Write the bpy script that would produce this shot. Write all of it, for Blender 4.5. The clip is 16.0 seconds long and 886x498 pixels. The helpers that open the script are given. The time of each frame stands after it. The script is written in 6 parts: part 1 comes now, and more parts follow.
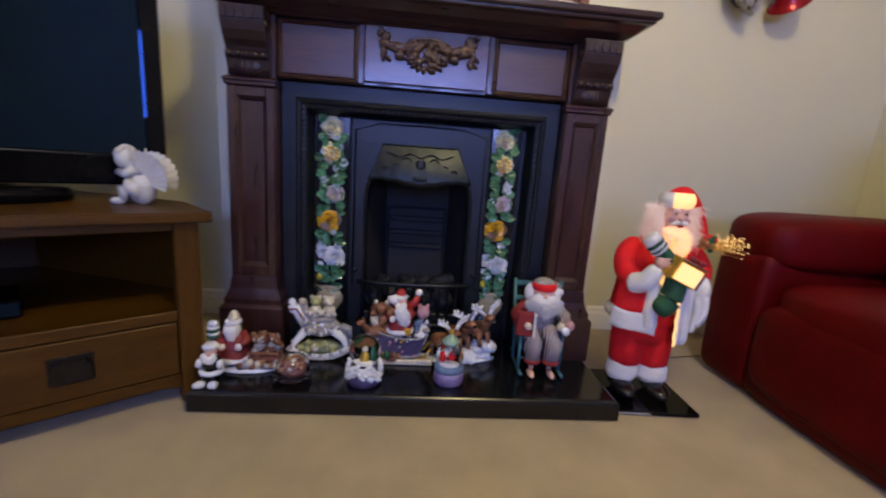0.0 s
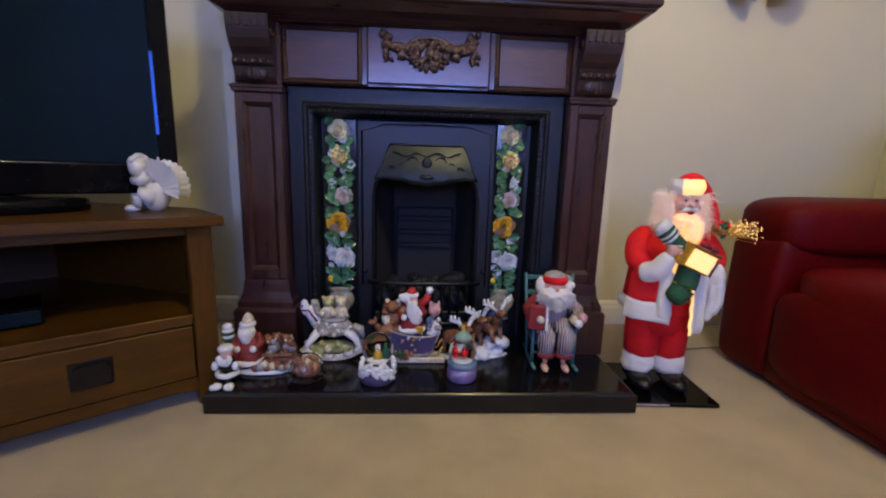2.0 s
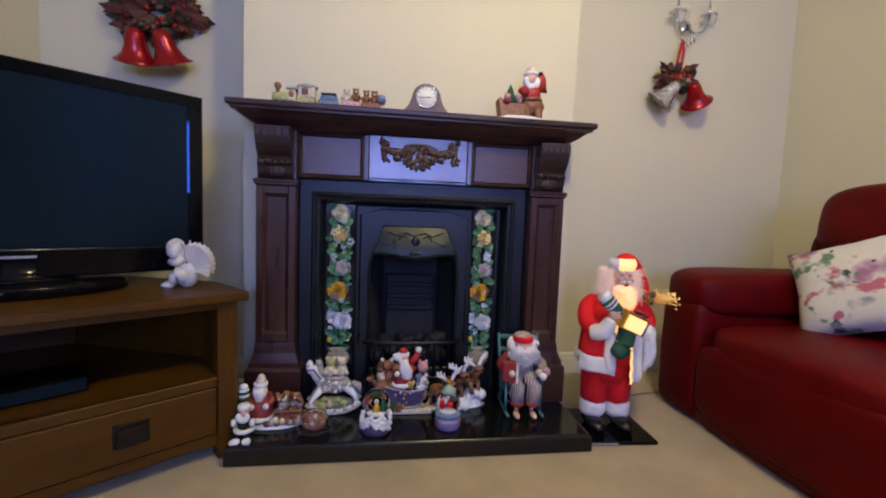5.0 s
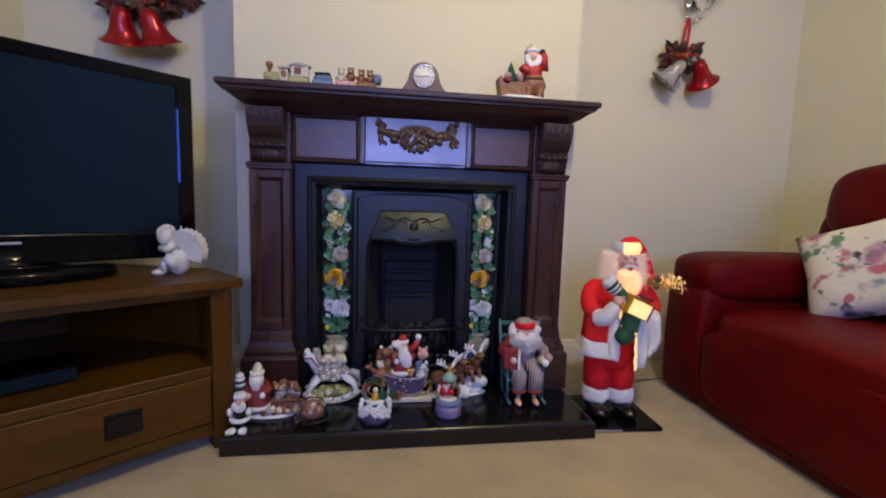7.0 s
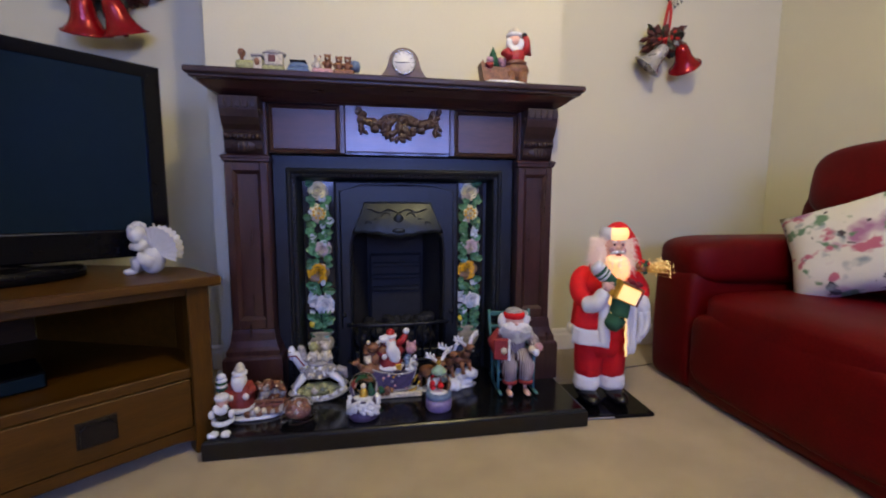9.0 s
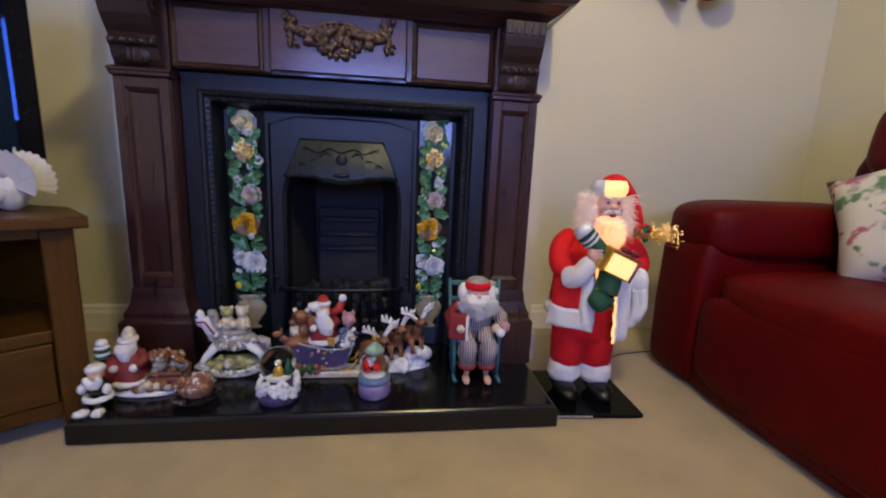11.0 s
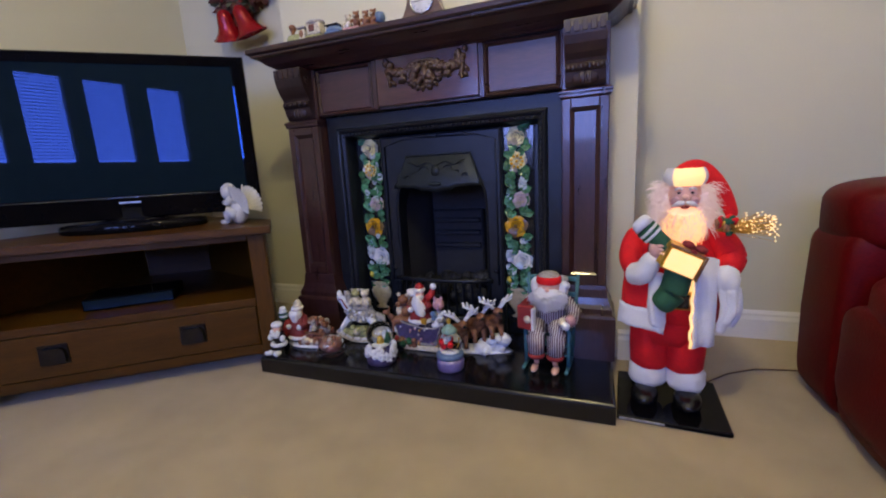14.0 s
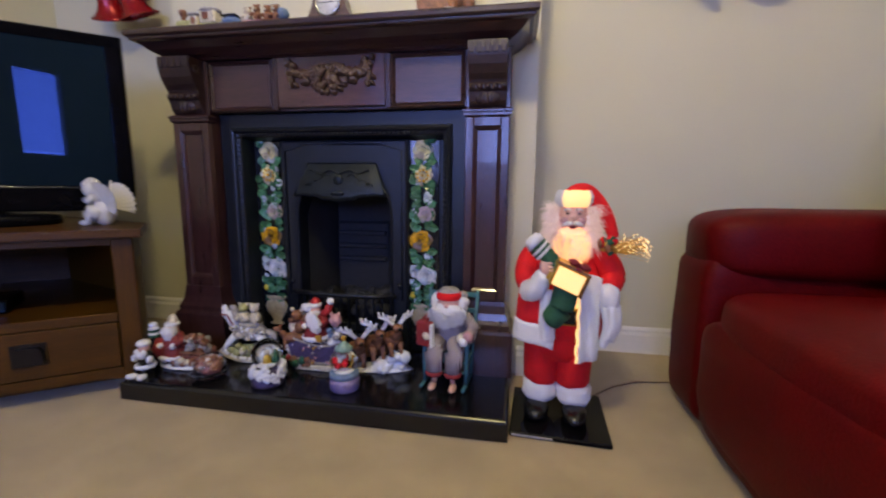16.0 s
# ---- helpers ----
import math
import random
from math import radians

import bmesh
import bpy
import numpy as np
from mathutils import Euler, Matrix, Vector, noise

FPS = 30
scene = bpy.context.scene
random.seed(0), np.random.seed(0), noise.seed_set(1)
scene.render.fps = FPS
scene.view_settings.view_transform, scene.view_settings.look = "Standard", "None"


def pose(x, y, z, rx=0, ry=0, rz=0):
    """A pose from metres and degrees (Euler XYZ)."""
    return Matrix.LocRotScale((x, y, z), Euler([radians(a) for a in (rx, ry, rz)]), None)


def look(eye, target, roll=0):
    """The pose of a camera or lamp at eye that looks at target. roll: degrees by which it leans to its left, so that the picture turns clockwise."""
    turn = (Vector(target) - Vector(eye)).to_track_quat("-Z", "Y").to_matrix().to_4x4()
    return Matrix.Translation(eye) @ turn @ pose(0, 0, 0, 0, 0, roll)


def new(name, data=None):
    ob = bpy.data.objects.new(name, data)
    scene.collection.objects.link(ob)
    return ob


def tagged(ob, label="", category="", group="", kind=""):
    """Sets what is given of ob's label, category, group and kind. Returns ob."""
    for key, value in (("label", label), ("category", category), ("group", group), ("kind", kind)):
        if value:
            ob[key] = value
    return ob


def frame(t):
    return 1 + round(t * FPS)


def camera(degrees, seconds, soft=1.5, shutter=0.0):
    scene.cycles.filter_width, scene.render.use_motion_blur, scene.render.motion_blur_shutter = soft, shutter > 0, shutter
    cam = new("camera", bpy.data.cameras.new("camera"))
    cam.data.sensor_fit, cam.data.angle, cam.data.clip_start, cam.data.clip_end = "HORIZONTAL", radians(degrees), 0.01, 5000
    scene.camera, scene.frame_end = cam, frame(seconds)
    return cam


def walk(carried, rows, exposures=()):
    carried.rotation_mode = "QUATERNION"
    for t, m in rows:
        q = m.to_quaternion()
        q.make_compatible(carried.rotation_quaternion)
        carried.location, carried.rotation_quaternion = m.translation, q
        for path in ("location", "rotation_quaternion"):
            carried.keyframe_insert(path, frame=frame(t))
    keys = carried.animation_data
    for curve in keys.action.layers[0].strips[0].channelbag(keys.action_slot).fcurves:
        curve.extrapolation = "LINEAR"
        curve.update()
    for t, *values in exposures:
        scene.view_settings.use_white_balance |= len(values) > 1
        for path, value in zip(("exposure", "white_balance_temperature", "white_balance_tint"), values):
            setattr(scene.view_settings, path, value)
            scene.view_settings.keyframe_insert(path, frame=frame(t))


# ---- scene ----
cam = camera(94.6, 16.0, soft=2.0, shutter=0.5)
PATH = [
    (0, (0.052, 0.001, 0.786), (0.213, 1.955, 0.392), 4.1),
    (0.5, (0.089, 0.039, 0.754), (0.411, 1.978, 0.385), 1.8),
    (1, (0.09, 0.053, 0.766), (0.461, 1.988, 0.423), 1.1),
    (1.5, (0.081, 0.025, 0.794), (0.422, 1.965, 0.448), 2.9),
    (2, (0.059, -0.009, 0.753), (0.167, 1.954, 0.387), 1.7),
    (2.5, (-0.035, -0.037, 0.773), (0.087, 1.944, 0.524), 0.7),
    (3, (-0.086, -0.119, 0.881), (0.001, 1.876, 0.771), 1.2),
    (3.5, (-0.096, -0.206, 0.96), (-0.035, 1.791, 1.065), 3.3),
    (4, (-0.091, -0.265, 0.964), (0.057, 1.727, 1.063), 4.5),
    (4.5, (-0.062, -0.285, 0.92), (0.202, 1.694, 0.814), 2.3),
    (7, (-0.042, -0.238, 0.87), (0.23, 1.733, 0.673), 1.7),
    (7.5, (-0.038, -0.237, 0.865), (0.212, 1.738, 0.669), 1.2),
    (8, (-0.051, -0.233, 0.864), (0.162, 1.746, 0.662), 0.5),
    (8.5, (-0.041, -0.224, 0.861), (0.206, 1.749, 0.648), 0.0),
    (9, (-0.028, -0.203, 0.847), (0.302, 1.758, 0.629), 0.2),
    (9.2, (-0.023, -0.194, 0.829), (0.328, 1.763, 0.617), 0.2),
    (11.3, (0.342, 0.132, 0.754), (0.547, 2.079, 0.346), 3.6),
    (11.5, (0.406, 0.163, 0.781), (0.514, 2.111, 0.339), 5.4),
    (12, (0.456, 0.223, 0.715), (0.403, 2.157, 0.209), 7.4),
    (12.5, (0.594, 0.17, 0.707), (0.305, 2.077, 0.177), 5.8),
    (13, (0.743, 0.067, 0.734), (0.22, 1.96, 0.356), 1.4),
    (13.5, (0.746, -0.009, 0.74), (0.15, 1.854, 0.323), -1.7),
    (14, (0.705, -0.039, 0.785), (0.001, 1.795, 0.411), -3.2),
    (14.5, (0.729, -0.032, 0.771), (0.212, 1.861, 0.382), -1.1),
    (15, (0.735, -0.032, 0.78), (0.31, 1.898, 0.473), 1.2),
    (15.5, (0.725, -0.028, 0.777), (0.278, 1.903, 0.509), 0.7),
    (16, (0.769, 0.024, 0.76), (0.424, 1.972, 0.463), 0.5),
]
walk(cam, [(t, look(eye, target, roll)) for t, eye, target, roll in PATH],
     exposures=[(0.0, -0.08, 6980, 10), (2.0, -0.08, 6980, 10), (3.0, -0.04, 8050, 10), (4.0, 0.0, 8050, 10), (4.7, -0.02, 7180, 10), (7.0, -0.10, 6980, 10),
                (9.2, -0.08, 6930, 10), (11.5, -0.06, 7180, 10), (12.5, -0.06, 7180, 10), (13.5, -0.08, 6530, 10), (14.5, -0.06, 6680, 10), (16.0, -0.04, 6980, 10)])

# ---- world and lights ----
world = bpy.data.worlds.new("dusk")
scene.world = world
world.use_nodes = True
wn = world.node_tree.nodes
sky = wn.new("ShaderNodeTexSky")
sky.sky_type = "NISHITA"
sky.sun_disc = False
sky.sun_elevation, sky.sun_rotation = radians(2), radians(200)
world.node_tree.links.new(sky.outputs[0], wn["Background"].inputs[0])
wn["Background"].inputs[1].default_value = 0.08


def lamp(name, kind, m, energy, colour, **more):
    data = bpy.data.lights.new(name, kind)
    data.energy, data.color = energy, colour
    if kind == "AREA":
        data.shape, data.size, data.size_y = "RECTANGLE", more["size"], more["size_y"]
    else:
        data.shadow_soft_size = more["size"]
    ob = new(name, data)
    ob.matrix_world = m
    return ob


# warm ceiling lamp in front of the fireplace
lamp("ceiling_bulb", "POINT", pose(0.56, 0.02, 2.42), 70, (1.0, 0.85, 0.44), size=0.10)
# blue dusk light in the four openings of the rear window
WINDOWS = ((-0.92, -0.52), (-0.33, 0.07), (0.26, 0.70), (0.94, 1.39))
WIN_Y, WIN_Z0, WIN_Z1 = -3.0, 1.10, 2.13
for x0, x1 in WINDOWS:
    lamp("window_daylight", "AREA", pose((x0 + x1) / 2, WIN_Y - 0.10, (WIN_Z0 + WIN_Z1) / 2, 90, 0, 0),
         44, (0.22, 0.33, 1.0), size=x1 - x0, size_y=WIN_Z1 - WIN_Z0)

# ---- materials ----
def material(name, colour, rough=0.5, metal=0.0, dark=0.75, scale=8.0, fine=60.0, bump=0.0, stretch=(1, 1, 1), coat=0.0,
             glow=None, glow_strength=0.0, jitter=0.0, rough_var=0.08, sheen=0.0):
    """Principled surface with two scales of variation in colour, roughness and relief."""
    m = bpy.data.materials.new(name)
    m.use_nodes = True
    nt = m.node_tree
    n, l = nt.nodes, nt.links
    b = n["Principled BSDF"]
    tc = n.new("ShaderNodeTexCoord")
    mp = n.new("ShaderNodeMapping")
    mp.inputs["Scale"].default_value = stretch
    l.new(tc.outputs["Object"], mp.inputs[0])
    big = n.new("ShaderNodeTexNoise")
    big.inputs["Scale"].default_value, big.inputs["Detail"].default_value = scale, 4
    small = n.new("ShaderNodeTexNoise")
    small.inputs["Scale"].default_value, small.inputs["Detail"].default_value = fine, 3
    l.new(mp.outputs[0], big.inputs["Vector"])
    l.new(mp.outputs[0], small.inputs["Vector"])
    mix = n.new("ShaderNodeMath")
    mix.operation = "MULTIPLY_ADD"
    l.new(small.outputs[0], mix.inputs[0])
    mix.inputs[1].default_value = 0.5
    half = n.new("ShaderNodeMath")
    half.operation = "MULTIPLY"
    half.inputs[1].default_value = 0.5
    l.new(big.outputs[0], half.inputs[0])
    l.new(half.outputs[0], mix.inputs[2])
    ramp = n.new("ShaderNodeValToRGB")
    ramp.color_ramp.elements[0].position, ramp.color_ramp.elements[1].position = 0.3, 0.7
    ramp.color_ramp.elements[0].color = (*[c * dark for c in colour], 1)
    ramp.color_ramp.elements[1].color = (*[min(1, c * (2 - dark) * 0.97) for c in colour], 1)
    l.new(mix.outputs[0], ramp.inputs[0])
    out = ramp.outputs[0]
    if jitter:
        info = n.new("ShaderNodeObjectInfo")
        hsv = n.new("ShaderNodeHueSaturation")
        rng = n.new("ShaderNodeMapRange")
        rng.inputs[3].default_value, rng.inputs[4].default_value = 1 - jitter, 1 + jitter
        l.new(info.outputs["Random"], rng.inputs[0])
        l.new(rng.outputs[0], hsv.inputs["Value"])
        l.new(out, hsv.inputs["Color"])
        out = hsv.outputs[0]
    l.new(out, b.inputs["Base Color"])
    rr = n.new("ShaderNodeMapRange")
    rr.inputs[3].default_value, rr.inputs[4].default_value = max(0.006, rough - rough_var), min(1, rough + rough_var)
    l.new(big.outputs[0], rr.inputs[0])
    l.new(rr.outputs[0], b.inputs["Roughness"])
    b.inputs["Metallic"].default_value = metal
    b.inputs["Coat Weight"].default_value = coat
    b.inputs["Coat Roughness"].default_value = 0.06
    if sheen:
        b.inputs["Sheen Weight"].default_value = sheen
    if bump:
        bp = n.new("ShaderNodeBump")
        bp.inputs["Strength"].default_value, bp.inputs["Distance"].default_value = min(1, bump), 0.002
        l.new(small.outputs[0], bp.inputs["Height"])
        l.new(bp.outputs[0], b.inputs["Normal"])
    if glow:
        b.inputs["Emission Color"].default_value = (*glow, 1)
        b.inputs["Emission Strength"].default_value = glow_strength
    return m


def glass(name, tint=(1, 1, 1), rough=0.0, ior=1.45):
    m = bpy.data.materials.new(name)
    m.use_nodes = True
    b = m.node_tree.nodes["Principled BSDF"]
    b.inputs["Base Color"].default_value = (*tint, 1)
    b.inputs["Transmission Weight"].default_value = 1
    b.inputs["Roughness"].default_value, b.inputs["IOR"].default_value = rough, ior
    return m


PAINT = material("magnolia_wall_paint", (0.63, 0.600, 0.440), 0.75, dark=0.96, scale=2.5, fine=140, bump=0.12)
# wall behind the camera, true finish unknown: dark to cut bounce and screen reflections
REARWALL = material("darkened_unseen_wall", (0.16, 0.13, 0.10), 0.8, dark=0.85, scale=5, fine=120, bump=0.1)
CEIL = material("white_ceiling_paint", (0.78, 0.77, 0.74), 0.8, dark=0.97, scale=3, fine=120, bump=0.1)
GLOSSWHITE = material("white_gloss_woodwork", (0.76, 0.74, 0.68), 0.35, dark=0.95, scale=4, fine=60)
CARPET = material("beige_twist_carpet", (0.40, 0.315, 0.175), 0.95, dark=0.74, scale=5, fine=420, bump=0.9, sheen=0.3)
MAHOGANY = material("dark_mahogany", (0.038, 0.014, 0.012), 0.30, dark=0.45, scale=6, fine=38, stretch=(7, 7, 0.8), coat=0.3, bump=0.10)
MAHOGANY_DULL = material("dark_mahogany_carving", (0.024, 0.010, 0.009), 0.45, dark=0.45, scale=12, fine=60, bump=0.15)
MAHOGANY_H = material("dark_mahogany_lengthwise", (0.034, 0.013, 0.011), 0.30, dark=0.45, scale=6, fine=38, stretch=(0.8, 7, 7), coat=0.5, bump=0.10)
VENEER = material("polished_mahogany_panel", (0.070, 0.026, 0.018), 0.22, dark=0.6, scale=5, fine=30, stretch=(0.9, 6, 6), coat=0.7, rough_var=0.04)
VENEER.node_tree.nodes["Principled BSDF"].inputs["Coat Roughness"].default_value = 0.20
VENEER_SIDE = material("aged_mahogany_panel", (0.055, 0.024, 0.022), 0.36, dark=0.6, scale=5, fine=30, stretch=(0.9, 6, 6), coat=0.22, rough_var=0.08)
VENEER_SIDE.node_tree.nodes["Principled BSDF"].inputs["Coat Roughness"].default_value = 0.30
CARVED = material("carved_brown_wood", (0.065, 0.032, 0.017), 0.42, dark=0.5, scale=30, fine=90, coat=0.3, bump=0.2)
IRON = material("blackened_cast_iron", (0.008, 0.011, 0.017), 0.40, metal=0.3, dark=0.6, scale=14, fine=130, bump=0.25)
HOODIRON = material("worn_cast_iron", (0.013, 0.018, 0.021), 0.40, metal=0.5, dark=0.6, scale=25, fine=110, bump=0.3)
SOOT = material("sooty_firebrick", (0.010, 0.011, 0.016), 0.75, dark=0.5, scale=12, fine=70, bump=0.4)
GRANITE = material("polished_black_granite", (0.006, 0.006, 0.007), 0.15, dark=0.6, scale=60, fine=260, rough_var=0.03)
TILE = material("black_glazed_tile", (0.008, 0.010, 0.014), 0.12, dark=0.7, scale=12, fine=60, jitter=0.2)
OAK = material("golden_oak", (0.068, 0.027, 0.0016), 0.42, dark=0.62, scale=5, fine=42, stretch=(0.7, 8, 8), bump=0.12, coat=0.05)
OAK_V = material("golden_oak_upright", (0.068, 0.027, 0.0016), 0.42, dark=0.62, scale=5, fine=42, stretch=(8, 8, 0.7), bump=0.12, coat=0.05)
for mt in (OAK, OAK_V):
    mt.node_tree.nodes["Principled BSDF"].inputs["Specular IOR Level"].default_value = 0.28
DARKMETAL = material("dark_bronze_handle", (0.022, 0.018, 0.015), 0.4, metal=0.7, dark=0.6, scale=40, fine=150, bump=0.2)
PIANO = material("gloss_black_plastic", (0.003, 0.003, 0.004), 0.06, dark=0.8, scale=6, fine=40, rough_var=0.02)
PIANO.node_tree.nodes["Principled BSDF"].inputs["Specular IOR Level"].default_value = 0.13
SCREEN = material("dark_lcd_screen", (0.006, 0.013, 0.020), 0.012, dark=0.9, scale=3, fine=20, rough_var=0.002)
SCREEN.node_tree.nodes["Principled BSDF"].inputs["Specular IOR Level"].default_value = 0.26
SCREEN.node_tree.nodes["Principled BSDF"].inputs["Specular Tint"].default_value = (0.25, 0.42, 1.0, 1.0)
SILVER = material("silver_plastic", (0.45, 0.46, 0.48), 0.3, metal=0.6, dark=0.9, scale=20, fine=80)
EDGE = material("coated_screen_edge", (0.004, 0.006, 0.010), 0.03, dark=0.9, scale=3, fine=20, rough_var=0.005)
EDGE.node_tree.nodes["Principled BSDF"].inputs["Specular Tint"].default_value = (0.15, 0.40, 1.0, 1.0)
TRIM = material("smoked_chrome_trim", (0.14, 0.15, 0.17), 0.14, metal=0.8, dark=0.85, scale=20, fine=80)
LEATHER = material("red_leather", (0.092, 0.0007, 0.0016), 0.50, dark=0.7, scale=7, fine=150, bump=0.45, rough_var=0.1)
LEATHER.node_tree.nodes["Principled BSDF"].inputs["Specular IOR Level"].default_value = 0.13

# figurine and ornament colours, one palette of slots
PALETTE = [
    ("red", material("red_felt", (0.70, 0.004, 0.010), 0.85, dark=0.8, scale=30, fine=220, bump=0.5)),
    ("white", material("white_fur", (0.78, 0.77, 0.78), 0.9, dark=0.90, scale=30, fine=420, bump=1.0, sheen=0.3)),
    ("skin", material("painted_flesh", (0.74, 0.44, 0.35), 0.55, dark=0.9, scale=30, fine=120)),
    ("black", material("black_gloss_boot", (0.010, 0.010, 0.010), 0.22, dark=0.7, scale=20, fine=90)),
    ("green", material("dark_green_felt", (0.015, 0.085, 0.040), 0.8, dark=0.75, scale=30, fine=220, bump=0.5)),
    ("gold", material("gold_foil", (0.60, 0.36, 0.05), 0.3, metal=0.6, dark=0.75, scale=40, fine=120)),
    ("glow", material("lit_fibre_beard", (0.66, 0.54, 0.42), 0.9, dark=0.85, scale=40, fine=260, bump=0.8, glow=(1.0, 0.48, 0.20), glow_strength=1.05)),
    ("lamp", material("lit_fibre_trim", (0.8, 0.6, 0.3), 0.8, dark=0.85, scale=40, fine=200, glow=(1.0, 0.60, 0.22), glow_strength=1.1)),
    ("brown", material("painted_brown_resin", (0.23, 0.095, 0.045), 0.5, dark=0.42, scale=70, fine=240, bump=0.3)),
    ("purple", material("painted_purple_resin", (0.060, 0.045, 0.115), 0.45, dark=0.42, scale=70, fine=240, bump=0.2)),
    ("cream", material("painted_cream_resin", (0.60, 0.54, 0.42), 0.5, dark=0.42, scale=70, fine=240, bump=0.3)),
    ("grey", material("painted_grey_resin", (0.34, 0.32, 0.31), 0.55, dark=0.42, scale=70, fine=240, bump=0.3)),
    ("pink", material("painted_pink_resin", (0.52, 0.28, 0.30), 0.5, dark=0.42, scale=70, fine=240)),
    ("snow", material("painted_snow", (0.74, 0.75, 0.78), 0.6, dark=0.85, scale=50, fine=150, bump=0.4)),
    ("olive", material("painted_olive_resin", (0.36, 0.36, 0.16), 0.5, dark=0.42, scale=70, fine=240, bump=0.2)),
    ("blue", material("painted_blue_resin", (0.12, 0.19, 0.32), 0.5, dark=0.7, scale=50, fine=140)),
    ("teal", material("teal_painted_wood", (0.05, 0.17, 0.19), 0.5, dark=0.75, scale=20, fine=90)),
    ("maroon", material("maroon_cloth", (0.24, 0.018, 0.022), 0.75, dark=0.75, scale=40, fine=200, bump=0.4)),
    ("halo", material("lit_fibre_hair", (0.74, 0.71, 0.70), 0.9, dark=0.9, scale=40, fine=260, glow=(1.0, 0.58, 0.44), glow_strength=0.22)),
    ("russet", material("painted_russet_resin", (0.17, 0.055, 0.038), 0.5, dark=0.40, scale=70, fine=240, bump=0.3)),
    ("brick", material("painted_brick_red_resin", (0.23, 0.032, 0.026), 0.55, dark=0.5, scale=60, fine=240, bump=0.3)),
    ("scarlet", material("painted_scarlet_resin", (0.40, 0.020, 0.022), 0.5, dark=0.6, scale=60, fine=240, bump=0.3)),
    ("tip", material("lit_fibre_tip", (0.9, 0.7, 0.4), 0.6, glow=(1.0, 0.62, 0.25), glow_strength=4.0)),
]
PAL = {name: k for k, (name, mt) in enumerate(PALETTE)}
PMATS = [mt for name, mt in PALETTE]


def stripes(name, a, b, width):
    """Cloth with fine upright stripes."""
    m = material(name, a, 0.85, dark=0.85, scale=30, fine=200, bump=0.4)
    nt = m.node_tree
    n, l = nt.nodes, nt.links
    tc = n.new("ShaderNodeTexCoord")
    wv = n.new("ShaderNodeTexWave")
    wv.inputs["Scale"].default_value = 1 / (width * 3.1)
    wv.inputs["Distortion"].default_value = 0.6
    l.new(tc.outputs["Object"], wv.inputs["Vector"])
    ramp = n.new("ShaderNodeValToRGB")
    ramp.color_ramp.interpolation = "CONSTANT"
    ramp.color_ramp.elements[0].color, ramp.color_ramp.elements[1].color = (*a, 1), (*b, 1)
    ramp.color_ramp.elements[1].position = 0.5
    l.new(wv.outputs["Fac"], ramp.inputs[0])
    l.new(ramp.outputs[0], n["Principled BSDF"].inputs["Base Color"])
    return m


PAL["stripe"] = len(PMATS)
PMATS.append(stripes("striped_ticking", (0.56, 0.51, 0.50), (0.10, 0.05, 0.07), 0.009))


def floral():
    """White cotton with soft printed blossoms and leaves."""
    m = material("floral_cotton", (0.66, 0.64, 0.58), 0.85, dark=0.92, scale=12, fine=300, bump=0.4)
    nt = m.node_tree
    n, l = nt.nodes, nt.links
    base = n["Principled BSDF"].inputs["Base Color"]
    out = base.links[0].from_socket
    tc = n.new("ShaderNodeTexCoord")
    for scale, lo, hi, colour, shift in ((6.5, 0.56, 0.66, (0.34, 0.14, 0.27), 0.0), (11.0, 0.58, 0.63, (0.12, 0.22, 0.13), 3.1), (12.0, 0.61, 0.67, (0.45, 0.12, 0.18), 7.7),
                                         (15.0, 0.65, 0.68, (0.05, 0.04, 0.05), 5.2), (10.0, 0.61, 0.70, (0.25, 0.30, 0.33), 11.3)):
        mp = n.new("ShaderNodeMapping")
        mp.inputs["Location"].default_value = (shift, shift * 0.7, shift * 1.3)
        l.new(tc.outputs["Object"], mp.inputs[0])
        nz = n.new("ShaderNodeTexNoise")
        nz.inputs["Scale"].default_value, nz.inputs["Detail"].default_value = scale, 2.5
        l.new(mp.outputs[0], nz.inputs["Vector"])
        rg = n.new("ShaderNodeMapRange")
        rg.inputs[1].default_value, rg.inputs[2].default_value = lo, hi
        l.new(nz.outputs[0], rg.inputs[0])
        mx = n.new("ShaderNodeMix")
        mx.data_type = "RGBA"
        l.new(rg.outputs[0], mx.inputs[0])
        l.new(out, mx.inputs[6])
        mx.inputs[7].default_value = (*colour, 1)
        out = mx.outputs[2]
    l.new(out, base)
    return m


FLORAL = floral()
CLEAR = glass("clear_globe_glass")
WATER = glass("water_filled_globe_glass", (0.97, 0.99, 0.97), 0.0, 1.30)
CRYSTAL = glass("lead_crystal", (0.95, 0.97, 1.0), 0.02, 1.5)
CHROME = material("polished_chrome", (0.55, 0.54, 0.50), 0.15, metal=1.0, dark=0.85, scale=20, fine=80)
BISQUE = material("white_bisque", (0.60, 0.59, 0.57), 0.45, dark=0.93, scale=30, fine=120, bump=0.1)
REDBELL = material("red_foil_bell", (0.30, 0.004, 0.008), 0.22, metal=0.35, dark=0.75, scale=18, fine=60, bump=0.2)
SILVERBELL = material("silver_foil_bell", (0.52, 0.50, 0.49), 0.28, metal=0.7, dark=0.7, scale=18, fine=60, bump=0.2)
HOLLY = material("dark_holly_leaf", (0.022, 0.028, 0.013), 0.5, dark=0.5, scale=40, fine=120)
RUSSET = material("russet_silk_leaf", (0.085, 0.020, 0.014), 0.6, dark=0.5, scale=40, fine=120)
RIBBON = material("red_satin_ribbon", (0.45, 0.015, 0.015), 0.35, dark=0.8, scale=30, fine=100)
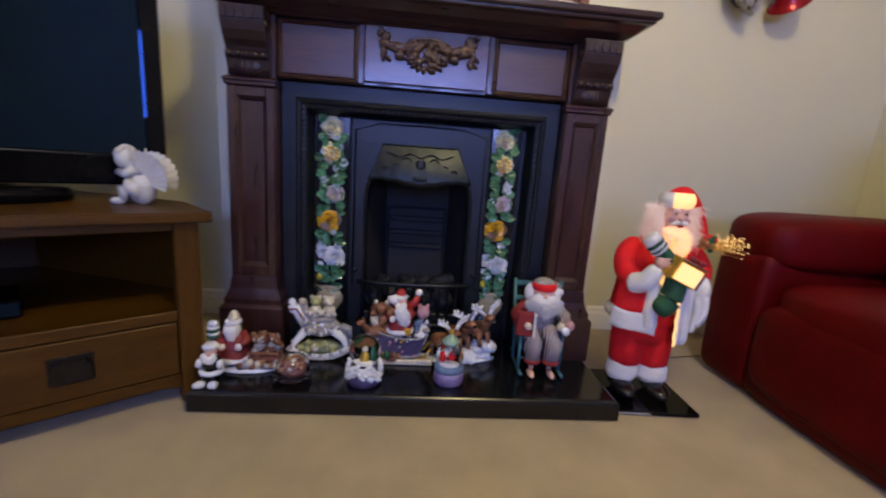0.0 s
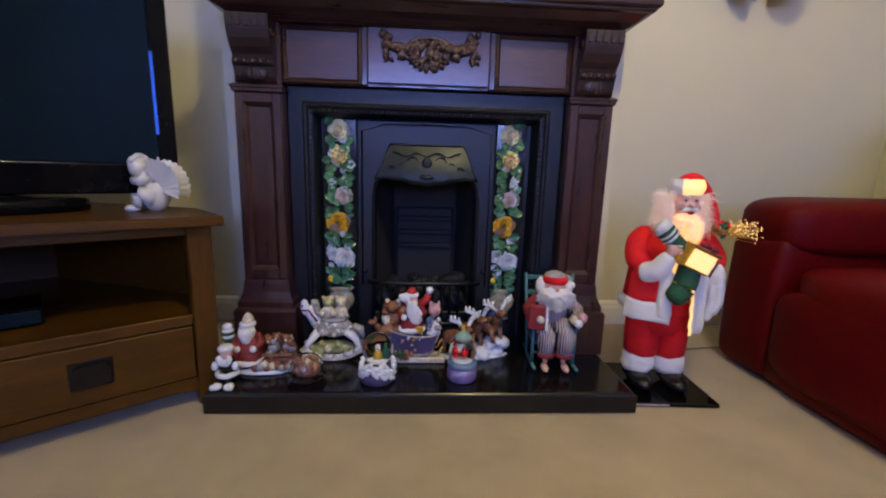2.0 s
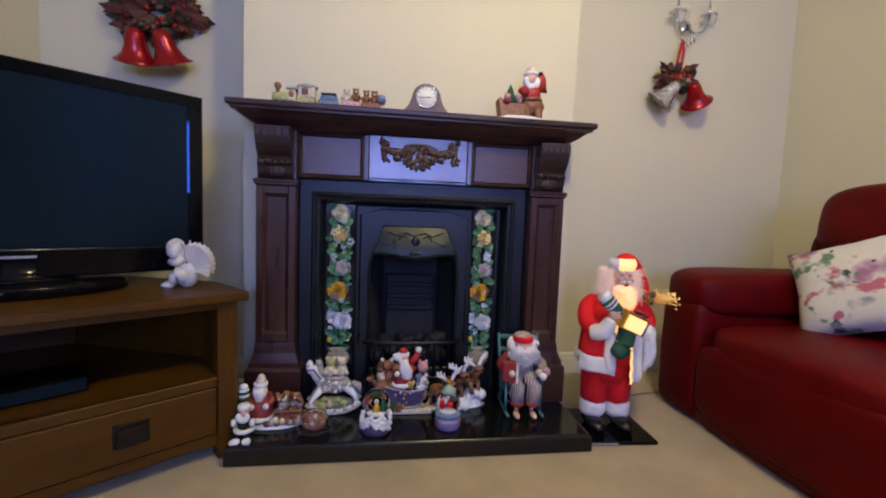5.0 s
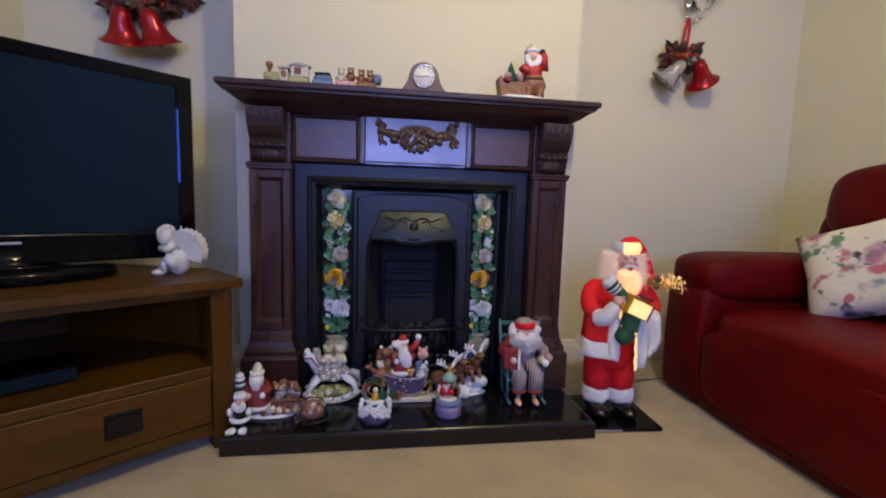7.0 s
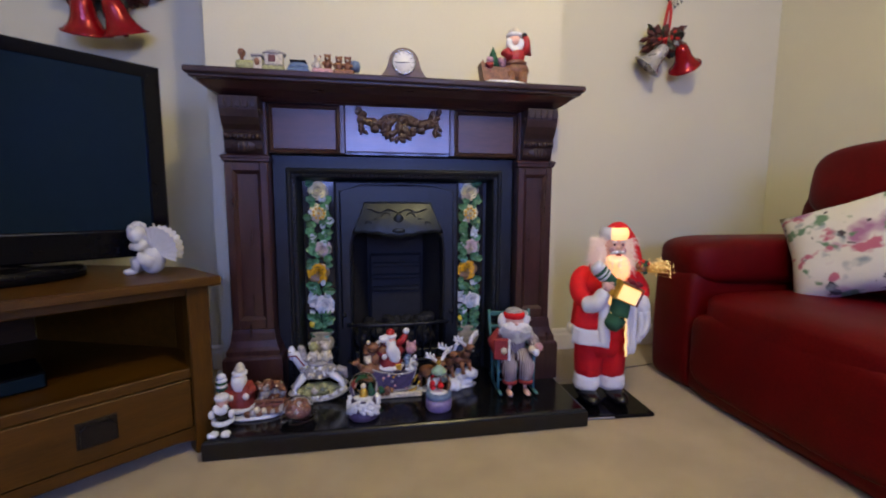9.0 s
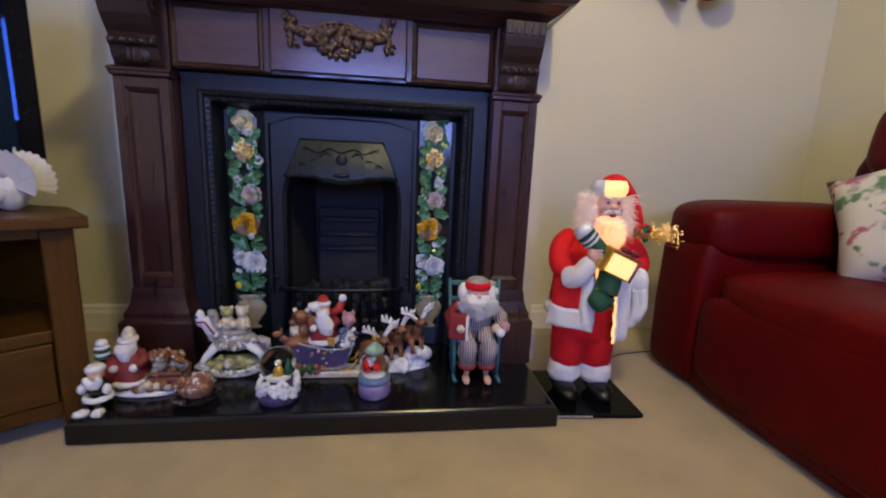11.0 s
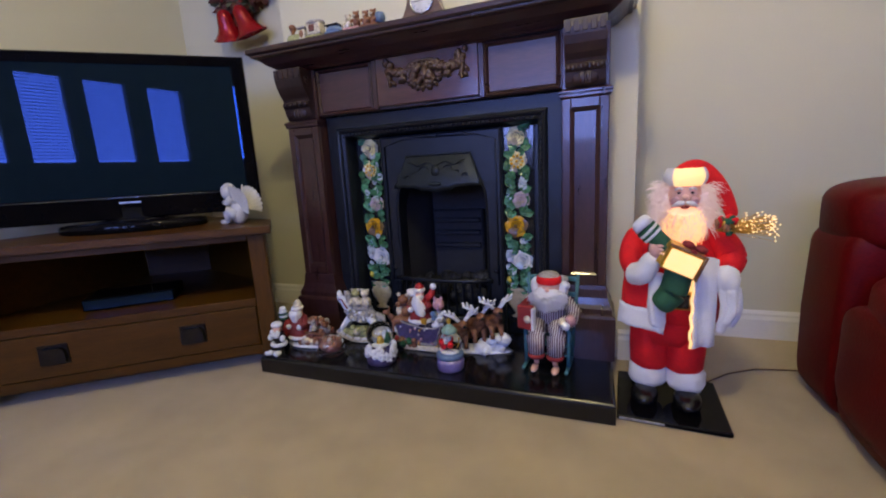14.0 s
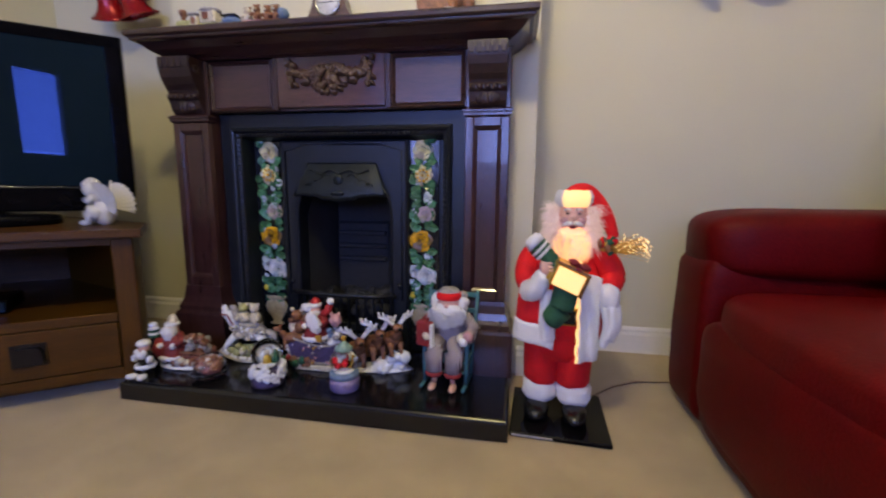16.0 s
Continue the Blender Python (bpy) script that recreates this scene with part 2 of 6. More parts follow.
WALNUT = material("brown_walnut_clock_case", (0.12, 0.070, 0.045), 0.3, dark=0.6, scale=8, fine=50, stretch=(1, 6, 6), coat=0.4)
DIAL = material("cream_clock_dial", (0.82, 0.81, 0.76), 0.3, dark=0.96, scale=20, fine=80)
CABLE = material("brown_flex", (0.16, 0.10, 0.06), 0.5)

# ---- mesh helpers ----
class Geo:
    """Collects faces with a material slot each; becomes one mesh."""

    def __init__(self):
        self.v, self.f, self.m, self.s = [], [], [], []

    def add(self, verts, faces, mat=0, smooth=False, m=None):
        o = len(self.v)
        self.v += [tuple(m @ Vector(p)) if m else tuple(p) for p in verts]
        for face in faces:
            self.f.append([o + i for i in face])
            self.m.append(mat)
            self.s.append(smooth)
        return self

    def box(self, c, size, r=0.004, mat=0, m=None):
        """Box with chamfered edges: centre and full size."""
        h = [a / 2 for a in size]
        r = min(r, *[a * 0.45 for a in h])
        vs, idx = [], {}
        for sx in (-1, 1):
            for sy in (-1, 1):
                for sz in (-1, 1):
                    for k in range(3):
                        p = [sx * (h[0] - r), sy * (h[1] - r), sz * (h[2] - r)]
                        p[k] = (sx, sy, sz)[k] * h[k]
                        idx[sx, sy, sz, k] = len(vs)
                        vs.append((c[0] + p[0], c[1] + p[1], c[2] + p[2]))
        fs = []

        def put(loop):
            a, b, d = [Vector(vs[i]) for i in loop[:3]]
            n = (b - a).cross(d - b)
            mid = sum((Vector(vs[i]) for i in loop), Vector()) / len(loop) - Vector(c)
            fs.append(loop if n.dot(mid) > 0 else loop[::-1])

        for k in range(3):
            i, j = (k + 1) % 3, (k + 2) % 3
            for s in (-1, 1):
                loop = []
                for a, b in ((-1, -1), (1, -1), (1, 1), (-1, 1)):
                    q = [0, 0, 0]
                    q[k], q[i], q[j] = s, a, b
                    loop.append(idx[(*q, k)])
                put(loop)
            for a in (-1, 1):
                for b in (-1, 1):
                    q0, q1 = [0, 0, 0], [0, 0, 0]
                    q0[k], q1[k] = -1, 1
                    q0[i] = q1[i] = a
                    q0[j] = q1[j] = b
                    put([idx[(*q0, i)], idx[(*q1, i)], idx[(*q1, j)], idx[(*q0, j)]])
        for sx in (-1, 1):
            for sy in (-1, 1):
                for sz in (-1, 1):
                    put([idx[sx, sy, sz, k] for k in range(3)])
        return self.add(vs, fs, mat, False, m)

    def span(self, x0, x1, y0, y1, z0, z1, r=0.004, mat=0, m=None):
        return self.box(((x0 + x1) / 2, (y0 + y1) / 2, (z0 + z1) / 2), (x1 - x0, y1 - y0, z1 - z0), r, mat, m)

    def ball(self, c, rad, mat=0, m=None, seg=12, rings=8, lump=0.0, freq=6.0, power=1.0):
        """Ellipsoid; lump roughens it, power below 1 squares it."""
        rad = (rad, rad, rad) if isinstance(rad, (int, float)) else rad
        vs, fs = [], []

        if lump >= 0.25:              # small lumps: uneven and turned, no two alike
            q = Vector(c) * 173
            rad = [r * (1 + 0.55 * noise.noise(q + Vector((7.1 * i, 3.3, 1.7 * i)))) for i, r in enumerate(rad)]
            spin = pose(*c, 140 * noise.noise(q), 140 * noise.noise(q + Vector((5, 1, 9))), 160 * noise.noise(q + Vector((2, 8, 4)))) @ pose(-c[0], -c[1], -c[2])
            m = m @ spin if m else spin
            power = 0.72

        def pw(a):
            return math.copysign(abs(a) ** power, a)

        for i in range(rings + 1):
            th = math.pi * i / rings
            for j in range(seg):
                ph = 2 * math.pi * j / seg
                d = Vector((pw(math.sin(th)) * pw(math.cos(ph)), pw(math.sin(th)) * pw(math.sin(ph)), pw(math.cos(th))))
                k = 1 + (lump * noise.noise(d * freq + Vector(c) * 31) if lump else 0)
                vs.append((c[0] + d.x * rad[0] * k, c[1] + d.y * rad[1] * k, c[2] + d.z * rad[2] * k))
        for i in range(rings):
            for j in range(seg):
                a, b = i * seg + j, i * seg + (j + 1) % seg
                fs.append([a, a + seg, b + seg, b])
        return self.add(vs, fs, mat, True, m)

    def lathe(self, prof, c=(0, 0, 0), mat=0, m=None, seg=20, smooth=True, wave=0.0, waves=0):
        """Turned profile of (radius, height) from bottom to top."""
        vs, fs = [], []
        for r, z in prof:
            for j in range(seg):
                a = 2 * math.pi * j / seg
                k = r * (1 + wave * math.sin(waves * a))
                vs.append((c[0] + k * math.cos(a), c[1] + k * math.sin(a), c[2] + z))
        for i in range(len(prof) - 1):
            for j in range(seg):
                a, b = i * seg + j, i * seg + (j + 1) % seg
                fs.append([a, b, b + seg, a + seg])
        fs.append(list(range(seg))[::-1])
        fs.append([(len(prof) - 1) * seg + j for j in range(seg)])
        return self.add(vs, fs, mat, smooth, m)

    def tube(self, pts, r, mat=0, m=None, seg=8):
        """Tube along points; r is one radius or one a point."""
        pts = [Vector(p) for p in pts]
        rs = [r] * len(pts) if isinstance(r, (int, float)) else r
        vs, fs = [], []
        for i, p in enumerate(pts):
            t = (pts[min(i + 1, len(pts) - 1)] - pts[max(i - 1, 0)]).normalized()
            u = t.cross(Vector((0.13, 0.21, 1)) if abs(t.z) < 0.9 else Vector((1, 0.1, 0))).normalized()
            w = t.cross(u)
            for j in range(seg):
                a = 2 * math.pi * j / seg
                vs.append(p + (u * math.cos(a) + w * math.sin(a)) * rs[i])
        for i in range(len(pts) - 1):
            for j in range(seg):
                a, b = i * seg + j, i * seg + (j + 1) % seg
                fs.append([a, b, b + seg, a + seg])
        fs += [list(range(seg))[::-1], [(len(pts) - 1) * seg + j for j in range(seg)]]
        return self.add(vs, fs, mat, True, m)

    def prism(self, poly, y0, y1, mat=0, m=None, axis="y"):
        """A polygon of (x, z) pairs, thick from y0 to y1 (or (x, y) pairs from z0 to z1, or (y, z) pairs from x0 to x1)."""
        n = len(poly)

        def at(p, d):
            return (p[0], d, p[1]) if axis == "y" else (p[0], p[1], d) if axis == "z" else (d, p[0], p[1])

        vs = [at(p, y0) for p in poly] + [at(p, y1) for p in poly]
        area = sum(poly[i][0] * poly[(i + 1) % n][1] - poly[(i + 1) % n][0] * poly[i][1] for i in range(n))
        fs = [list(range(n)), list(range(n, 2 * n))[::-1]] + [[(i + 1) % n, i, n + i, n + (i + 1) % n] for i in range(n)]
        flip = (area > 0) == (axis != "y")
        if y1 < y0:
            flip = not flip
        return self.add(vs, [f[::-1] for f in fs] if flip else fs, mat, False, m)

    def loft(self, loops, mat=0, smooth=False, m=None, cap=True):
        """Skin over loops of equal length."""
        n = len(loops[0])
        vs = [p for lp in loops for p in lp]
        fs = [[i * n + j, i * n + (j + 1) % n, (i + 1) * n + (j + 1) % n, (i + 1) * n + j] for i in range(len(loops) - 1) for j in range(n)]
        if cap:
            fs += [list(range(n))[::-1], [(len(loops) - 1) * n + j for j in range(n)]]
        return self.add(vs, fs, mat, smooth, m)


def part(name, g, mats, parent=None, label="", fix=True, weld=False):
    """Links a Geo as one mesh object, under parent where there is one."""
    me = bpy.data.meshes.new(name)
    me.from_pydata(g.v, [], g.f)
    for mt in mats if isinstance(mats, (list, tuple)) else [mats]:
        me.materials.append(mt)
    me.polygons.foreach_set("material_index", g.m)
    me.polygons.foreach_set("use_smooth", g.s)
    if fix:
        bm = bmesh.new()
        bm.from_mesh(me)
        if weld:
            bmesh.ops.remove_doubles(bm, verts=bm.verts, dist=0.0002)
        bmesh.ops.recalc_face_normals(bm, faces=bm.faces)
        bm.to_mesh(me)
        bm.free()
    me.update()
    ob = new(name, me)
    if parent:
        ob.parent = parent
    if label:
        ob["label"] = label
    return ob


def thing(name, m, label, category, group="", kind=""):
    """An empty at a thing's base, which parents its parts."""
    ob = new(name)
    ob.matrix_world = m
    ob.empty_display_size = 0.05
    return tagged(ob, label, category, group, kind)


def setting(name, g, mats, label, category):
    return tagged(part(name, g, mats), label, category, kind="structure")

# ---- the room ----
XW, XE, YN, YS, ZC = -1.73, 2.38, 2.00, -3.0, 2.62      # inner faces
BX0, BX1, BY = -0.690, 0.835, 1.655                      # chimney breast
CX = 0.075                                               # middle of the fireplace
setting("floor", Geo().span(XW - 0.2, XE + 0.2, YS - 0.3, YN + 0.2, -0.15, 0, 0), CARPET, "beige short-pile twist carpet over the whole floor", "carpet")
setting("ceiling", Geo().span(XW - 0.2, XE + 0.2, YS - 0.3, YN + 0.2, ZC, ZC + 0.15, 0), CEIL, "plain white painted ceiling", "ceiling")
setting("wall_north", Geo().span(XW - 0.2, XE + 0.2, YN, YN + 0.2, 0, ZC, 0), PAINT, "magnolia painted alcove wall behind the fireplace", "wall")
setting("wall_east", Geo().span(XE, XE + 0.2, YS - 0.3, YN, 0, ZC, 0), PAINT, "magnolia painted wall behind the sofa", "wall")
setting("wall_west", Geo().span(XW - 0.2, XW, YS - 0.3, YN, 0, ZC, 0), PAINT, "magnolia painted wall beside the television", "wall")
g = Geo().prism([(BX0, 0), (-0.36, 0), (-0.36, 0.97), (0.51, 0.97), (0.51, 0), (BX1, 0), (BX1, ZC), (BX0, ZC)], BY, YN - 0.002)
setting("chimney_breast", g, PAINT, "magnolia painted chimney breast with the fireplace opening", "chimney breast")
# rear wall, out of view, with its openings; dark colour holds back bounced light
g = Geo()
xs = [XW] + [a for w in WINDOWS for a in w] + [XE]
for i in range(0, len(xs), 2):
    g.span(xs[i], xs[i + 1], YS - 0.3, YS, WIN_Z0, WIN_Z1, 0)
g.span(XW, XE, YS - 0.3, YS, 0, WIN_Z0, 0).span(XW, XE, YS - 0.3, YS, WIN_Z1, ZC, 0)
setting("wall_south", g, REARWALL, "unseen rear wall, darkened to cut bounce and reflections, with four window openings", "wall")

# baseboards, butted end to end
SKIRT = [(0, 0), (0.020, 0), (0.020, 0.085), (0.014, 0.100), (0.014, 0.110), (0.006, 0.122), (0, 0.122)]


def skirting(a, b, inward):
    """Moulded board from a to b along a wall; inward points into the room."""
    loops = [[(p[0] + inward[0] * d, p[1] + inward[1] * d, z) for d, z in SKIRT] for p in (a, b)]
    setting("baseboard", Geo().loft(loops), GLOSSWHITE, "white painted moulded skirting board", "skirting")


skirting((BX1 + 0.021, YN), (XE, YN), (0, -1))
skirting((XW, YN), (BX0 - 0.021, YN), (0, -1))
skirting((BX1, BY), (BX1, YN), (1, 0))
skirting((BX0, BY), (BX0, YN), (-1, 0))
skirting((XE, YS), (XE, YN - 0.021), (-1, 0))
skirting((XW, YS), (XW, YN - 0.021), (1, 0))
skirting((XW + 0.021, YS), (XE - 0.021, YS), (0, 1))
skirting((0.79, BY), (BX1 + 0.020, BY), (0, -1))
skirting((BX0 - 0.020, BY), (-0.625, BY), (0, -1))


def coving(a, b, inward):
    prof = [(0, -0.085), (0.012, -0.080)] + [(0.012 + 0.063 * (1 - math.cos(k * math.pi / 10)), -0.080 + 0.066 * math.sin(k * math.pi / 10)) for k in range(1, 6)] + [(0.085, -0.012), (0.085, 0), (0, 0)]
    loops = [[(p[0] + inward[0] * d, p[1] + inward[1] * d, ZC + z - 0.002) for d, z in prof] for p in (a, b)]
    setting("trim", Geo().loft(loops), CEIL, "white plaster coving under the ceiling", "coving")


coving((BX1, YN), (XE, YN), (0, -1))
coving((XW, YN), (BX0, YN), (0, -1))
coving((XE, YS), (XE, YN - 0.086), (-1, 0))
coving((XW, YS), (XW, YN - 0.086), (1, 0))
coving((BX0, BY), (BX1, BY), (0, -1))

# windows in the rear wall, with slatted blinds
SLAT = material("pale_blind_slat", (0.46, 0.48, 0.52), 0.5, dark=0.95, scale=5, fine=60)
for k, (x0, x1) in enumerate(WINDOWS):
    win = thing(f"window_{k + 1}", pose((x0 + x1) / 2, YS - 0.18, WIN_Z0), "white framed window with dusk light behind", "window", kind="structure")
    w, hh = x1 - x0, WIN_Z1 - WIN_Z0
    g = Geo().span(-w / 2, -w / 2 + 0.03, -0.03, 0.03, 0, hh).span(w / 2 - 0.03, w / 2, -0.03, 0.03, 0, hh)
    g.span(-w / 2 + 0.03, w / 2 - 0.03, -0.03, 0.03, 0, 0.03).span(-w / 2 + 0.03, w / 2 - 0.03, -0.03, 0.03, hh - 0.03, hh)
    part("window_frame", g, GLOSSWHITE, win)
    part("window_sill", Geo().span(-w / 2 + 0.002, w / 2 - 0.002, 0.031, 0.2, 0.002, 0.022), GLOSSWHITE, win)
    blind = thing("venetian_blind", pose((x0 + x1) / 2, YS - 0.05, WIN_Z1 - 0.04), "white slatted venetian blind half open in the window", "blind", "window blinds")
    part("headrail", Geo().span(-w / 2 + 0.01, w / 2 - 0.01, -0.02, 0.02, 0, 0.035), SLAT, blind)
    slat = Geo().box((0, 0, 0), (w - 0.03, 0.025, 0.0015), 0.0004)
    first = part("slat", slat, SLAT, blind)
    n = int((hh - 0.08) / 0.036)
    for i in range(n):
        s = first if i == 0 else bpy.data.objects.new("slat", first.data)
        if i:
            scene.collection.objects.link(s)
            s.parent = blind
        s.location, s.rotation_euler = (0, 0, -0.02 - 0.036 * i), (radians(20), 0, 0)
    for sx in (-1, 1):
        part("ladder_cord", Geo().tube([(sx * w * 0.33, 0.014, 0), (sx * w * 0.33, 0.014, -hh + 0.08)], 0.0012, seg=5), SLAT, blind)

# ---- fireplace ----
HT = 0.070          # top of the hearth
hearth = thing("hearth", pose(0, 0, 0), "polished black granite hearth slab on the carpet", "hearth")
g = Geo()
loops = []
for d, z in ((0.004, 0.0), (0.0, 0.004), (0.0, 0.052), (0.0012, 0.059), (0.0045, 0.0645), (0.009, 0.0682), (0.015, HT)):
    loops.append([(-0.598 + d, 1.168 + d, z), (0.767 - d, 1.168 + d, z), (0.767 - d, 1.653, z), (-0.598 + d, 1.653, z)])
g.loft(loops)
part("slab", g, GRANITE, hearth)

surround = thing("fireplace_surround", pose(0, 0, 0), "dark mahogany fireplace surround with carved corbels and swag", "fireplace surround")
# mantel shelf: mitred moulding that steps back to the wall
g = Geo()
loops = []
for d, z in ((0.115, 1.236), (0.105, 1.242), (0.098, 1.242), (0.080, 1.250), (0.055, 1.264), (0.036, 1.280), (0.030, 1.285), (0.016, 1.287),
             (0.012, 1.291), (0.012, 1.297), (0.004, 1.299), (0.0, 1.304), (0.0, 1.316), (0.004, 1.322)):
    loops.append([(-0.672 + d, 1.387 + d, z), (0.822 - d, 1.387 + d, z), (0.822 - d, BY - 0.002, z), (-0.672 + d, BY - 0.002, z)])
g.loft(loops)
part("mantel_shelf", g, MAHOGANY_H, surround)
# frieze board and panels
g = Geo().span(-0.432, 0.584, 1.530, 1.553, 1.045, 1.236, 0.002)
part("frieze", g, MAHOGANY_H, surround)


def frieze_panel(x0, x1, z0, z1, y, rim, mat):
    g = Geo().span(x0 + rim, x1 - rim, y + 0.004, y + 0.016, z0 + rim, z1 - rim, 0.002)
    panel = part("frieze_panel", g, mat, surround)
    if rim:
        g = Geo()
        loops = [[(x0 + d, y + dy, z0 + d), (x1 - d, y + dy, z0 + d), (x1 - d, y + dy, z1 - d), (x0 + d, y + dy, z1 - d)]
                 for d, dy in ((0, 0.016), (0, 0.0), (rim * 0.5, -0.004), (rim, 0.004), (rim, 0.016))]
        g.loft(loops, cap=False)
        part("moulding", g, MAHOGANY_H, panel)
    return panel


frieze_panel(-0.428, -0.160, 1.048, 1.232, 1.514, 0.014, VENEER_SIDE)
centre = frieze_panel(-0.137, 0.287, 1.056, 1.240, 1.508, 0, VENEER)
frieze_panel(0.310, 0.579, 1.048, 1.232, 1.514, 0.014, VENEER_SIDE)
for x in (-0.1485, 0.2985):
    part("frieze_post", Geo().span(x - 0.0108, x + 0.0108, 1.512, 1.530, 1.046, 1.236, 0.003), MAHOGANY, surround)


# swag of carved fruit and leaves on the middle panel
def swag():
    rnd = random.Random(4)
    g = Geo()
    y = 1.506

    def leaf(x, z, a, ln, wd):
        m = pose(x, y, z, 0, math.degrees(a), 0)
        pts = []
        for k in range(7):
            u = k / 6
            wv = wd * math.sin(math.pi * min(1, u * 0.92 + 0.06)) * (1 + 0.18 * (k % 2))
            pts.append((u, wv))
        vs, fs = [], []
        for u, wv in pts:
            vs += [(-wv, 0.004, u * ln), (0, -0.008 - 0.006 * math.sin(math.pi * u), u * ln), (wv, 0.004, u * ln)]
        for k in range(6):
            o = k * 3
            fs += [[o, o + 1, o + 4, o + 3], [o + 1, o + 2, o + 5, o + 4]]
        g.add(vs, fs, 0, True, m)

    for sx in (-1, 1):
        px = CX + sx * 0.150          # hanging drop at the end
        for k in range(16):
            u = k / 15
            g.ball((px + rnd.uniform(-0.016, 0.016) * (1.1 - u), y - 0.004, 1.222 - 0.095 * u), rnd.uniform(0.008, 0.013) * (1.15 - 0.5 * u), seg=7, rings=5, lump=0.2)
        for k in range(8):
            leaf(px + rnd.uniform(-0.01, 0.01), 1.215 - 0.010 * k, math.pi + rnd.uniform(-0.9, 0.9), 0.030, 0.008)
        for k in range(26):           # garland that sags to the middle
            u = k / 25
            x = CX + sx * (0.148 - 0.108 * u)
            z = 1.212 - 0.052 * math.sin(math.pi * (0.15 + 0.62 * u)) + 0.012 * u
            g.ball((x, y - 0.005, z + rnd.uniform(-0.008, 0.008)), rnd.uniform(0.007, 0.013), seg=7, rings=5, lump=0.25)
            if k % 2:
                leaf(x, z, rnd.uniform(0, 6.28), 0.026, 0.007)
        for k in range(5):
            leaf(CX + sx * 0.093, 1.165, math.pi + rnd.uniform(-0.5, 0.5), 0.036, 0.009)
    for k in range(40):               # middle cluster
        a, r = rnd.uniform(0, 6.28), rnd.random() ** 0.6
        g.ball((CX + 0.058 * r * math.cos(a), y - 0.010 * (1.2 - r), 1.150 + 0.036 * r * math.sin(a)), rnd.uniform(0.009, 0.015), seg=7, rings=5, lump=0.2)
    for k in range(22):
        a = k * 6.28 / 22
        leaf(CX + 0.05 * math.cos(a), 1.150 + 0.030 * math.sin(a), math.pi / 2 - a + rnd.uniform(-0.4, 0.4), 0.030, 0.009)
    arc = [(CX + 0.078 * math.cos(a), y - 0.004, 1.166 + 0.040 * math.sin(a)) for a in [0.15 * math.pi + k * 0.7 * math.pi / 12 for k in range(13)]]
    g.tube(arc, 0.006, seg=6)
    return part("carved_swag", g, CARVED, centre, "carved brown swag of fruit and leaves", fix=False)


swag()


# corbels, pilasters and plinths
def corbel(x0, x1):
    prof = [(1.530, 1.236), (1.432, 1.236), (1.430, 1.215), (1.434, 1.190), (1.442, 1.165), (1.456, 1.140), (1.470, 1.122), (1.474, 1.112),
            (1.466, 1.104), (1.466, 1.092), (1.474, 1.084), (1.478, 1.070), (1.483, 1.055), (1.492, 1.043), (1.499, 1.036), (1.530, 1.036)]
    body = part("corbel", Geo().prism(prof, x0, x1, axis="x"), MAHOGANY_DULL, surround)
    w = x1 - x0
    for k in range(5):                # flutes at the top and a row of beads
        x = x0 + w * (k + 0.5) / 5
        part("flute", Geo().span(x - w * 0.062, x + w * 0.062, 1.427, 1.433, 1.196, 1.232, 0.004), MAHOGANY_DULL, body)
        part("bead", Geo().ball((x, 1.466, 1.098), w * 0.085, seg=12, rings=8), MAHOGANY_DULL, body)
    g = Geo()
    g.ball(((x0 + x1) / 2, 1.486, 1.068), (w * 0.36, 0.014, 0.030), seg=18, rings=10)
    for k in range(-2, 3):
        g.ball(((x0 + x1) / 2 + k * w * 0.13, 1.474 + 0.002 * k * k, 1.062 + 0.002 * k * k), (w * 0.045, 0.006, 0.022), seg=8, rings=6)
    part("boss", g, MAHOGANY_DULL, body)
    for sx in (x0, x1):               # scroll on the cheeks
        spiral = [(sx, 1.470 + 0.022 * (1 - k / 20) * math.cos(k * 0.6), 1.190 + 0.022 * (1 - k / 20) * math.sin(k * 0.6)) for k in range(20)]
        part("scroll", Geo().tube(spiral, 0.003, seg=5), MAHOGANY_DULL, body)


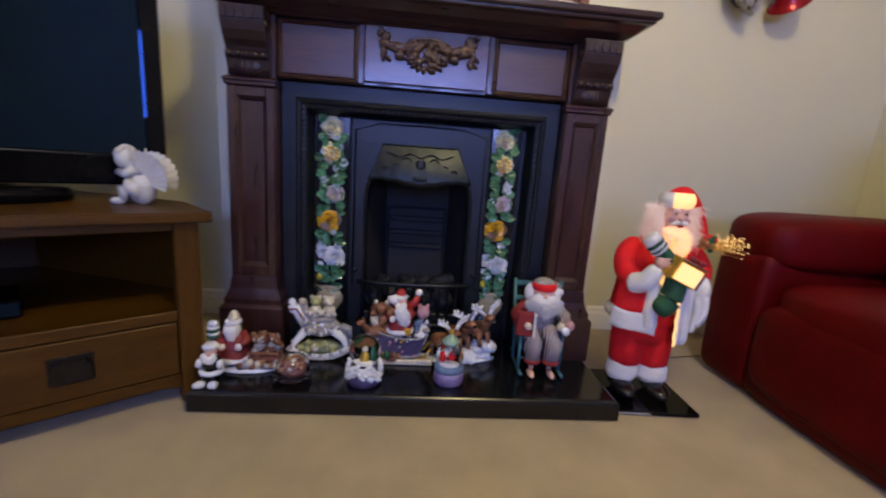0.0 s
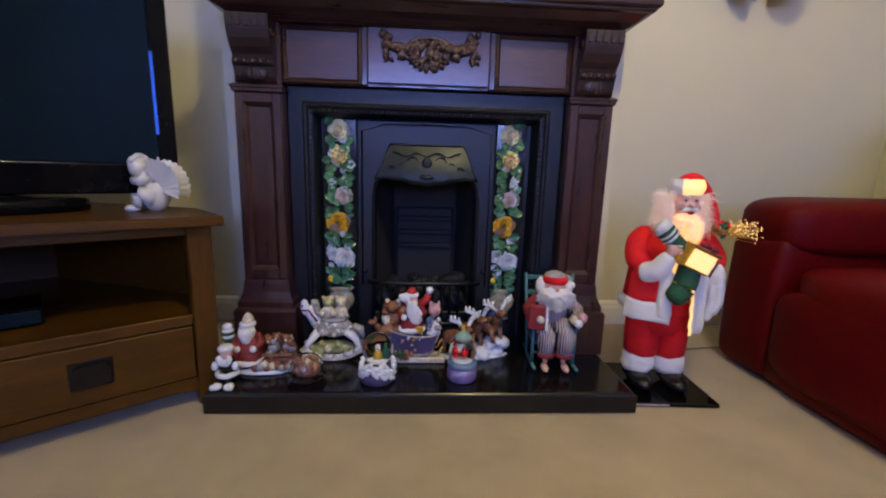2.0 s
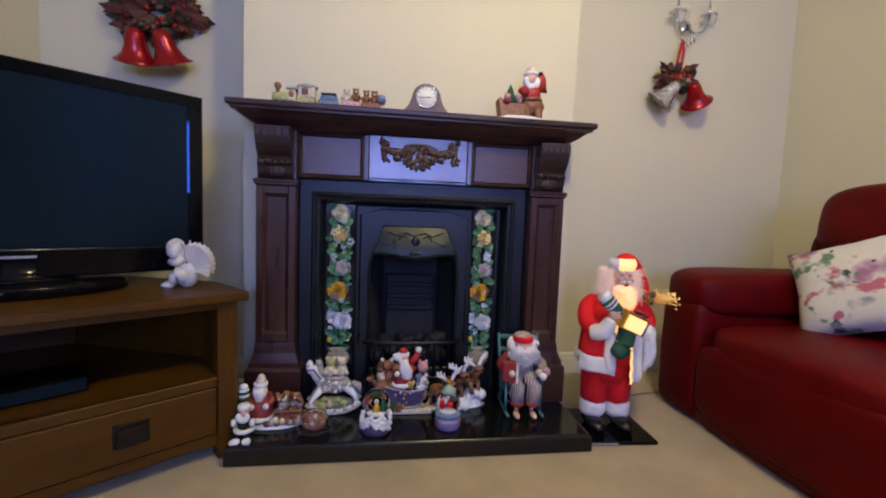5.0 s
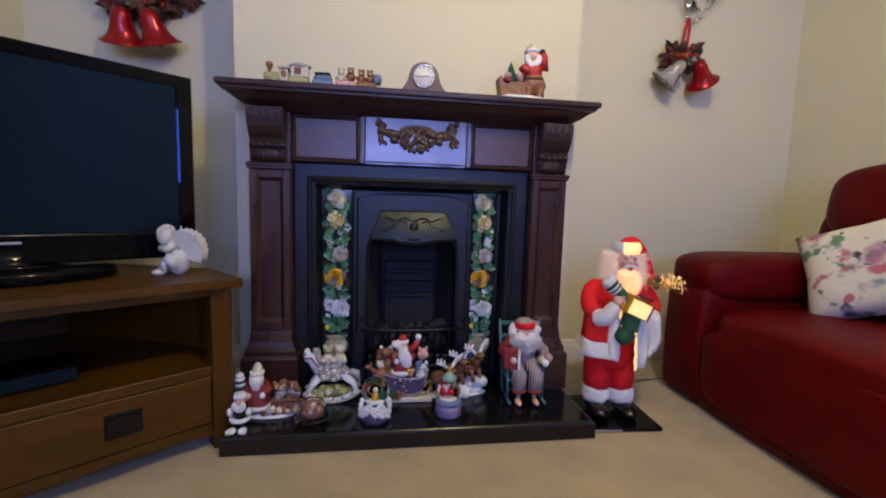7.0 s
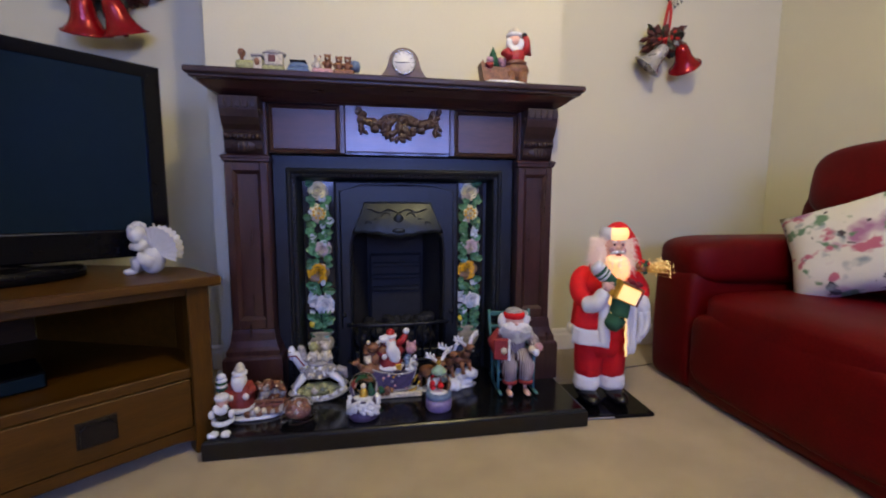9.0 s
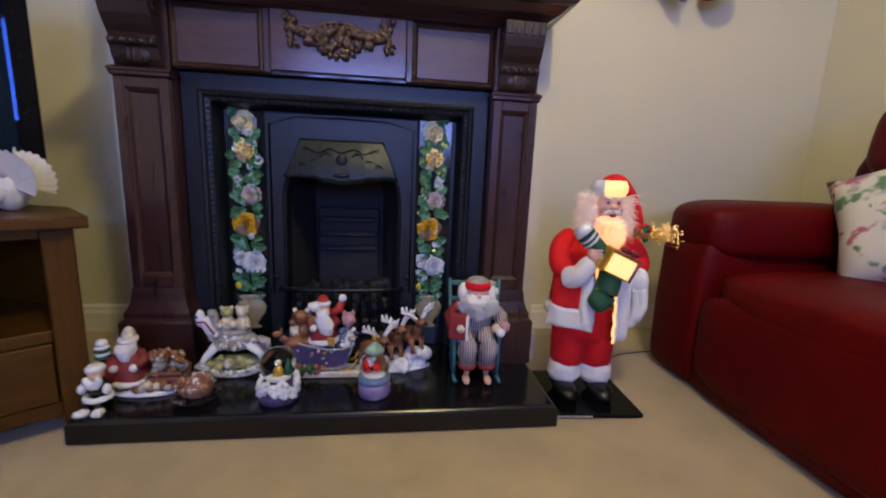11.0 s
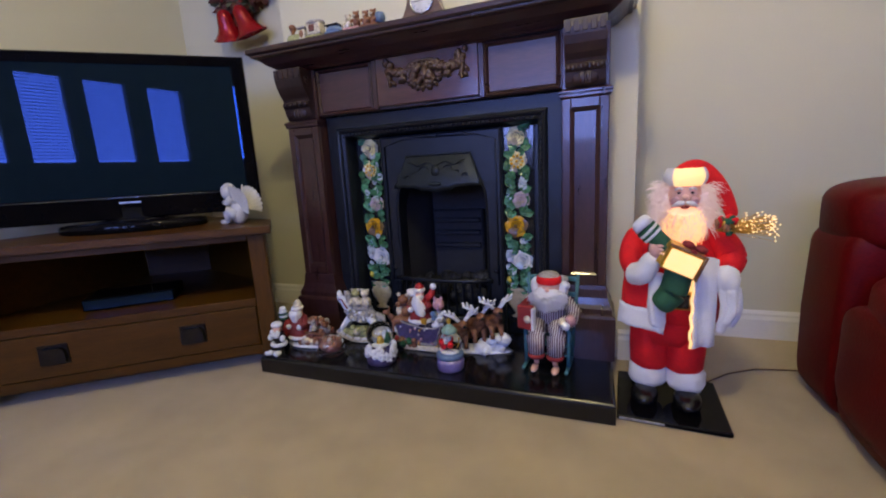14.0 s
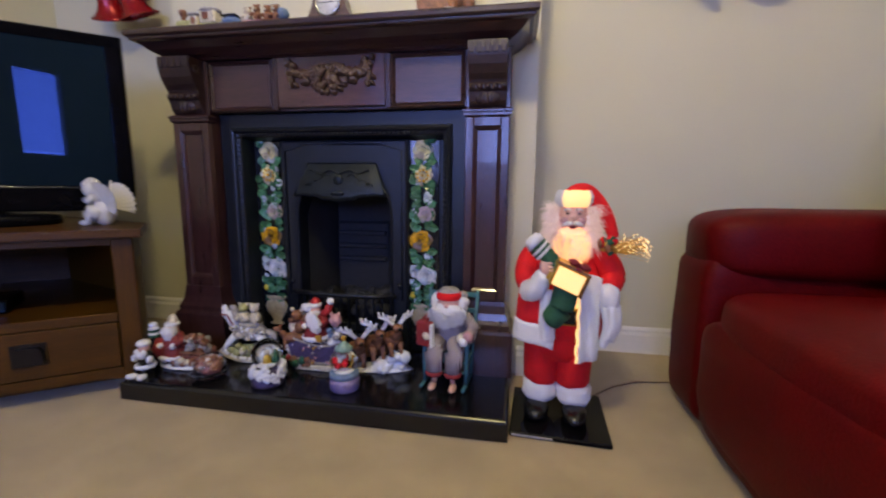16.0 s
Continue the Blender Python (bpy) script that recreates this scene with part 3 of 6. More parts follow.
def pilaster(x0, x1):
    p = part("pilaster", Geo().span(x0, x1, 1.508, BY - 0.002, 0.315, 1.236, 0.003), MAHOGANY, surround)
    s = 0.030
    g = Geo().span(x0, x0 + s, 1.494, 1.507, 0.345, 1.005, 0.003).span(x1 - s, x1, 1.494, 1.507, 0.345, 1.005, 0.003)
    g.span(x0 + s, x1 - s, 1.494, 1.507, 0.972, 1.005, 0.003).span(x0 + s, x1 - s, 1.494, 1.507, 0.345, 0.385, 0.003)
    part("panel_frame", g, MAHOGANY, p)
    loops = [[(x0 + s + d, y, 0.385 + d), (x1 - s - d, y, 0.385 + d), (x1 - s - d, y, 0.972 - d), (x0 + s + d, y, 0.972 - d)]
             for d, y in ((0.0, 1.496), (0.006, 1.500), (0.012, 1.507))]
    part("bead_moulding", Geo().loft(loops, cap=False), MAHOGANY, p)
    loops = [[(x0 - d, 1.494 - d, z), (x1 + d, 1.494 - d, z), (x1 + d, 1.530, z), (x0 - d, 1.530, z)] for d, z in
             ((0.0, 1.005), (0.006, 1.010), (0.006, 1.018), (0.010, 1.022), (0.010, 1.028), (0.0, 1.035))]
    part("neck_moulding", Geo().loft(loops), MAHOGANY, p)
    base = Geo()
    loops = [[(x0 - d, 1.494 - d, z), (x1 + d, 1.494 - d, z), (x1 + d, BY - 0.002, z), (x0 - d, BY - 0.002, z)] for d, z in
             ((0.034, HT), (0.034, 0.230), (0.030, 0.238), (0.022, 0.244), (0.022, 0.262), (0.014, 0.276), (0.006, 0.300), (0.003, 0.330), (0.0, 0.345))]
    base.loft(loops)
    part("plinth", base, MAHOGANY, surround)
    corbel(x0 + 0.012, x1 - 0.012)


pilaster(-0.590, -0.432)
pilaster(0.584, 0.738)

# cast iron insert
insert = thing("fireplace_insert", pose(0, 0, 0), "black cast iron fireplace insert with rose tile panels", "fireplace")
IX0, IX1, IZ = -0.431, 0.583, 1.044


def rect_ring(x0, x1, z1, steps, z0=HT, mat=0):
    """Frame with three sides, stepped inward: (inset, y)."""
    g = Geo()
    loops = [[(x0 + d, y, z0), (x0 + d, y, z1 - d), (x1 - d, y, z1 - d), (x1 - d, y, z0)] for d, y in steps]
    n = 4
    vs = [p for lp in loops for p in lp]
    fs = [[i * n + j, i * n + j + 1, (i + 1) * n + j + 1, (i + 1) * n + j] for i in range(len(loops) - 1) for j in range(3)]
    return g.add(vs, fs, mat)


part("outer_frame", rect_ring(IX0, IX1, IZ, ((0, 1.64), (0, 1.562), (0.004, 1.558), (0.052, 1.558), (0.056, 1.546), (0.062, 1.542), (0.070, 1.546),
                                             (0.074, 1.556), (0.086, 1.560), (0.090, 1.566), (0.100, 1.640)), z0=HT + 0.001), IRON, insert, fix=False)
g = Geo()
for k in range(46):                   # small beads along the frame
    z = 0.12 + k * 0.0185
    for x in (IX0 + 0.080, IX1 - 0.080):
        g.ball((x, 1.556, z), 0.0055, seg=6, rings=4)
for k in range(44):
    g.ball((IX0 + 0.100 + k * 0.0189, 1.556, IZ - 0.080), 0.0055, seg=6, rings=4)
part("beading", g, IRON, insert, fix=False)["kind"] = "stuff"
part("back_plate", Geo().span(IX0 + 0.09, -0.130, 1.646, 1.652, HT + 0.001, 0.96, 0).span(0.282, IX1 - 0.09, 1.646, 1.652, HT + 0.001, 0.96, 0)
     .span(-0.130, 0.282, 1.646, 1.652, 0.88, 0.96, 0), IRON, insert)

# inner plate with a cambered opening
arch = [(-0.124, HT + 0.001), (-0.124, 0.640), (-0.118, 0.690), (-0.100, 0.735), (-0.066, 0.768), (-0.005, 0.785), (0.075, 0.788),
        (0.155, 0.785), (0.216, 0.768), (0.250, 0.735), (0.268, 0.690), (0.274, 0.640), (0.274, HT + 0.001)]
outer = [(-0.196, HT + 0.001), (-0.196, 0.700), (-0.196, 0.820), (-0.196, 0.945), (-0.120, 0.945), (-0.020, 0.945), (0.075, 0.945),
         (0.170, 0.945), (0.270, 0.945), (0.346, 0.945), (0.346, 0.820), (0.346, 0.700), (0.346, HT + 0.001)]
g = Geo()


def strip(a, b, ya, yb):
    n = len(a)
    g.add([(x, ya, z) for x, z in a] + [(x, yb, z) for x, z in b], [[i, i + 1, n + i + 1, n + i] for i in range(n - 1)])


def shrink(poly, d):
    return [(x + d * (CX - x) / 0.21, z - (d if z > 0.3 else 0) * max(0, (z - 0.45)) / 0.45) for x, z in poly]


strip(outer, outer, 1.650, 1.606)
o2, a1, a2 = shrink(outer, 0.008), shrink(arch, -0.012), shrink(arch, -0.006)
strip(outer, o2, 1.606, 1.600)
strip(o2, a1, 1.600, 1.600)
strip(a1, a2, 1.600, 1.596)
strip(a2, arch, 1.596, 1.599)
strip(arch, arch, 1.599, 1.70)
part("inner_plate", g, IRON, insert, weld=True)
# raised panel lines on the plate
g = Geo()
for sx in (-1, 1):
    g.tube([(CX + sx * 0.247, 1.600, 0.30), (CX + sx * 0.247, 1.600, 0.900), (CX + sx * 0.16, 1.600, 0.925), (CX, 1.600, 0.928)], 0.004, seg=6)
    g.ball((CX + sx * 0.238, 1.598, 0.36), (0.011, 0.008, 0.011), seg=10, rings=6)
part("plate_bead", g, IRON, insert, fix=False)

# hood: curved sheet that leans out, with cast ornament and a scalloped lip
g = Geo()
nu, nv = 24, 8
vs = []
for j in range(nv + 1):
    v = j / nv
    for i in range(nu + 1):
        u = i / nu * 2 - 1
        half = 0.140 + 0.052 * v
        z = 0.852 - 0.130 * v - 0.020 * max(0, 1 - (u / 0.62) ** 2) ** 1.5 * v ** 3 - 0.003 * v * math.cos(u * 20)
        y = 1.592 - 0.050 * math.sin(v * 1.3) * (1 - 0.35 * u * u)
        vs.append((CX + half * u, y, z))
fs = [[j * (nu + 1) + i, j * (nu + 1) + i + 1, (j + 1) * (nu + 1) + i + 1, (j + 1) * (nu + 1) + i] for j in range(nv) for i in range(nu)]
n0 = len(vs)
vs += [(x, y + 0.008, z) for x, y, z in vs]
fs += [[a + n0 for a in f][::-1] for f in fs]
edge = [nv * (nu + 1) + i for i in range(nu + 1)]
fs += [[edge[i], edge[i + 1], edge[i + 1] + n0, edge[i] + n0] for i in range(nu)]
g.add(vs, fs, 0, True)
hood = part("hood", g, HOODIRON, insert, "grey cast iron canopy with moulded ornament")
g = Geo()
top = [(CX + 0.142 * k / 10, 1.590, 0.854) for k in range(-10, 11)]
g.tube([(CX - 0.193, 1.559, 0.722), (CX - 0.178, 1.567, 0.758), (CX - 0.159, 1.580, 0.806)] + top + [(CX + 0.159, 1.580, 0.806), (CX + 0.178, 1.567, 0.758), (CX + 0.193, 1.559, 0.722)], 0.0034, seg=6)
part("rim", g, HOODIRON, hood, fix=False)
g = Geo()
for sx in (-1, 1):
    for cxo, cz, r, turns in ((0.050, 0.790, 0.024, 1.0), (0.095, 0.775, 0.022, -1.0), (0.126, 0.762, 0.014, 1.0)):
        g.tube([(CX + sx * (cxo + r * (1 - k / 18) * math.cos(turns * k * 0.5)), 1.562 + 0.25 * (cz - 0.77) + 0.0016 * k / 18, cz + r * (1 - k / 18) * math.sin(turns * k * 0.5)) for k in range(18)], 0.0028, seg=5)
    g.tube([(CX + sx * k * 0.014, 1.572, 0.818 - 0.008 * math.cos(k * 1.1)) for k in range(10)], 0.0028, seg=5)
g.ball((CX, 1.561, 0.784), (0.020, 0.007, 0.024), seg=10, rings=7)
g.ball((CX, 1.546, 0.734), (0.028, 0.006, 0.010), seg=10, rings=6)
part("ornament", g, HOODIRON, hood, fix=False)

# fire chamber, fireback ribs and grate
g = Geo()
g.add([(-0.130, 1.66, HT), (-0.065, 1.90, HT), (-0.065, 1.86, 0.72), (-0.130, 1.66, 0.89), (0.280, 1.66, HT), (0.215, 1.90, HT), (0.215, 1.86, 0.72), (0.280, 1.66, 0.89)],
      [[0, 1, 2, 3], [4, 7, 6, 5], [1, 5, 6, 2], [3, 2, 6, 7], [0, 4, 5, 1]])
part("fire_chamber", g, SOOT, insert, fix=False)
for k, z in enumerate((0.42, 0.48, 0.54)):
    part("fireback_rib", Geo().span(-0.040, 0.190, 1.800, 1.872, z, z + 0.022, 0.005), SOOT, insert)
part("fireback", Geo().span(-0.052, 0.202, 1.820, 1.880, HT + 0.001, 0.60, 0.008), SOOT, insert)
part("grate_rail", Geo().tube([(-0.148, 1.585, 0.318), (-0.05, 1.560, 0.320), (0.075, 1.550, 0.321), (0.200, 1.560, 0.320), (0.298, 1.585, 0.318)], 0.009), IRON, insert)
part("grate_rail", Geo().tube([(-0.148, 1.585, 0.155), (-0.05, 1.560, 0.155), (0.075, 1.550, 0.155), (0.200, 1.560, 0.155), (0.298, 1.585, 0.155)], 0.009), IRON, insert)
for k in range(13):
    x = -0.130 + 0.410 * k / 12
    y = 1.550 + 0.035 * ((x - 0.075) / 0.22) ** 2
    part("grate_bar", Geo().tube([(x, y, 0.152), (x, y, 0.316), (x, y, 0.324), (x, y, 0.332)], [0.0058, 0.0058, 0.007, 0.003], seg=7), IRON, insert)
part("ash_plate", Geo().span(-0.125, 0.275, 1.560, 1.600, HT + 0.001, 0.145, 0.006), IRON, insert)
# bed of coals
rnd = random.Random(8)
for k in range(46):
    g = Geo().ball((rnd.uniform(-0.09, 0.24), rnd.uniform(1.60, 1.78), rnd.uniform(0.21, 0.29)), rnd.uniform(0.022, 0.036), seg=7, rings=5, lump=0.4)
    part("coal", g, SOOT, insert, fix=False)
part("coal_tray", Geo().span(-0.12, 0.27, 1.57, 1.81, 0.165, 0.20, 0.004), IRON, insert)

# tile columns with roses in relief
ROSE = [material("cream_glaze", (0.80, 0.72, 0.38), 0.25, dark=0.7, scale=30, fine=90), material("mauve_glaze", (0.45, 0.36, 0.40), 0.25, dark=0.7, scale=30, fine=90),
        material("amber_glaze", (0.62, 0.33, 0.015), 0.16, dark=0.40, scale=60, fine=160), material("white_glaze", (0.66, 0.66, 0.68), 0.25, dark=0.8, scale=30, fine=90),
        material("green_leaf_glaze", (0.050, 0.165, 0.080), 0.22, dark=0.35, scale=60, fine=200, jitter=0.45), material("yellow_bud_glaze", (0.65, 0.52, 0.05), 0.25, dark=0.8),
        material("stone_vase_glaze", (0.34, 0.30, 0.22), 0.35, dark=0.7, scale=30), material("pale_blue_glaze", (0.40, 0.47, 0.55), 0.25, dark=0.75, scale=30),
        material("dark_centre_glaze", (0.16, 0.09, 0.03), 0.3, dark=0.7, scale=40)]


def petals(g, x, z, r, mat, y, heart=None, seed=0):
    """Rose of cupped petals in four rings, the inner ones higher."""
    rnd = random.Random(seed)
    other = {0: 6, 1: 6, 2: 8, 3: 7, 7: 3}[mat]
    nu, nv = 6, 4
    for ring, (n, r0, r1, low, high) in enumerate(((6, 0.45, 1.08, 0.000, 0.006), (5, 0.34, 0.84, 0.004, 0.015), (4, 0.22, 0.58, 0.008, 0.021), (3, 0.06, 0.34, 0.010, 0.025))):
        for k in range(n):
            a0 = 6.283 * (k + 0.37 * ring) / n + rnd.uniform(-0.12, 0.12)
            wide = 6.283 / n * 0.60
            size = rnd.uniform(0.90, 1.08)
            vs = []
            for j in range(nv + 1):
                v = j / nv
                for i in range(nu + 1):
                    u = i / nu * 2 - 1
                    rr = r * size * (r0 + (r1 - r0) * v * (1 - 0.22 * u ** 4)) * (1 + 0.05 * math.sin(5 * u + seed + k))
                    a = a0 + wide * u * (0.75 + 0.25 * v)
                    lip = 0.004 * max(0, v - 0.7) / 0.3
                    vs.append((x + rr * math.cos(a), y + 0.002 - low - (high - low) * v ** 1.3 * (1 - 0.35 * u * u) + lip, z + rr * math.sin(a)))
            fs = [[j * (nu + 1) + i, j * (nu + 1) + i + 1, (j + 1) * (nu + 1) + i + 1, (j + 1) * (nu + 1) + i] for j in range(nv) for i in range(nu)]
            g.add(vs, fs[:2 * nu], other, True)
            g.add(vs, fs[2 * nu:], mat if (k + ring) % 4 else other, True)
    g.ball((x, y - 0.016, z), (r * 0.13, 0.006, r * 0.13), heart if heart is not None else mat, seg=8, rings=5)


def leaf_blob(g, x, z, a, ln, y, mat=4):
    """Pointed leaf folded along its rib."""
    m = pose(x, y, z, 0, math.degrees(a), 0)
    vs, fs = [], []
    for k in range(6):
        u = k / 5
        w = ln * 0.40 * math.sin(math.pi * min(1, 0.08 + 0.92 * u)) ** 0.8 * (1.12 if k % 2 else 0.92)
        bow = -0.006 * math.sin(math.pi * u)
        vs += [(-w, bow - 0.003, u * ln), (0, bow + 0.001, u * ln), (w, bow - 0.004, u * ln)]
    for k in range(5):
        o = 3 * k
        fs += [[o, o + 1, o + 4, o + 3], [o + 1, o + 2, o + 5, o + 4]]
    g.add(vs, fs, mat, False, m)


COLS = ((-0.264, 1), (0.401, -1))
for cx, hand_side in COLS:
    zs = [HT + 0.002 + 0.1744 * k for k in range(6)]
    tiles = []
    for k in range(5):
        tiles.append(part("tile", Geo().span(cx - 0.0665, cx + 0.0665, 1.632, 1.645, zs[k] + 0.001, zs[k + 1] - 0.001, 0.002), TILE, insert))

    def on_tile(z):
        return tiles[max(0, min(4, int((z - zs[0]) / 0.1744)))]

    y = 1.628
    rnd = random.Random(17 if hand_side > 0 else 23)
    for z, r, mat, heart, dx in ((0.903, 0.040, 0, 0, 0.0), (0.806, 0.040, 0, 2, 0.002), (0.652, 0.036, 1, 1, 0.012), (0.548, 0.043, 2, 8, -0.008), (0.402, 0.043, 3, 3, 0.016)):
        g = Geo()
        petals(g, cx + dx, z, r, mat, y, heart, seed=int(z * 1000))
        if mat == 0 and heart == 2:
            for k in range(9):
                a = k * 0.7
                g.ball((cx + dx + 0.022 * math.cos(a), y - 0.013, z + 0.022 * math.sin(a)), (0.006, 0.003, 0.006), 2, seg=6, rings=4)
        part("rose", g, ROSE, on_tile(z), fix=False)
    g = Geo()
    petals(g, cx - 0.030, 0.418, 0.026, 7, y + 0.003, 7, seed=5)
    part("rose", g, ROSE, on_tile(0.418), fix=False)
    for lo, hi, n in ((0.845, 0.868, 7), (0.760, 0.850, 12), (0.690, 0.770, 20), (0.600, 0.690, 16), (0.575, 0.610, 7), (0.460, 0.510, 12), (0.430, 0.470, 8), (0.275, 0.370, 26), (0.330, 0.370, 8), (0.930, 0.945, 4)):
        for k in range(n):
            g = Geo()
            z = rnd.uniform(lo, hi)
            side = rnd.choice((-1, 1))
            leaf_blob(g, cx + side * rnd.uniform(0, 0.028), z, side * rnd.uniform(0.3, 2.4), rnd.uniform(0.026, 0.042), y + rnd.uniform(-0.002, 0.003), 4 if rnd.random() < 0.88 else 7)
            part("leaf", g, ROSE, on_tile(z), fix=False)
    g = Geo()
    g.ball((cx - 0.040, y - 0.004, 0.318), (0.013, 0.007, 0.015), 5, seg=8, rings=6)
    part("bud", g, ROSE, on_tile(0.318), fix=False)
    g = Geo()
    vm = pose(cx, y + 0.002, 0.150) @ Matrix.Diagonal((1, 0.25, 1, 1))
    g.lathe([(0.030, 0), (0.034, 0.006), (0.018, 0.016), (0.026, 0.03), (0.048, 0.06), (0.054, 0.085), (0.044, 0.105), (0.036, 0.112), (0.050, 0.125), (0.052, 0.130)], (0, 0, 0), 6, vm, seg=16)
    part("vase", g, ROSE, on_tile(0.20), fix=False)

# ---- television corner ----
# corner unit: local x runs along its front, y to the corner behind, origin in the middle of the front on the floor
CAB = pose(-0.83 - 0.2315 * 0.788, 1.07 - 0.2315 * 0.616, 0, 0, 0, 38)
cab = thing("television_cabinet", CAB, "golden oak corner television cabinet with one drawer and an open shelf", "cabinet")
W = 0.545
foot = [(-W, 0.0), (W, 0.0), (W - 0.02, 0.26), (0.16, 0.80), (-0.16, 0.80), (-W + 0.02, 0.26)]


def inset(poly, d):
    return [(x * (1 - d / W), y * (1 - d / 0.8) + d) for x, y in poly]


g = Geo().prism([(x * 1.055, y * 1.0 - (0.03 if y < 0.1 else 0)) for x, y in foot], 0.575, 0.606, axis="z")
part("top", g, OAK, cab)
part("top_edge", Geo().span(-W * 1.055, W * 1.055, -0.036, -0.030, 0.579, 0.602, 0.003), OAK, cab)
part("base_board", Geo().prism(inset(foot, 0.03), 0.045, 0.075, axis="z"), OAK, cab)
part("shelf", Geo().prism(inset(foot, 0.018), 0.286, 0.304, axis="z"), OAK, cab)
for sx in (-1, 1):
    post = Geo().span(sx * W - (0.065 if sx > 0 else 0), sx * W + (0.065 if sx < 0 else 0), -0.004, 0.060, 0, 0.574, 0.004)
    part("corner_post", post, OAK_V, cab)
    part("side_panel", Geo().prism([(sx * (W - 0.004), 0.061), (sx * (W - 0.022), 0.262), (sx * (W - 0.040), 0.262), (sx * (W - 0.022), 0.061)], 0.02, 0.574, axis="z"), OAK_V, cab)
    part("back_panel", Geo().prism([(sx * (W - 0.023), 0.263), (sx * 0.165, 0.790), (sx * 0.155, 0.776), (sx * (W - 0.040), 0.255)], 0.02, 0.574, axis="z"), OAK, cab)
part("back_panel", Geo().span(-0.154, 0.154, 0.778, 0.792, 0.02, 0.574, 0.002), OAK, cab)
part("front_rail", Geo().span(-W + 0.066, W - 0.066, 0.000, 0.030, 0.270, 0.304, 0.003), OAK, cab)
part("front_rail", Geo().span(-W + 0.066, W - 0.066, 0.000, 0.030, 0.548, 0.574, 0.003), OAK, cab)
part("bottom_rail", Geo().prism([(-W + 0.066, 0.098), (-W + 0.066, 0.050), (-W + 0.14, 0.064), (W - 0.14, 0.064), (W - 0.066, 0.050), (W - 0.066, 0.098)], 0.002, 0.024), OAK, cab)
drawer = part("drawer", Geo().span(-W + 0.069, W - 0.069, -0.002, 0.022, 0.101, 0.267, 0.003), OAK, cab)
for sx in (-1, 1):
    c = sx * 0.2315
    hd = part("handle", Geo().span(c - 0.047, c + 0.047, -0.006, -0.002, 0.150, 0.228, 0.001), DARKMETAL, drawer, "dark bronze cup handle")
    part("cup", Geo().prism([(c - 0.040, 0.160), (c + 0.040, 0.160), (c + 0.038, 0.205), (c + 0.026, 0.217), (c - 0.026, 0.217), (c - 0.038, 0.205)], -0.020, -0.006), DARKMETAL, hd)
# set-top box on the shelf
box = thing("set_top_box", CAB @ pose(-0.02, 0.22, 0.304, 0, 0, 4), "black set-top box on the open cabinet shelf", "media player")
part("case", Geo().span(-0.16, 0.16, -0.09, 0.09, 0.004, 0.050, 0.004), PIANO, box)
part("front_panel", Geo().span(-0.155, 0.155, -0.096, -0.090, 0.008, 0.046, 0.002), SCREEN, box)
for sx in (-1, 1):
    part("rubber_foot", Geo().span(sx * 0.13 - 0.01, sx * 0.13 + 0.01, -0.07, -0.05, 0, 0.004, 0.001), PIANO, box)
    part("rubber_foot", Geo().span(sx * 0.13 - 0.01, sx * 0.13 + 0.01, 0.05, 0.07, 0, 0.004, 0.001), PIANO, box)

# television: local origin under the middle of the screen on the cabinet top
TA = 40.0
TVW = 1.040
tv = thing("television", pose(-0.787 - 0.52 * math.cos(radians(TA)), 1.485 - 0.52 * math.sin(radians(TA)), 0.606, 0, 0, TA),
           "large black flat-screen television switched off on the oak cabinet", "television")
z0, z1, s0, s1 = 0.050, 0.727, 0.148, 0.685
sx0, sx1 = -TVW / 2 + 0.048, TVW / 2 - 0.048
g = Geo()
for a, b in (((-TVW / 2, TVW / 2), (z0, z1)),):
    loops = [[(a[0] + d, y, b[0] + d), (a[1] - d, y, b[0] + d), (a[1] - d, y, b[1] - d), (a[0] + d, y, b[1] - d)] for d, y in
             ((0.10, 0.085), (0.05, 0.075), (0.012, 0.050), (0.0, 0.036), (0.0, 0.006), (0.006, 0.0))]
    loops.append([(sx0, 0.0, s0), (sx1, 0.0, s0), (sx1, 0.0, s1), (sx0, 0.0, s1)])
    loops.append([(sx0, 0.006, s0), (sx1, 0.006, s0), (sx1, 0.006, s1), (sx0, 0.006, s1)])
    g.loft(loops, cap=False)
    g.add(loops[0], [[0, 1, 2, 3]])
part("bezel", g, PIANO, tv)
part("screen", Geo().span(sx0 + 0.001, sx1 - 0.001, 0.004, 0.012, s0 + 0.001, s1 - 0.001, 0), SCREEN, tv)
part("screen_edge", Geo().prism([(sx1 - 0.008, 0.0027), (sx1 + 0.001, 0.0), (sx1 + 0.001, 0.0060), (sx1 - 0.008, 0.0060)], s0 + 0.002, s1 - 0.002, axis="z"), EDGE, tv)
part("lower_trim", Geo().tube([(sx0 - 0.03, 0.001, s0 - 0.006), (sx1 + 0.03, 0.001, s0 - 0.006)], 0.0035, seg=12), TRIM, tv, "thin dark glossy trim under the screen")
part("badge", Geo().span(-0.040, 0.040, -0.002, 0.001, 0.116, 0.124, 0.001), SILVER, tv)
part("neck", Geo().lathe([(0.10, 0.043), (0.07, 0.048), (0.06, 0.06), (0.06, 0.10)], (0, 0.055, 0), m=Matrix.Diagonal((1.6, 0.7, 1, 1))), PIANO, tv)
part("stand", Geo().lathe([(0.228, 0.0), (0.240, 0.004), (0.240, 0.030), (0.232, 0.038), (0.21, 0.042), (0.05, 0.045)], (0, 0, 0), m=pose(0, 0.03, 0) @ Matrix.Diagonal((1.15, 0.62, 1, 1)), seg=40), PIANO, tv)

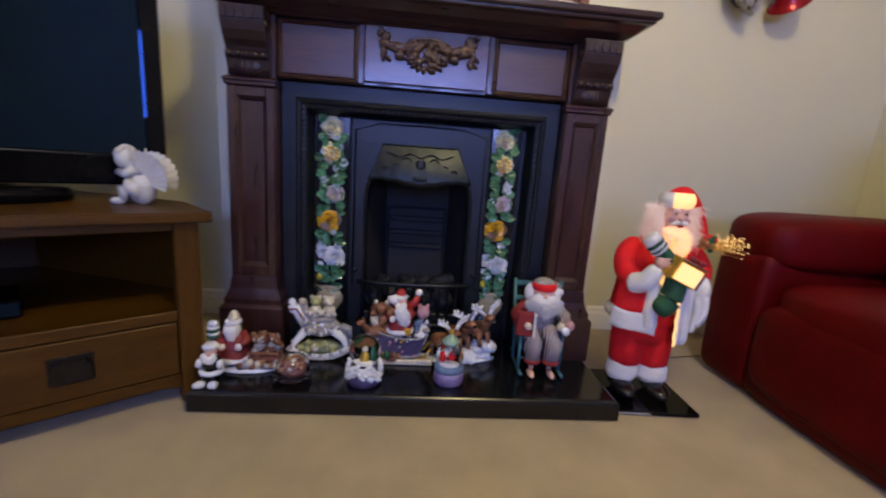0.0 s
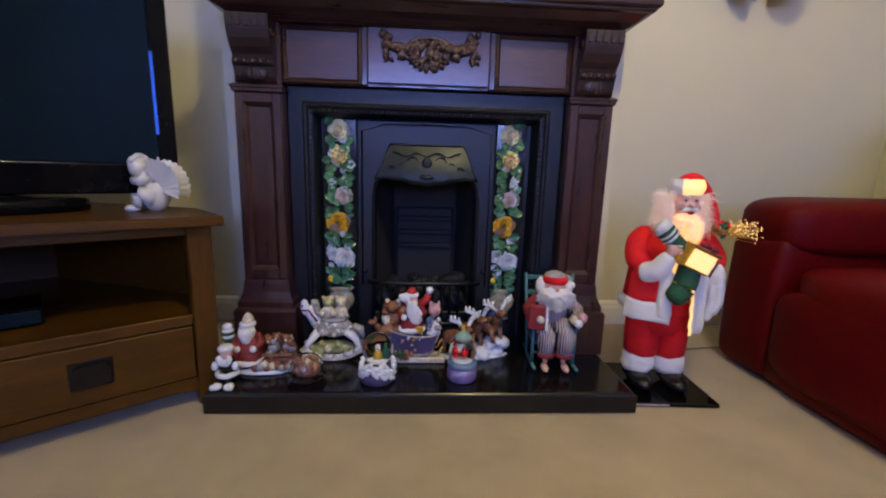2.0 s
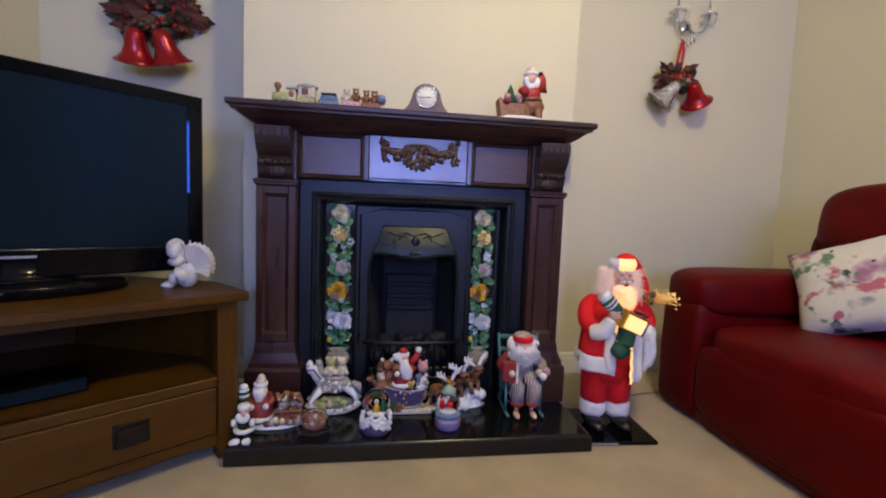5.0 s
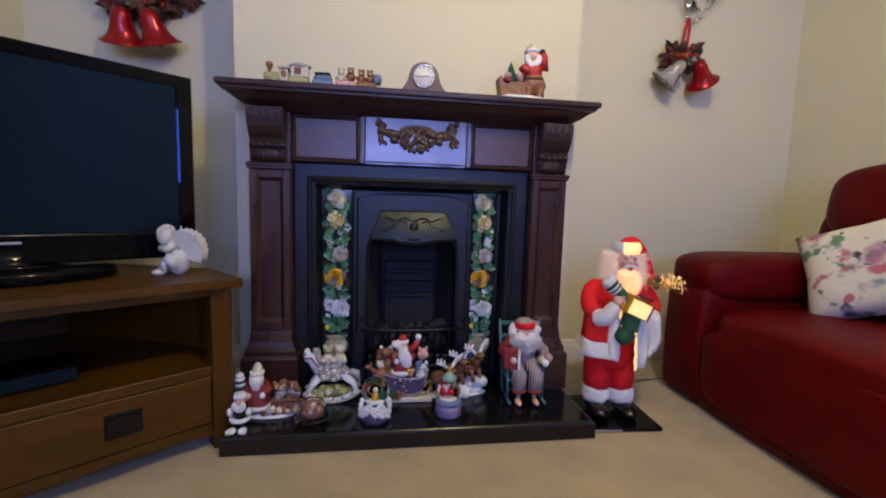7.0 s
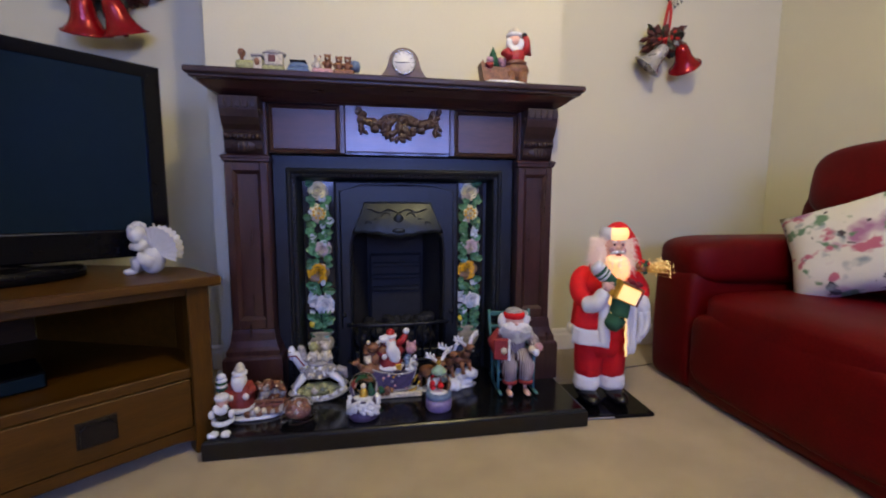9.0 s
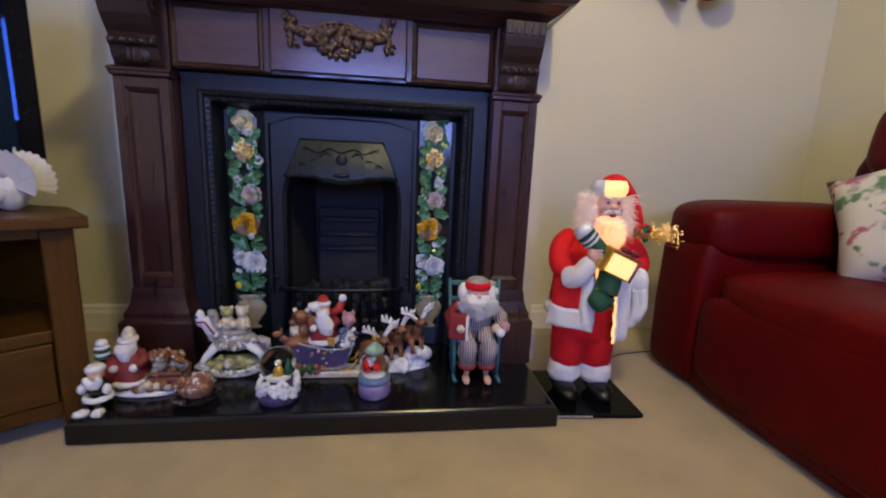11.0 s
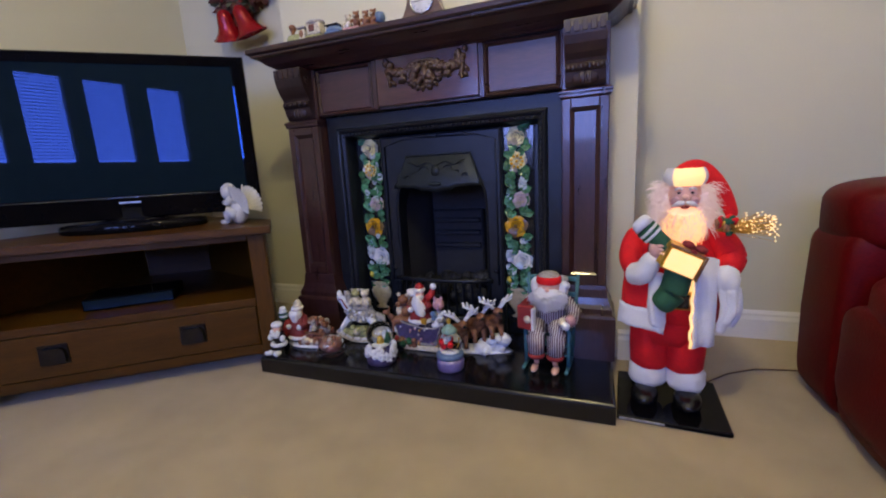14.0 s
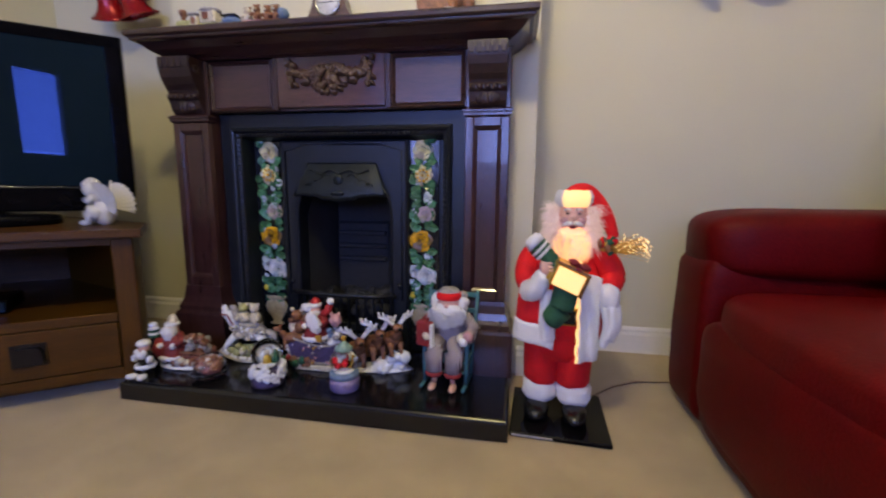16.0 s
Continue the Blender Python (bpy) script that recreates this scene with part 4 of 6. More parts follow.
# ---- red leather sofa along the east wall ----
sofa = thing("leather_sofa", pose(0, 0, 0), "red leather sofa with padded arm rolls against the wall", "sofa")
SX0, SX1, SY0, SY1 = 1.345, 2.33, -0.55, 1.625


def pad(c, size, power=0.42, seg=36, rings=22, lump=0.02, m=None):
    """Plump rounded block."""
    return Geo().ball(c, [a / 2 for a in size], 0, m, seg, rings, lump, 2.0, power)


for y0, y1 in ((SY1 - 0.27, SY1), (SY0, SY0 + 0.27)):
    ym = (y0 + y1) / 2
    arm = part("arm", pad((1.835, ym, 0.285), (0.985, 0.270, 0.590), 0.24), LEATHER, sofa)
    part("arm_roll", pad((1.80, ym, 0.595), (0.90, 0.33, 0.215), 0.45), LEATHER, arm)
part("base", pad((1.86, 0.54, 0.185), (1.02, SY1 - SY0 - 0.30, 0.385), 0.20), LEATHER, sofa)
yc = SY0 + 0.27
ln = (SY1 - SY0 - 0.54) / 2
for k in range(2):
    ym = yc + ln * (k + 0.5)
    part("seat_cushion", pad((1.70, ym, 0.385), (0.74, ln + 0.01, 0.20), 0.40), LEATHER, sofa)
    part("footrest_panel", pad((1.375, ym, 0.23), (0.10, ln - 0.01, 0.34), 0.40), LEATHER, sofa)
    part("back_cushion", pad((0, 0, 0), (0.27, ln + 0.02, 0.50), 0.50, m=pose(2.10, ym, 0.70, 0, 11, 0)), LEATHER, sofa)
    part("head_pad", pad((0, 0, 0), (0.27, ln + 0.09, 0.36), 0.55, m=pose(2.13, ym + (0.090 if k else -0.090), 0.940, 0, 8, 0)), LEATHER, sofa)
part("back", pad((2.225, 0.54, 0.52), (0.21, SY1 - SY0 - 0.06, 0.94), 0.28), LEATHER, sofa)

# ---- figures: each one plain mesh ----
R_, W_, SK, BK, GR, GO, GL, LA = (PAL[k] for k in ("red", "white", "skin", "black", "green", "gold", "glow", "lamp"))
BR, PU, CR, GY, PK, SN, OL, BL, TE, MA, TIP, STR, HA, BRR, RST, SC = (PAL[k] for k in ("brown", "purple", "cream", "grey", "pink", "snow", "olive", "blue", "teal", "maroon", "tip", "stripe", "halo", "russet", "brick", "scarlet"))


def fur_ring(g, c, rx, ry, thick, mat, n=16, lump=0.25):
    """Soft uneven roll of trimming."""
    n, k = 28, 9
    vs = []
    for i in range(n):
        a = 6.283 * i / n
        for j in range(k):
            b = 6.283 * j / k
            w = thick * (1 + lump * 1.2 * noise.noise(Vector((math.cos(a) * 4, math.sin(a) * 4, b)) + Vector(c) * 37))
            vs.append((c[0] + (rx + w * math.cos(b)) * math.cos(a), c[1] + (ry + w * math.cos(b)) * math.sin(a), c[2] + w * math.sin(b)))
    fs = [[i * k + j, ((i + 1) % n) * k + j, ((i + 1) % n) * k + (j + 1) % k, i * k + (j + 1) % k] for i in range(n) for j in range(k)]
    g.add(vs, fs, mat, True)


def figure(name, g, m, label, category="figurine", group=""):
    ob = part(name, g, PMATS, fix=False)
    ob.matrix_world = m
    return tagged(ob, label, category, group)


# the tall doll with fibre lights, on its black base beside the hearth
base = thing("display_base", pose(0.930, 1.352, 0, 0, 0, -3), "flat black square display base on the carpet", "base")
part("plate", Geo().span(-0.152, 0.152, -0.150, 0.150, 0, 0.016, 0.004), PIANO, base)
part("label_strip", Geo().span(-0.145, -0.02, -0.1515, -0.1500, 0.005, 0.012, 0.0003), PMATS[GY], base)


def sweep(g, path, radii, mat, seg=16, lump=0.03, freq=18.0):
    """Soft fleecy or cloth roll along a smoothed path, its ends rounded."""
    pts = [Vector(p) for p in path]
    fine, rs = [], []
    for i in range(len(pts) - 1):
        a, b, c, d = pts[max(0, i - 1)], pts[i], pts[i + 1], pts[min(len(pts) - 1, i + 2)]
        for k in range(5):
            t = k / 5
            fine.append(0.5 * ((2 * b) + (c - a) * t + (2 * a - 5 * b + 4 * c - d) * t * t + (3 * b - a - 3 * c + d) * t ** 3))
            rs.append(radii[i] + (radii[i + 1] - radii[i]) * t)
    fine.append(pts[-1])
    rs.append(radii[-1])
    d0, d1 = (fine[0] - fine[1]).normalized(), (fine[-1] - fine[-2]).normalized()
    head = [(fine[0] + d0 * rs[0] * 0.55 * math.sin(a), rs[0] * math.cos(a)) for a in (1.5, 1.1, 0.6)]
    tail = [(fine[-1] + d1 * rs[-1] * 0.55 * math.sin(a), rs[-1] * math.cos(a)) for a in (0.6, 1.1, 1.5)]
    allp = [h[0] for h in head] + fine + [h[0] for h in tail]
    allr = [h[1] for h in head] + rs + [h[1] for h in tail]
    o = len(g.v)
    g.tube(allp, allr, mat, seg=seg)
    for i in range(o, len(g.v)):
        v = Vector(g.v[i])
        w = Vector((noise.noise(v * freq), noise.noise(v * freq + Vector((7, 3, 1))), noise.noise(v * freq + Vector((2, 9, 5)))))
        g.v[i] = tuple(v + w * lump * max(allr) * 1.6)


def slab(g, corners, thick, mat, n=10, wave=0.004, seed=0.0):
    """Padded cloth panel between four corners (bottom left, bottom right, top right, top left), bowed and wavy."""
    bl, br, tr, tl = [Vector(c) for c in corners]
    vs, fs = [], []
    for side in (-1, 1):
        for j in range(n + 1):
            for i in range(n + 1):
                u, v = i / n, j / n
                p = (bl * (1 - u) + br * u) * (1 - v) + (tl * (1 - u) + tr * u) * v
                edge = (max(0, 1 - (2 * u - 1) ** 6) * max(0, 1 - (2 * v - 1) ** 6)) ** 0.5
                p = p + Vector((0, side * thick / 2 * edge + wave * math.sin(u * 9 + seed + 2 * v) * (1.2 - v), 0))
                vs.append(tuple(p + Vector((0.003, 0.003, 0.003)) * noise.noise(p * 40 + Vector((seed, 0, 0)))))
    for side in range(2):
        o = side * (n + 1) ** 2
        for j in range(n):
            for i in range(n):
                a = o + j * (n + 1) + i
                f = [a, a + 1, a + n + 2, a + n + 1]
                fs.append(f if side == 0 else f[::-1])
    g.add(vs, fs, mat, True)


def tall_doll():
    g = Geo()
    rnd = random.Random(3)
    for x in (-0.068, 0.062):
        g.ball((x, -0.050, 0.026), (0.044, 0.075, 0.028), BK, None, 18, 10)
        g.ball((x, 0.0, 0.045), (0.046, 0.05, 0.040), BK, None, 14, 8)
        sweep(g, [(x * 0.90, 0, 0.062), (x * 0.88, 0, 0.096)], [0.060, 0.061], W_, 22, 0.05, 30)
    # full trousers, gathered at the hem
    for x in (-0.056, 0.048):
        g.lathe([(0.050, 0.106), (0.061, 0.118), (0.065, 0.18), (0.064, 0.26), (0.062, 0.35)], (x, 0, 0), R_, seg=28, wave=0.030, waves=6)
    g.lathe([(0.100, 0.20), (0.112, 0.24), (0.115, 0.31), (0.108, 0.38)], (-0.004, 0, 0), R_, m=Matrix.Diagonal((1.0, 0.70, 1, 1)), seg=30, wave=0.012, waves=5)
    # coat: body, back skirt and shoulders
    g.lathe([(0.136, 0.275), (0.138, 0.33), (0.128, 0.42), (0.120, 0.49), (0.100, 0.54), (0.066, 0.58), (0.03, 0.600)], (0.005, 0.020, 0), R_, m=Matrix.Diagonal((1.0, 0.72, 1, 1)), seg=30, wave=0.015, waves=7)
    # lit shirt front, gold belt and dark buckle
    g.ball((0.030, -0.052, 0.440), (0.050, 0.046, 0.105), LA, None, 18, 12, 0.04, 4)
    g.lathe([(0.108, 0.338), (0.112, 0.344), (0.112, 0.378), (0.108, 0.384)], (0.004, -0.012, 0), GO, m=Matrix.Diagonal((1.0, 0.78, 1, 1)), seg=26)
    g.box((0.026, -0.104, 0.360), (0.040, 0.012, 0.042), 0.004, BK)
    g.tube([(0.004, -0.110, 0.337), (0.049, -0.110, 0.337), (0.049, -0.110, 0.383), (0.004, -0.110, 0.383), (0.004, -0.110, 0.337)], 0.003, GO, seg=6)
    # front flap with its deep fleece hem and lining
    slab(g, [(-0.152, -0.060, 0.322), (-0.060, -0.106, 0.318), (-0.052, -0.098, 0.470), (-0.140, -0.052, 0.470)], 0.034, R_, 10, 0.003, 1.0)
    slab(g, [(-0.160, -0.056, 0.262), (-0.020, -0.118, 0.256), (-0.016, -0.116, 0.332), (-0.156, -0.058, 0.336)], 0.048, W_, 12, 0.004, 2.0)
    sweep(g, [(-0.040, -0.112, 0.290), (-0.046, -0.112, 0.350), (-0.044, -0.108, 0.430)], [0.026, 0.025, 0.024], W_, 14, 0.05, 25)
    sweep(g, [(-0.126, 0.002, 0.300), (-0.124, 0.040, 0.300), (-0.085, 0.090, 0.300), (0.010, 0.108, 0.300), (0.095, 0.085, 0.300), (0.130, 0.030, 0.298)], [0.024] * 6, W_, 14, 0.05, 25)
    # other front edge: long fleece lining, lit along its inner edge
    slab(g, [(0.058, -0.112, 0.218), (0.122, -0.080, 0.224), (0.124, -0.066, 0.480), (0.052, -0.096, 0.500)], 0.036, W_, 12, 0.005, 4.0)
    g.tube([(0.053 + 0.003 * math.sin(k * 1.9), -0.124 + 0.0012 * k, 0.224 + 0.0155 * k) for k in range(16)], 0.0042, LA, seg=6)
    # arm that carries the stocking: puffed sleeve, wide fleece cuff, hand
    sweep(g, [(-0.080, 0.010, 0.548), (-0.114, 0.000, 0.518), (-0.124, -0.024, 0.472), (-0.108, -0.062, 0.442)], [0.034, 0.038, 0.039, 0.037], R_, 18, 0.05, 14)
    sweep(g, [(-0.110, -0.086, 0.430), (-0.084, -0.118, 0.444), (-0.060, -0.136, 0.488)], [0.034, 0.035, 0.028], W_, 18, 0.05, 25)
    g.ball((-0.050, -0.142, 0.520), (0.024, 0.022, 0.028), SK, None, 12, 9)
    for k in range(3):
        g.ball((-0.040 + 0.004 * k, -0.160, 0.532 - 0.011 * k), (0.014, 0.008, 0.006), SK, None, 8, 6)
    # stocking: striped cuff, leg and foot
    g.tube([(-0.104, -0.130, 0.600), (-0.098, -0.132, 0.594), (-0.084, -0.136, 0.578)], [0.022, 0.029, 0.031], W_, seg=14)
    for k, mt in enumerate((GR, W_, GR, W_)):
        g.tube([(-0.084 + 0.006 * k, -0.136, 0.578 - 0.0055 * k), (-0.078 + 0.006 * k, -0.136, 0.5725 - 0.0055 * k)], [0.0315, 0.0312], mt, seg=14)
    sweep(g, [(-0.060, -0.137, 0.556), (-0.030, -0.142, 0.530), (0.000, -0.146, 0.490)], [0.026, 0.024, 0.026], GR, 14, 0.03)
    sweep(g, [(0.012, -0.142, 0.468), (0.006, -0.146, 0.430), (-0.004, -0.148, 0.395), (-0.030, -0.152, 0.362)], [0.038, 0.039, 0.039, 0.034], GR, 16, 0.04)
    # lit parcel in gold paper with a brown ribbon
    gm = pose(0.016, -0.176, 0.496, 8, 22, 4)
    g.box((0, 0.006, 0), (0.098, 0.050, 0.074), 0.004, GO, gm)
    g.box((0, -0.0215, -0.002), (0.084, 0.008, 0.058), 0.003, LA, gm)
    g.tube([(-0.050, -0.024, 0.036), (0.050, -0.024, 0.036), (0.050, -0.024, -0.034)], 0.0042, BR, gm, seg=6)
    g.box((0.012, -0.002, 0.039), (0.016, 0.054, 0.006), 0.002, MA, gm)
    for s in (-1, 1):
        g.ball((0.012 + s * 0.017, -0.004, 0.048), (0.018, 0.012, 0.010), MA, gm, 10, 7, 0.15, 5)
    g.prism([(-0.052, 0.490), (-0.020, 0.545), (0.004, 0.520), (-0.030, 0.470)], -0.166, -0.146, GO)
    # other arm, cuff and the white glove cloth that hangs from it
    sweep(g, [(0.086, 0.015, 0.560), (0.130, 0.0, 0.528), (0.158, -0.022, 0.480), (0.146, -0.050, 0.452)], [0.036, 0.040, 0.040, 0.036], R_, 18, 0.05, 14)
    sweep(g, [(0.142, -0.058, 0.446), (0.146, -0.070, 0.420), (0.150, -0.074, 0.396)], [0.032, 0.034, 0.026], W_, 16, 0.05, 25)
    for x, y, r, zl in ((0.140, -0.076, 0.019, 0.270), (0.164, -0.066, 0.020, 0.290), (0.152, -0.088, 0.016, 0.300)):
        sweep(g, [(x, y, 0.395), (x + 0.008, y, 0.340), (x - 0.004, y + 0.004, zl)], [r, r * 0.95, r * 0.7], W_, 12, 0.08, 30)
    # head
    hx = 0.022
    g.ball((hx, -0.035, 0.662), (0.047, 0.045, 0.056), SK, None, 20, 14)
    g.ball((hx, -0.083, 0.658), (0.010, 0.011, 0.009), SK, None, 10, 7)
    for s in (-1, 1):
        g.ball((hx + s * 0.025, -0.072, 0.648), (0.014, 0.010, 0.012), PK, None, 10, 7)
        g.ball((hx + s * 0.018, -0.078, 0.671), (0.0050, 0.004, 0.0034), BK, None, 8, 6)
        g.tube([(hx + s * 0.008, -0.082, 0.682), (hx + s * 0.018, -0.083, 0.685), (hx + s * 0.028, -0.076, 0.681)], 0.0035, W_, seg=6)
        g.tube([(hx + s * 0.002, -0.086, 0.644), (hx + s * 0.018, -0.086, 0.642), (hx + s * 0.034, -0.074, 0.634)], [0.006, 0.007, 0.003], W_, seg=7)
    g.ball((hx, -0.084, 0.631), (0.012, 0.008, 0.005), MA, None, 10, 6)
    # soft cores under the beard and hair, then many fine strands
    g.ball((hx, -0.058, 0.600), (0.044, 0.024, 0.036), GL, None, 20, 14, 0.10, 5)
    for s in (-1, 1):
        g.ball((hx + s * 0.052, -0.022, 0.640), (0.024, 0.032, 0.054), HA, None, 14, 10, 0.15, 5)
    for k in range(1500):
        a = rnd.uniform(-2.0, 2.0)
        r = rnd.random() ** 0.5
        x, z = hx + 0.054 * math.sin(a) * r, 0.606 - 0.036 * math.cos(a) * r
        if abs(x - hx) < 0.024 and z > 0.616:
            continue
        y = -0.086 + 0.030 * abs(x - hx) / 0.05 + rnd.uniform(-0.006, 0.006)
        ln = rnd.uniform(0.030, 0.072)
        out = (x - hx) * 6
        curl = rnd.uniform(-0.016, 0.016)
        p1 = (x + out * ln * 0.25 + curl, y - 0.010, z - ln * 0.45)
        p2 = (x + out * ln * 0.55 - curl * 0.4, y + rnd.uniform(-0.012, 0.004), z - ln * 0.92)
        g.tube([(x, y, z), p1, p2], [0.0016, 0.0013, 0.0004], GL if abs(x - hx) < 0.046 and rnd.random() < 0.8 else HA, seg=3)
    for k in range(1300):
        s = -1 if k % 2 else 1
        z = rnd.uniform(0.580, 0.694)
        x = hx + s * rnd.uniform(0.036, 0.066)
        y = rnd.uniform(-0.062, 0.030)
        ln = rnd.uniform(0.024, 0.058)
        d = Vector((s * rnd.uniform(0.3, 1.0), rnd.uniform(-0.6, 0.2), rnd.uniform(-0.9, 0.35))).normalized()
        mid = Vector((x, y, z)) + d * ln * 0.5 + Vector((0, rnd.uniform(-0.008, 0.008), rnd.uniform(-0.006, 0.010)))
        g.tube([(x, y, z), mid, Vector((x, y, z)) + d * ln + Vector((0, 0, -0.008))], [0.0014, 0.0011, 0.0003], HA, seg=3)
    # cap: deep fleece band, lit in front; peaked crown that falls to the side
    n = 40
    vs, fs, lit = [], [], []
    for j in range(7):
        t = j / 6
        swell = 0.010 * math.sin(math.pi * t)
        for i in range(n):
            a = 6.283 * i / n
            vs.append((hx + (0.052 + swell) * math.cos(a), -0.032 + (0.051 + swell) * math.sin(a), 0.690 + 0.050 * t + 0.002 * noise.noise(Vector((math.cos(a) * 6, math.sin(a) * 6, t * 4)))))
    for j in range(6):
        for i in range(n):
            a = 6.283 * (i + 0.5) / n
            front = math.sin(a) < -0.55 and math.cos(a) > -0.55
            (lit if front else fs).append([j * n + i, j * n + (i + 1) % n, (j + 1) * n + (i + 1) % n, (j + 1) * n + i])
    g.add(vs, fs, W_, True)
    g.add(vs, lit, LA, True)
    sweep(g, [(hx - 0.008, -0.030, 0.714), (hx + 0.012, -0.026, 0.726), (hx + 0.040, -0.016, 0.728), (hx + 0.076, -0.006, 0.698), (hx + 0.112, -0.004, 0.645), (hx + 0.132, -0.006, 0.600)], [0.033, 0.034, 0.031, 0.029, 0.024, 0.016], R_, 22, 0.04, 14)
    g.ball((hx + 0.132, -0.014, 0.580), 0.019, W_, None, 14, 10, 0.15, 8)
    # sprig on the shoulder and spray of light fibres
    for k in range(16):
        g.ball((0.105 + 0.045 * rnd.random(), -0.072 - 0.02 * rnd.random(), 0.550 + 0.050 * rnd.random()), (0.012, 0.008, 0.010), rnd.choice((R_, R_, GO, GR, BR)), None, 7, 5, 0.3, 5)
    for k in range(150):
        a, b = rnd.gauss(0.16, 0.15), rnd.gauss(0, 0.2)
        ln = rnd.uniform(0.05, 0.150)
        q0 = Vector((0.105, -0.085, 0.566))
        d = Vector((math.cos(a) * math.cos(b), math.sin(b), math.sin(a)))
        q = q0 + d * ln
        g.tube([q0, q0 + d * ln * 0.6, q], 0.0007, GO, seg=3)
        g.ball(tuple(q), 0.0015, TIP, None, 5, 4)
    return g


figure("bearded_doll", tall_doll(), pose(0.925, 1.365, 0.016, 0, 0, -6) @ Matrix.Diagonal((0.93, 0.95, 1.0, 1)), "tall festive bearded doll in a red coat with glowing fibre lights", "doll")


def little_man(g, x, y, z, s, robe=R_, hat=R_, arm=None):
    """Small standing bearded man, about 0.16 s high."""
    g.lathe([(0.046 * s, 0), (0.050 * s, 0.012 * s), (0.042 * s, 0.05 * s), (0.034 * s, 0.085 * s), (0.020 * s, 0.108 * s)], (x, y, z), robe, m=None, seg=14, wave=0.06, waves=5)
    fur_ring(g, (x, y, z + 0.010 * s), 0.045 * s, 0.045 * s, 0.010 * s, W_, 14)
    for k in (-1, 1):
        g.tube([(x + k * 0.024 * s, y, z + 0.096 * s), (x + k * 0.044 * s, y - 0.014 * s, z + 0.070 * s), (x + k * 0.028 * s, y - 0.036 * s, z + 0.060 * s)], [0.014 * s, 0.016 * s, 0.012 * s], robe, seg=8)
        g.ball((x + k * 0.026 * s, y - 0.040 * s, z + 0.060 * s), 0.012 * s, W_, None, 8, 6)
    g.ball((x, y - 0.006 * s, z + 0.118 * s), 0.022 * s, SK, None, 10, 8)
    g.lathe([(0.002 * s, 0.052 * s), (0.010 * s, 0.064 * s), (0.019 * s, 0.088 * s), (0.023 * s, 0.106 * s), (0.017 * s, 0.118 * s)], (x, y - 0.014 * s, z), W_, seg=16, wave=0.10, waves=5)
    g.ball((x, y - 0.028 * s, z + 0.116 * s), (0.005 * s, 0.005 * s, 0.005 * s), SK, None, 8, 6)
    fur_ring(g, (x, y - 0.004 * s, z + 0.134 * s), 0.018 * s, 0.018 * s, 0.008 * s, W_, 10)
    g.ball((x, y, z + 0.142 * s), (0.019 * s, 0.019 * s, 0.020 * s), hat, None, 10, 8)


def animal(g, x, y, z, s, mat, yaw=0, antlers=True, head_up=True):
    """Small four-legged figure that looks along its local x."""
    m = pose(x, y, z, 0, 0, yaw)
    g.ball((0, 0, 0.060 * s), (0.050 * s, 0.026 * s, 0.027 * s), mat, m, 12, 8, 0.1, 4)
    for lx in (-0.032, 0.032):
        for ly in (-0.014, 0.014):
            g.tube([(lx * s, ly * s, 0.05 * s), (lx * s * 1.1, ly * s, 0.02 * s), (lx * s * 1.1, ly * s, 0)], [0.010 * s, 0.006 * s, 0.007 * s], mat, m, seg=6)
    g.tube([(0.035 * s, 0, 0.068 * s), (0.056 * s, 0, 0.090 * s), (0.062 * s, 0, 0.104 * s)], [0.018 * s, 0.014 * s, 0.013 * s], mat, m, seg=8)
    g.ball((0.072 * s, 0, 0.106 * s), (0.022 * s, 0.013 * s, 0.014 * s), mat, m, 10, 7)
    g.ball((0.092 * s, 0, 0.102 * s), 0.006 * s, BK, m, 6, 5)
    for k in (-1, 1):
        g.ball((0.058 * s, k * 0.014 * s, 0.120 * s), (0.005 * s, 0.004 * s, 0.010 * s), mat, m, 6, 5)
        if antlers:
            g.tube([(0.062 * s, k * 0.008 * s, 0.116 * s), (0.056 * s, k * 0.024 * s, 0.136 * s), (0.060 * s, k * 0.048 * s, 0.148 * s)], [0.006 * s, 0.0075 * s, 0.004 * s], SN, m, seg=6)
            for u, dz in ((0.018, 0.010), (0.030, 0.014), (0.042, 0.010)):
                g.tube([(0.057 * s, k * u * s, (0.124 + 0.5 * u) * s), (0.066 * s, k * (u + 0.006) * s, (0.134 + 0.5 * u + dz) * s)], [0.006 * s, 0.0026 * s], SN, m, seg=5)
    return m


# figure with sled and gifts
g = Geo()
g.ball((0, 0, 0.006), (0.112, 0.058, 0.013), SN, None, 26, 8, 0.10, 3)
g.ball((-0.055, -0.010, 0.022), (0.022, 0.030, 0.014), BK, None, 10, 7)
little_man(g, -0.052, 0.004, 0.026, 1.02, RST, CR)
g.lathe([(0.018, 0), (0.016, 0.014), (0.011, 0.026), (0.004, 0.032)], (-0.052, 0.006, 0.168), CR, seg=14, wave=0.06, waves=4)
g.lathe([(0.005, 0.058), (0.016, 0.078), (0.026, 0.106), (0.024, 0.124)], (-0.052, -0.018, 0.030), W_, seg=16, wave=0.12, waves=5)
g.tube([(-0.085, -0.020, 0.112), (-0.094, -0.030, 0.075), (-0.090, -0.026, 0.040)], [0.018, 0.022, 0.014], MA, seg=9)
rnd = random.Random(2)
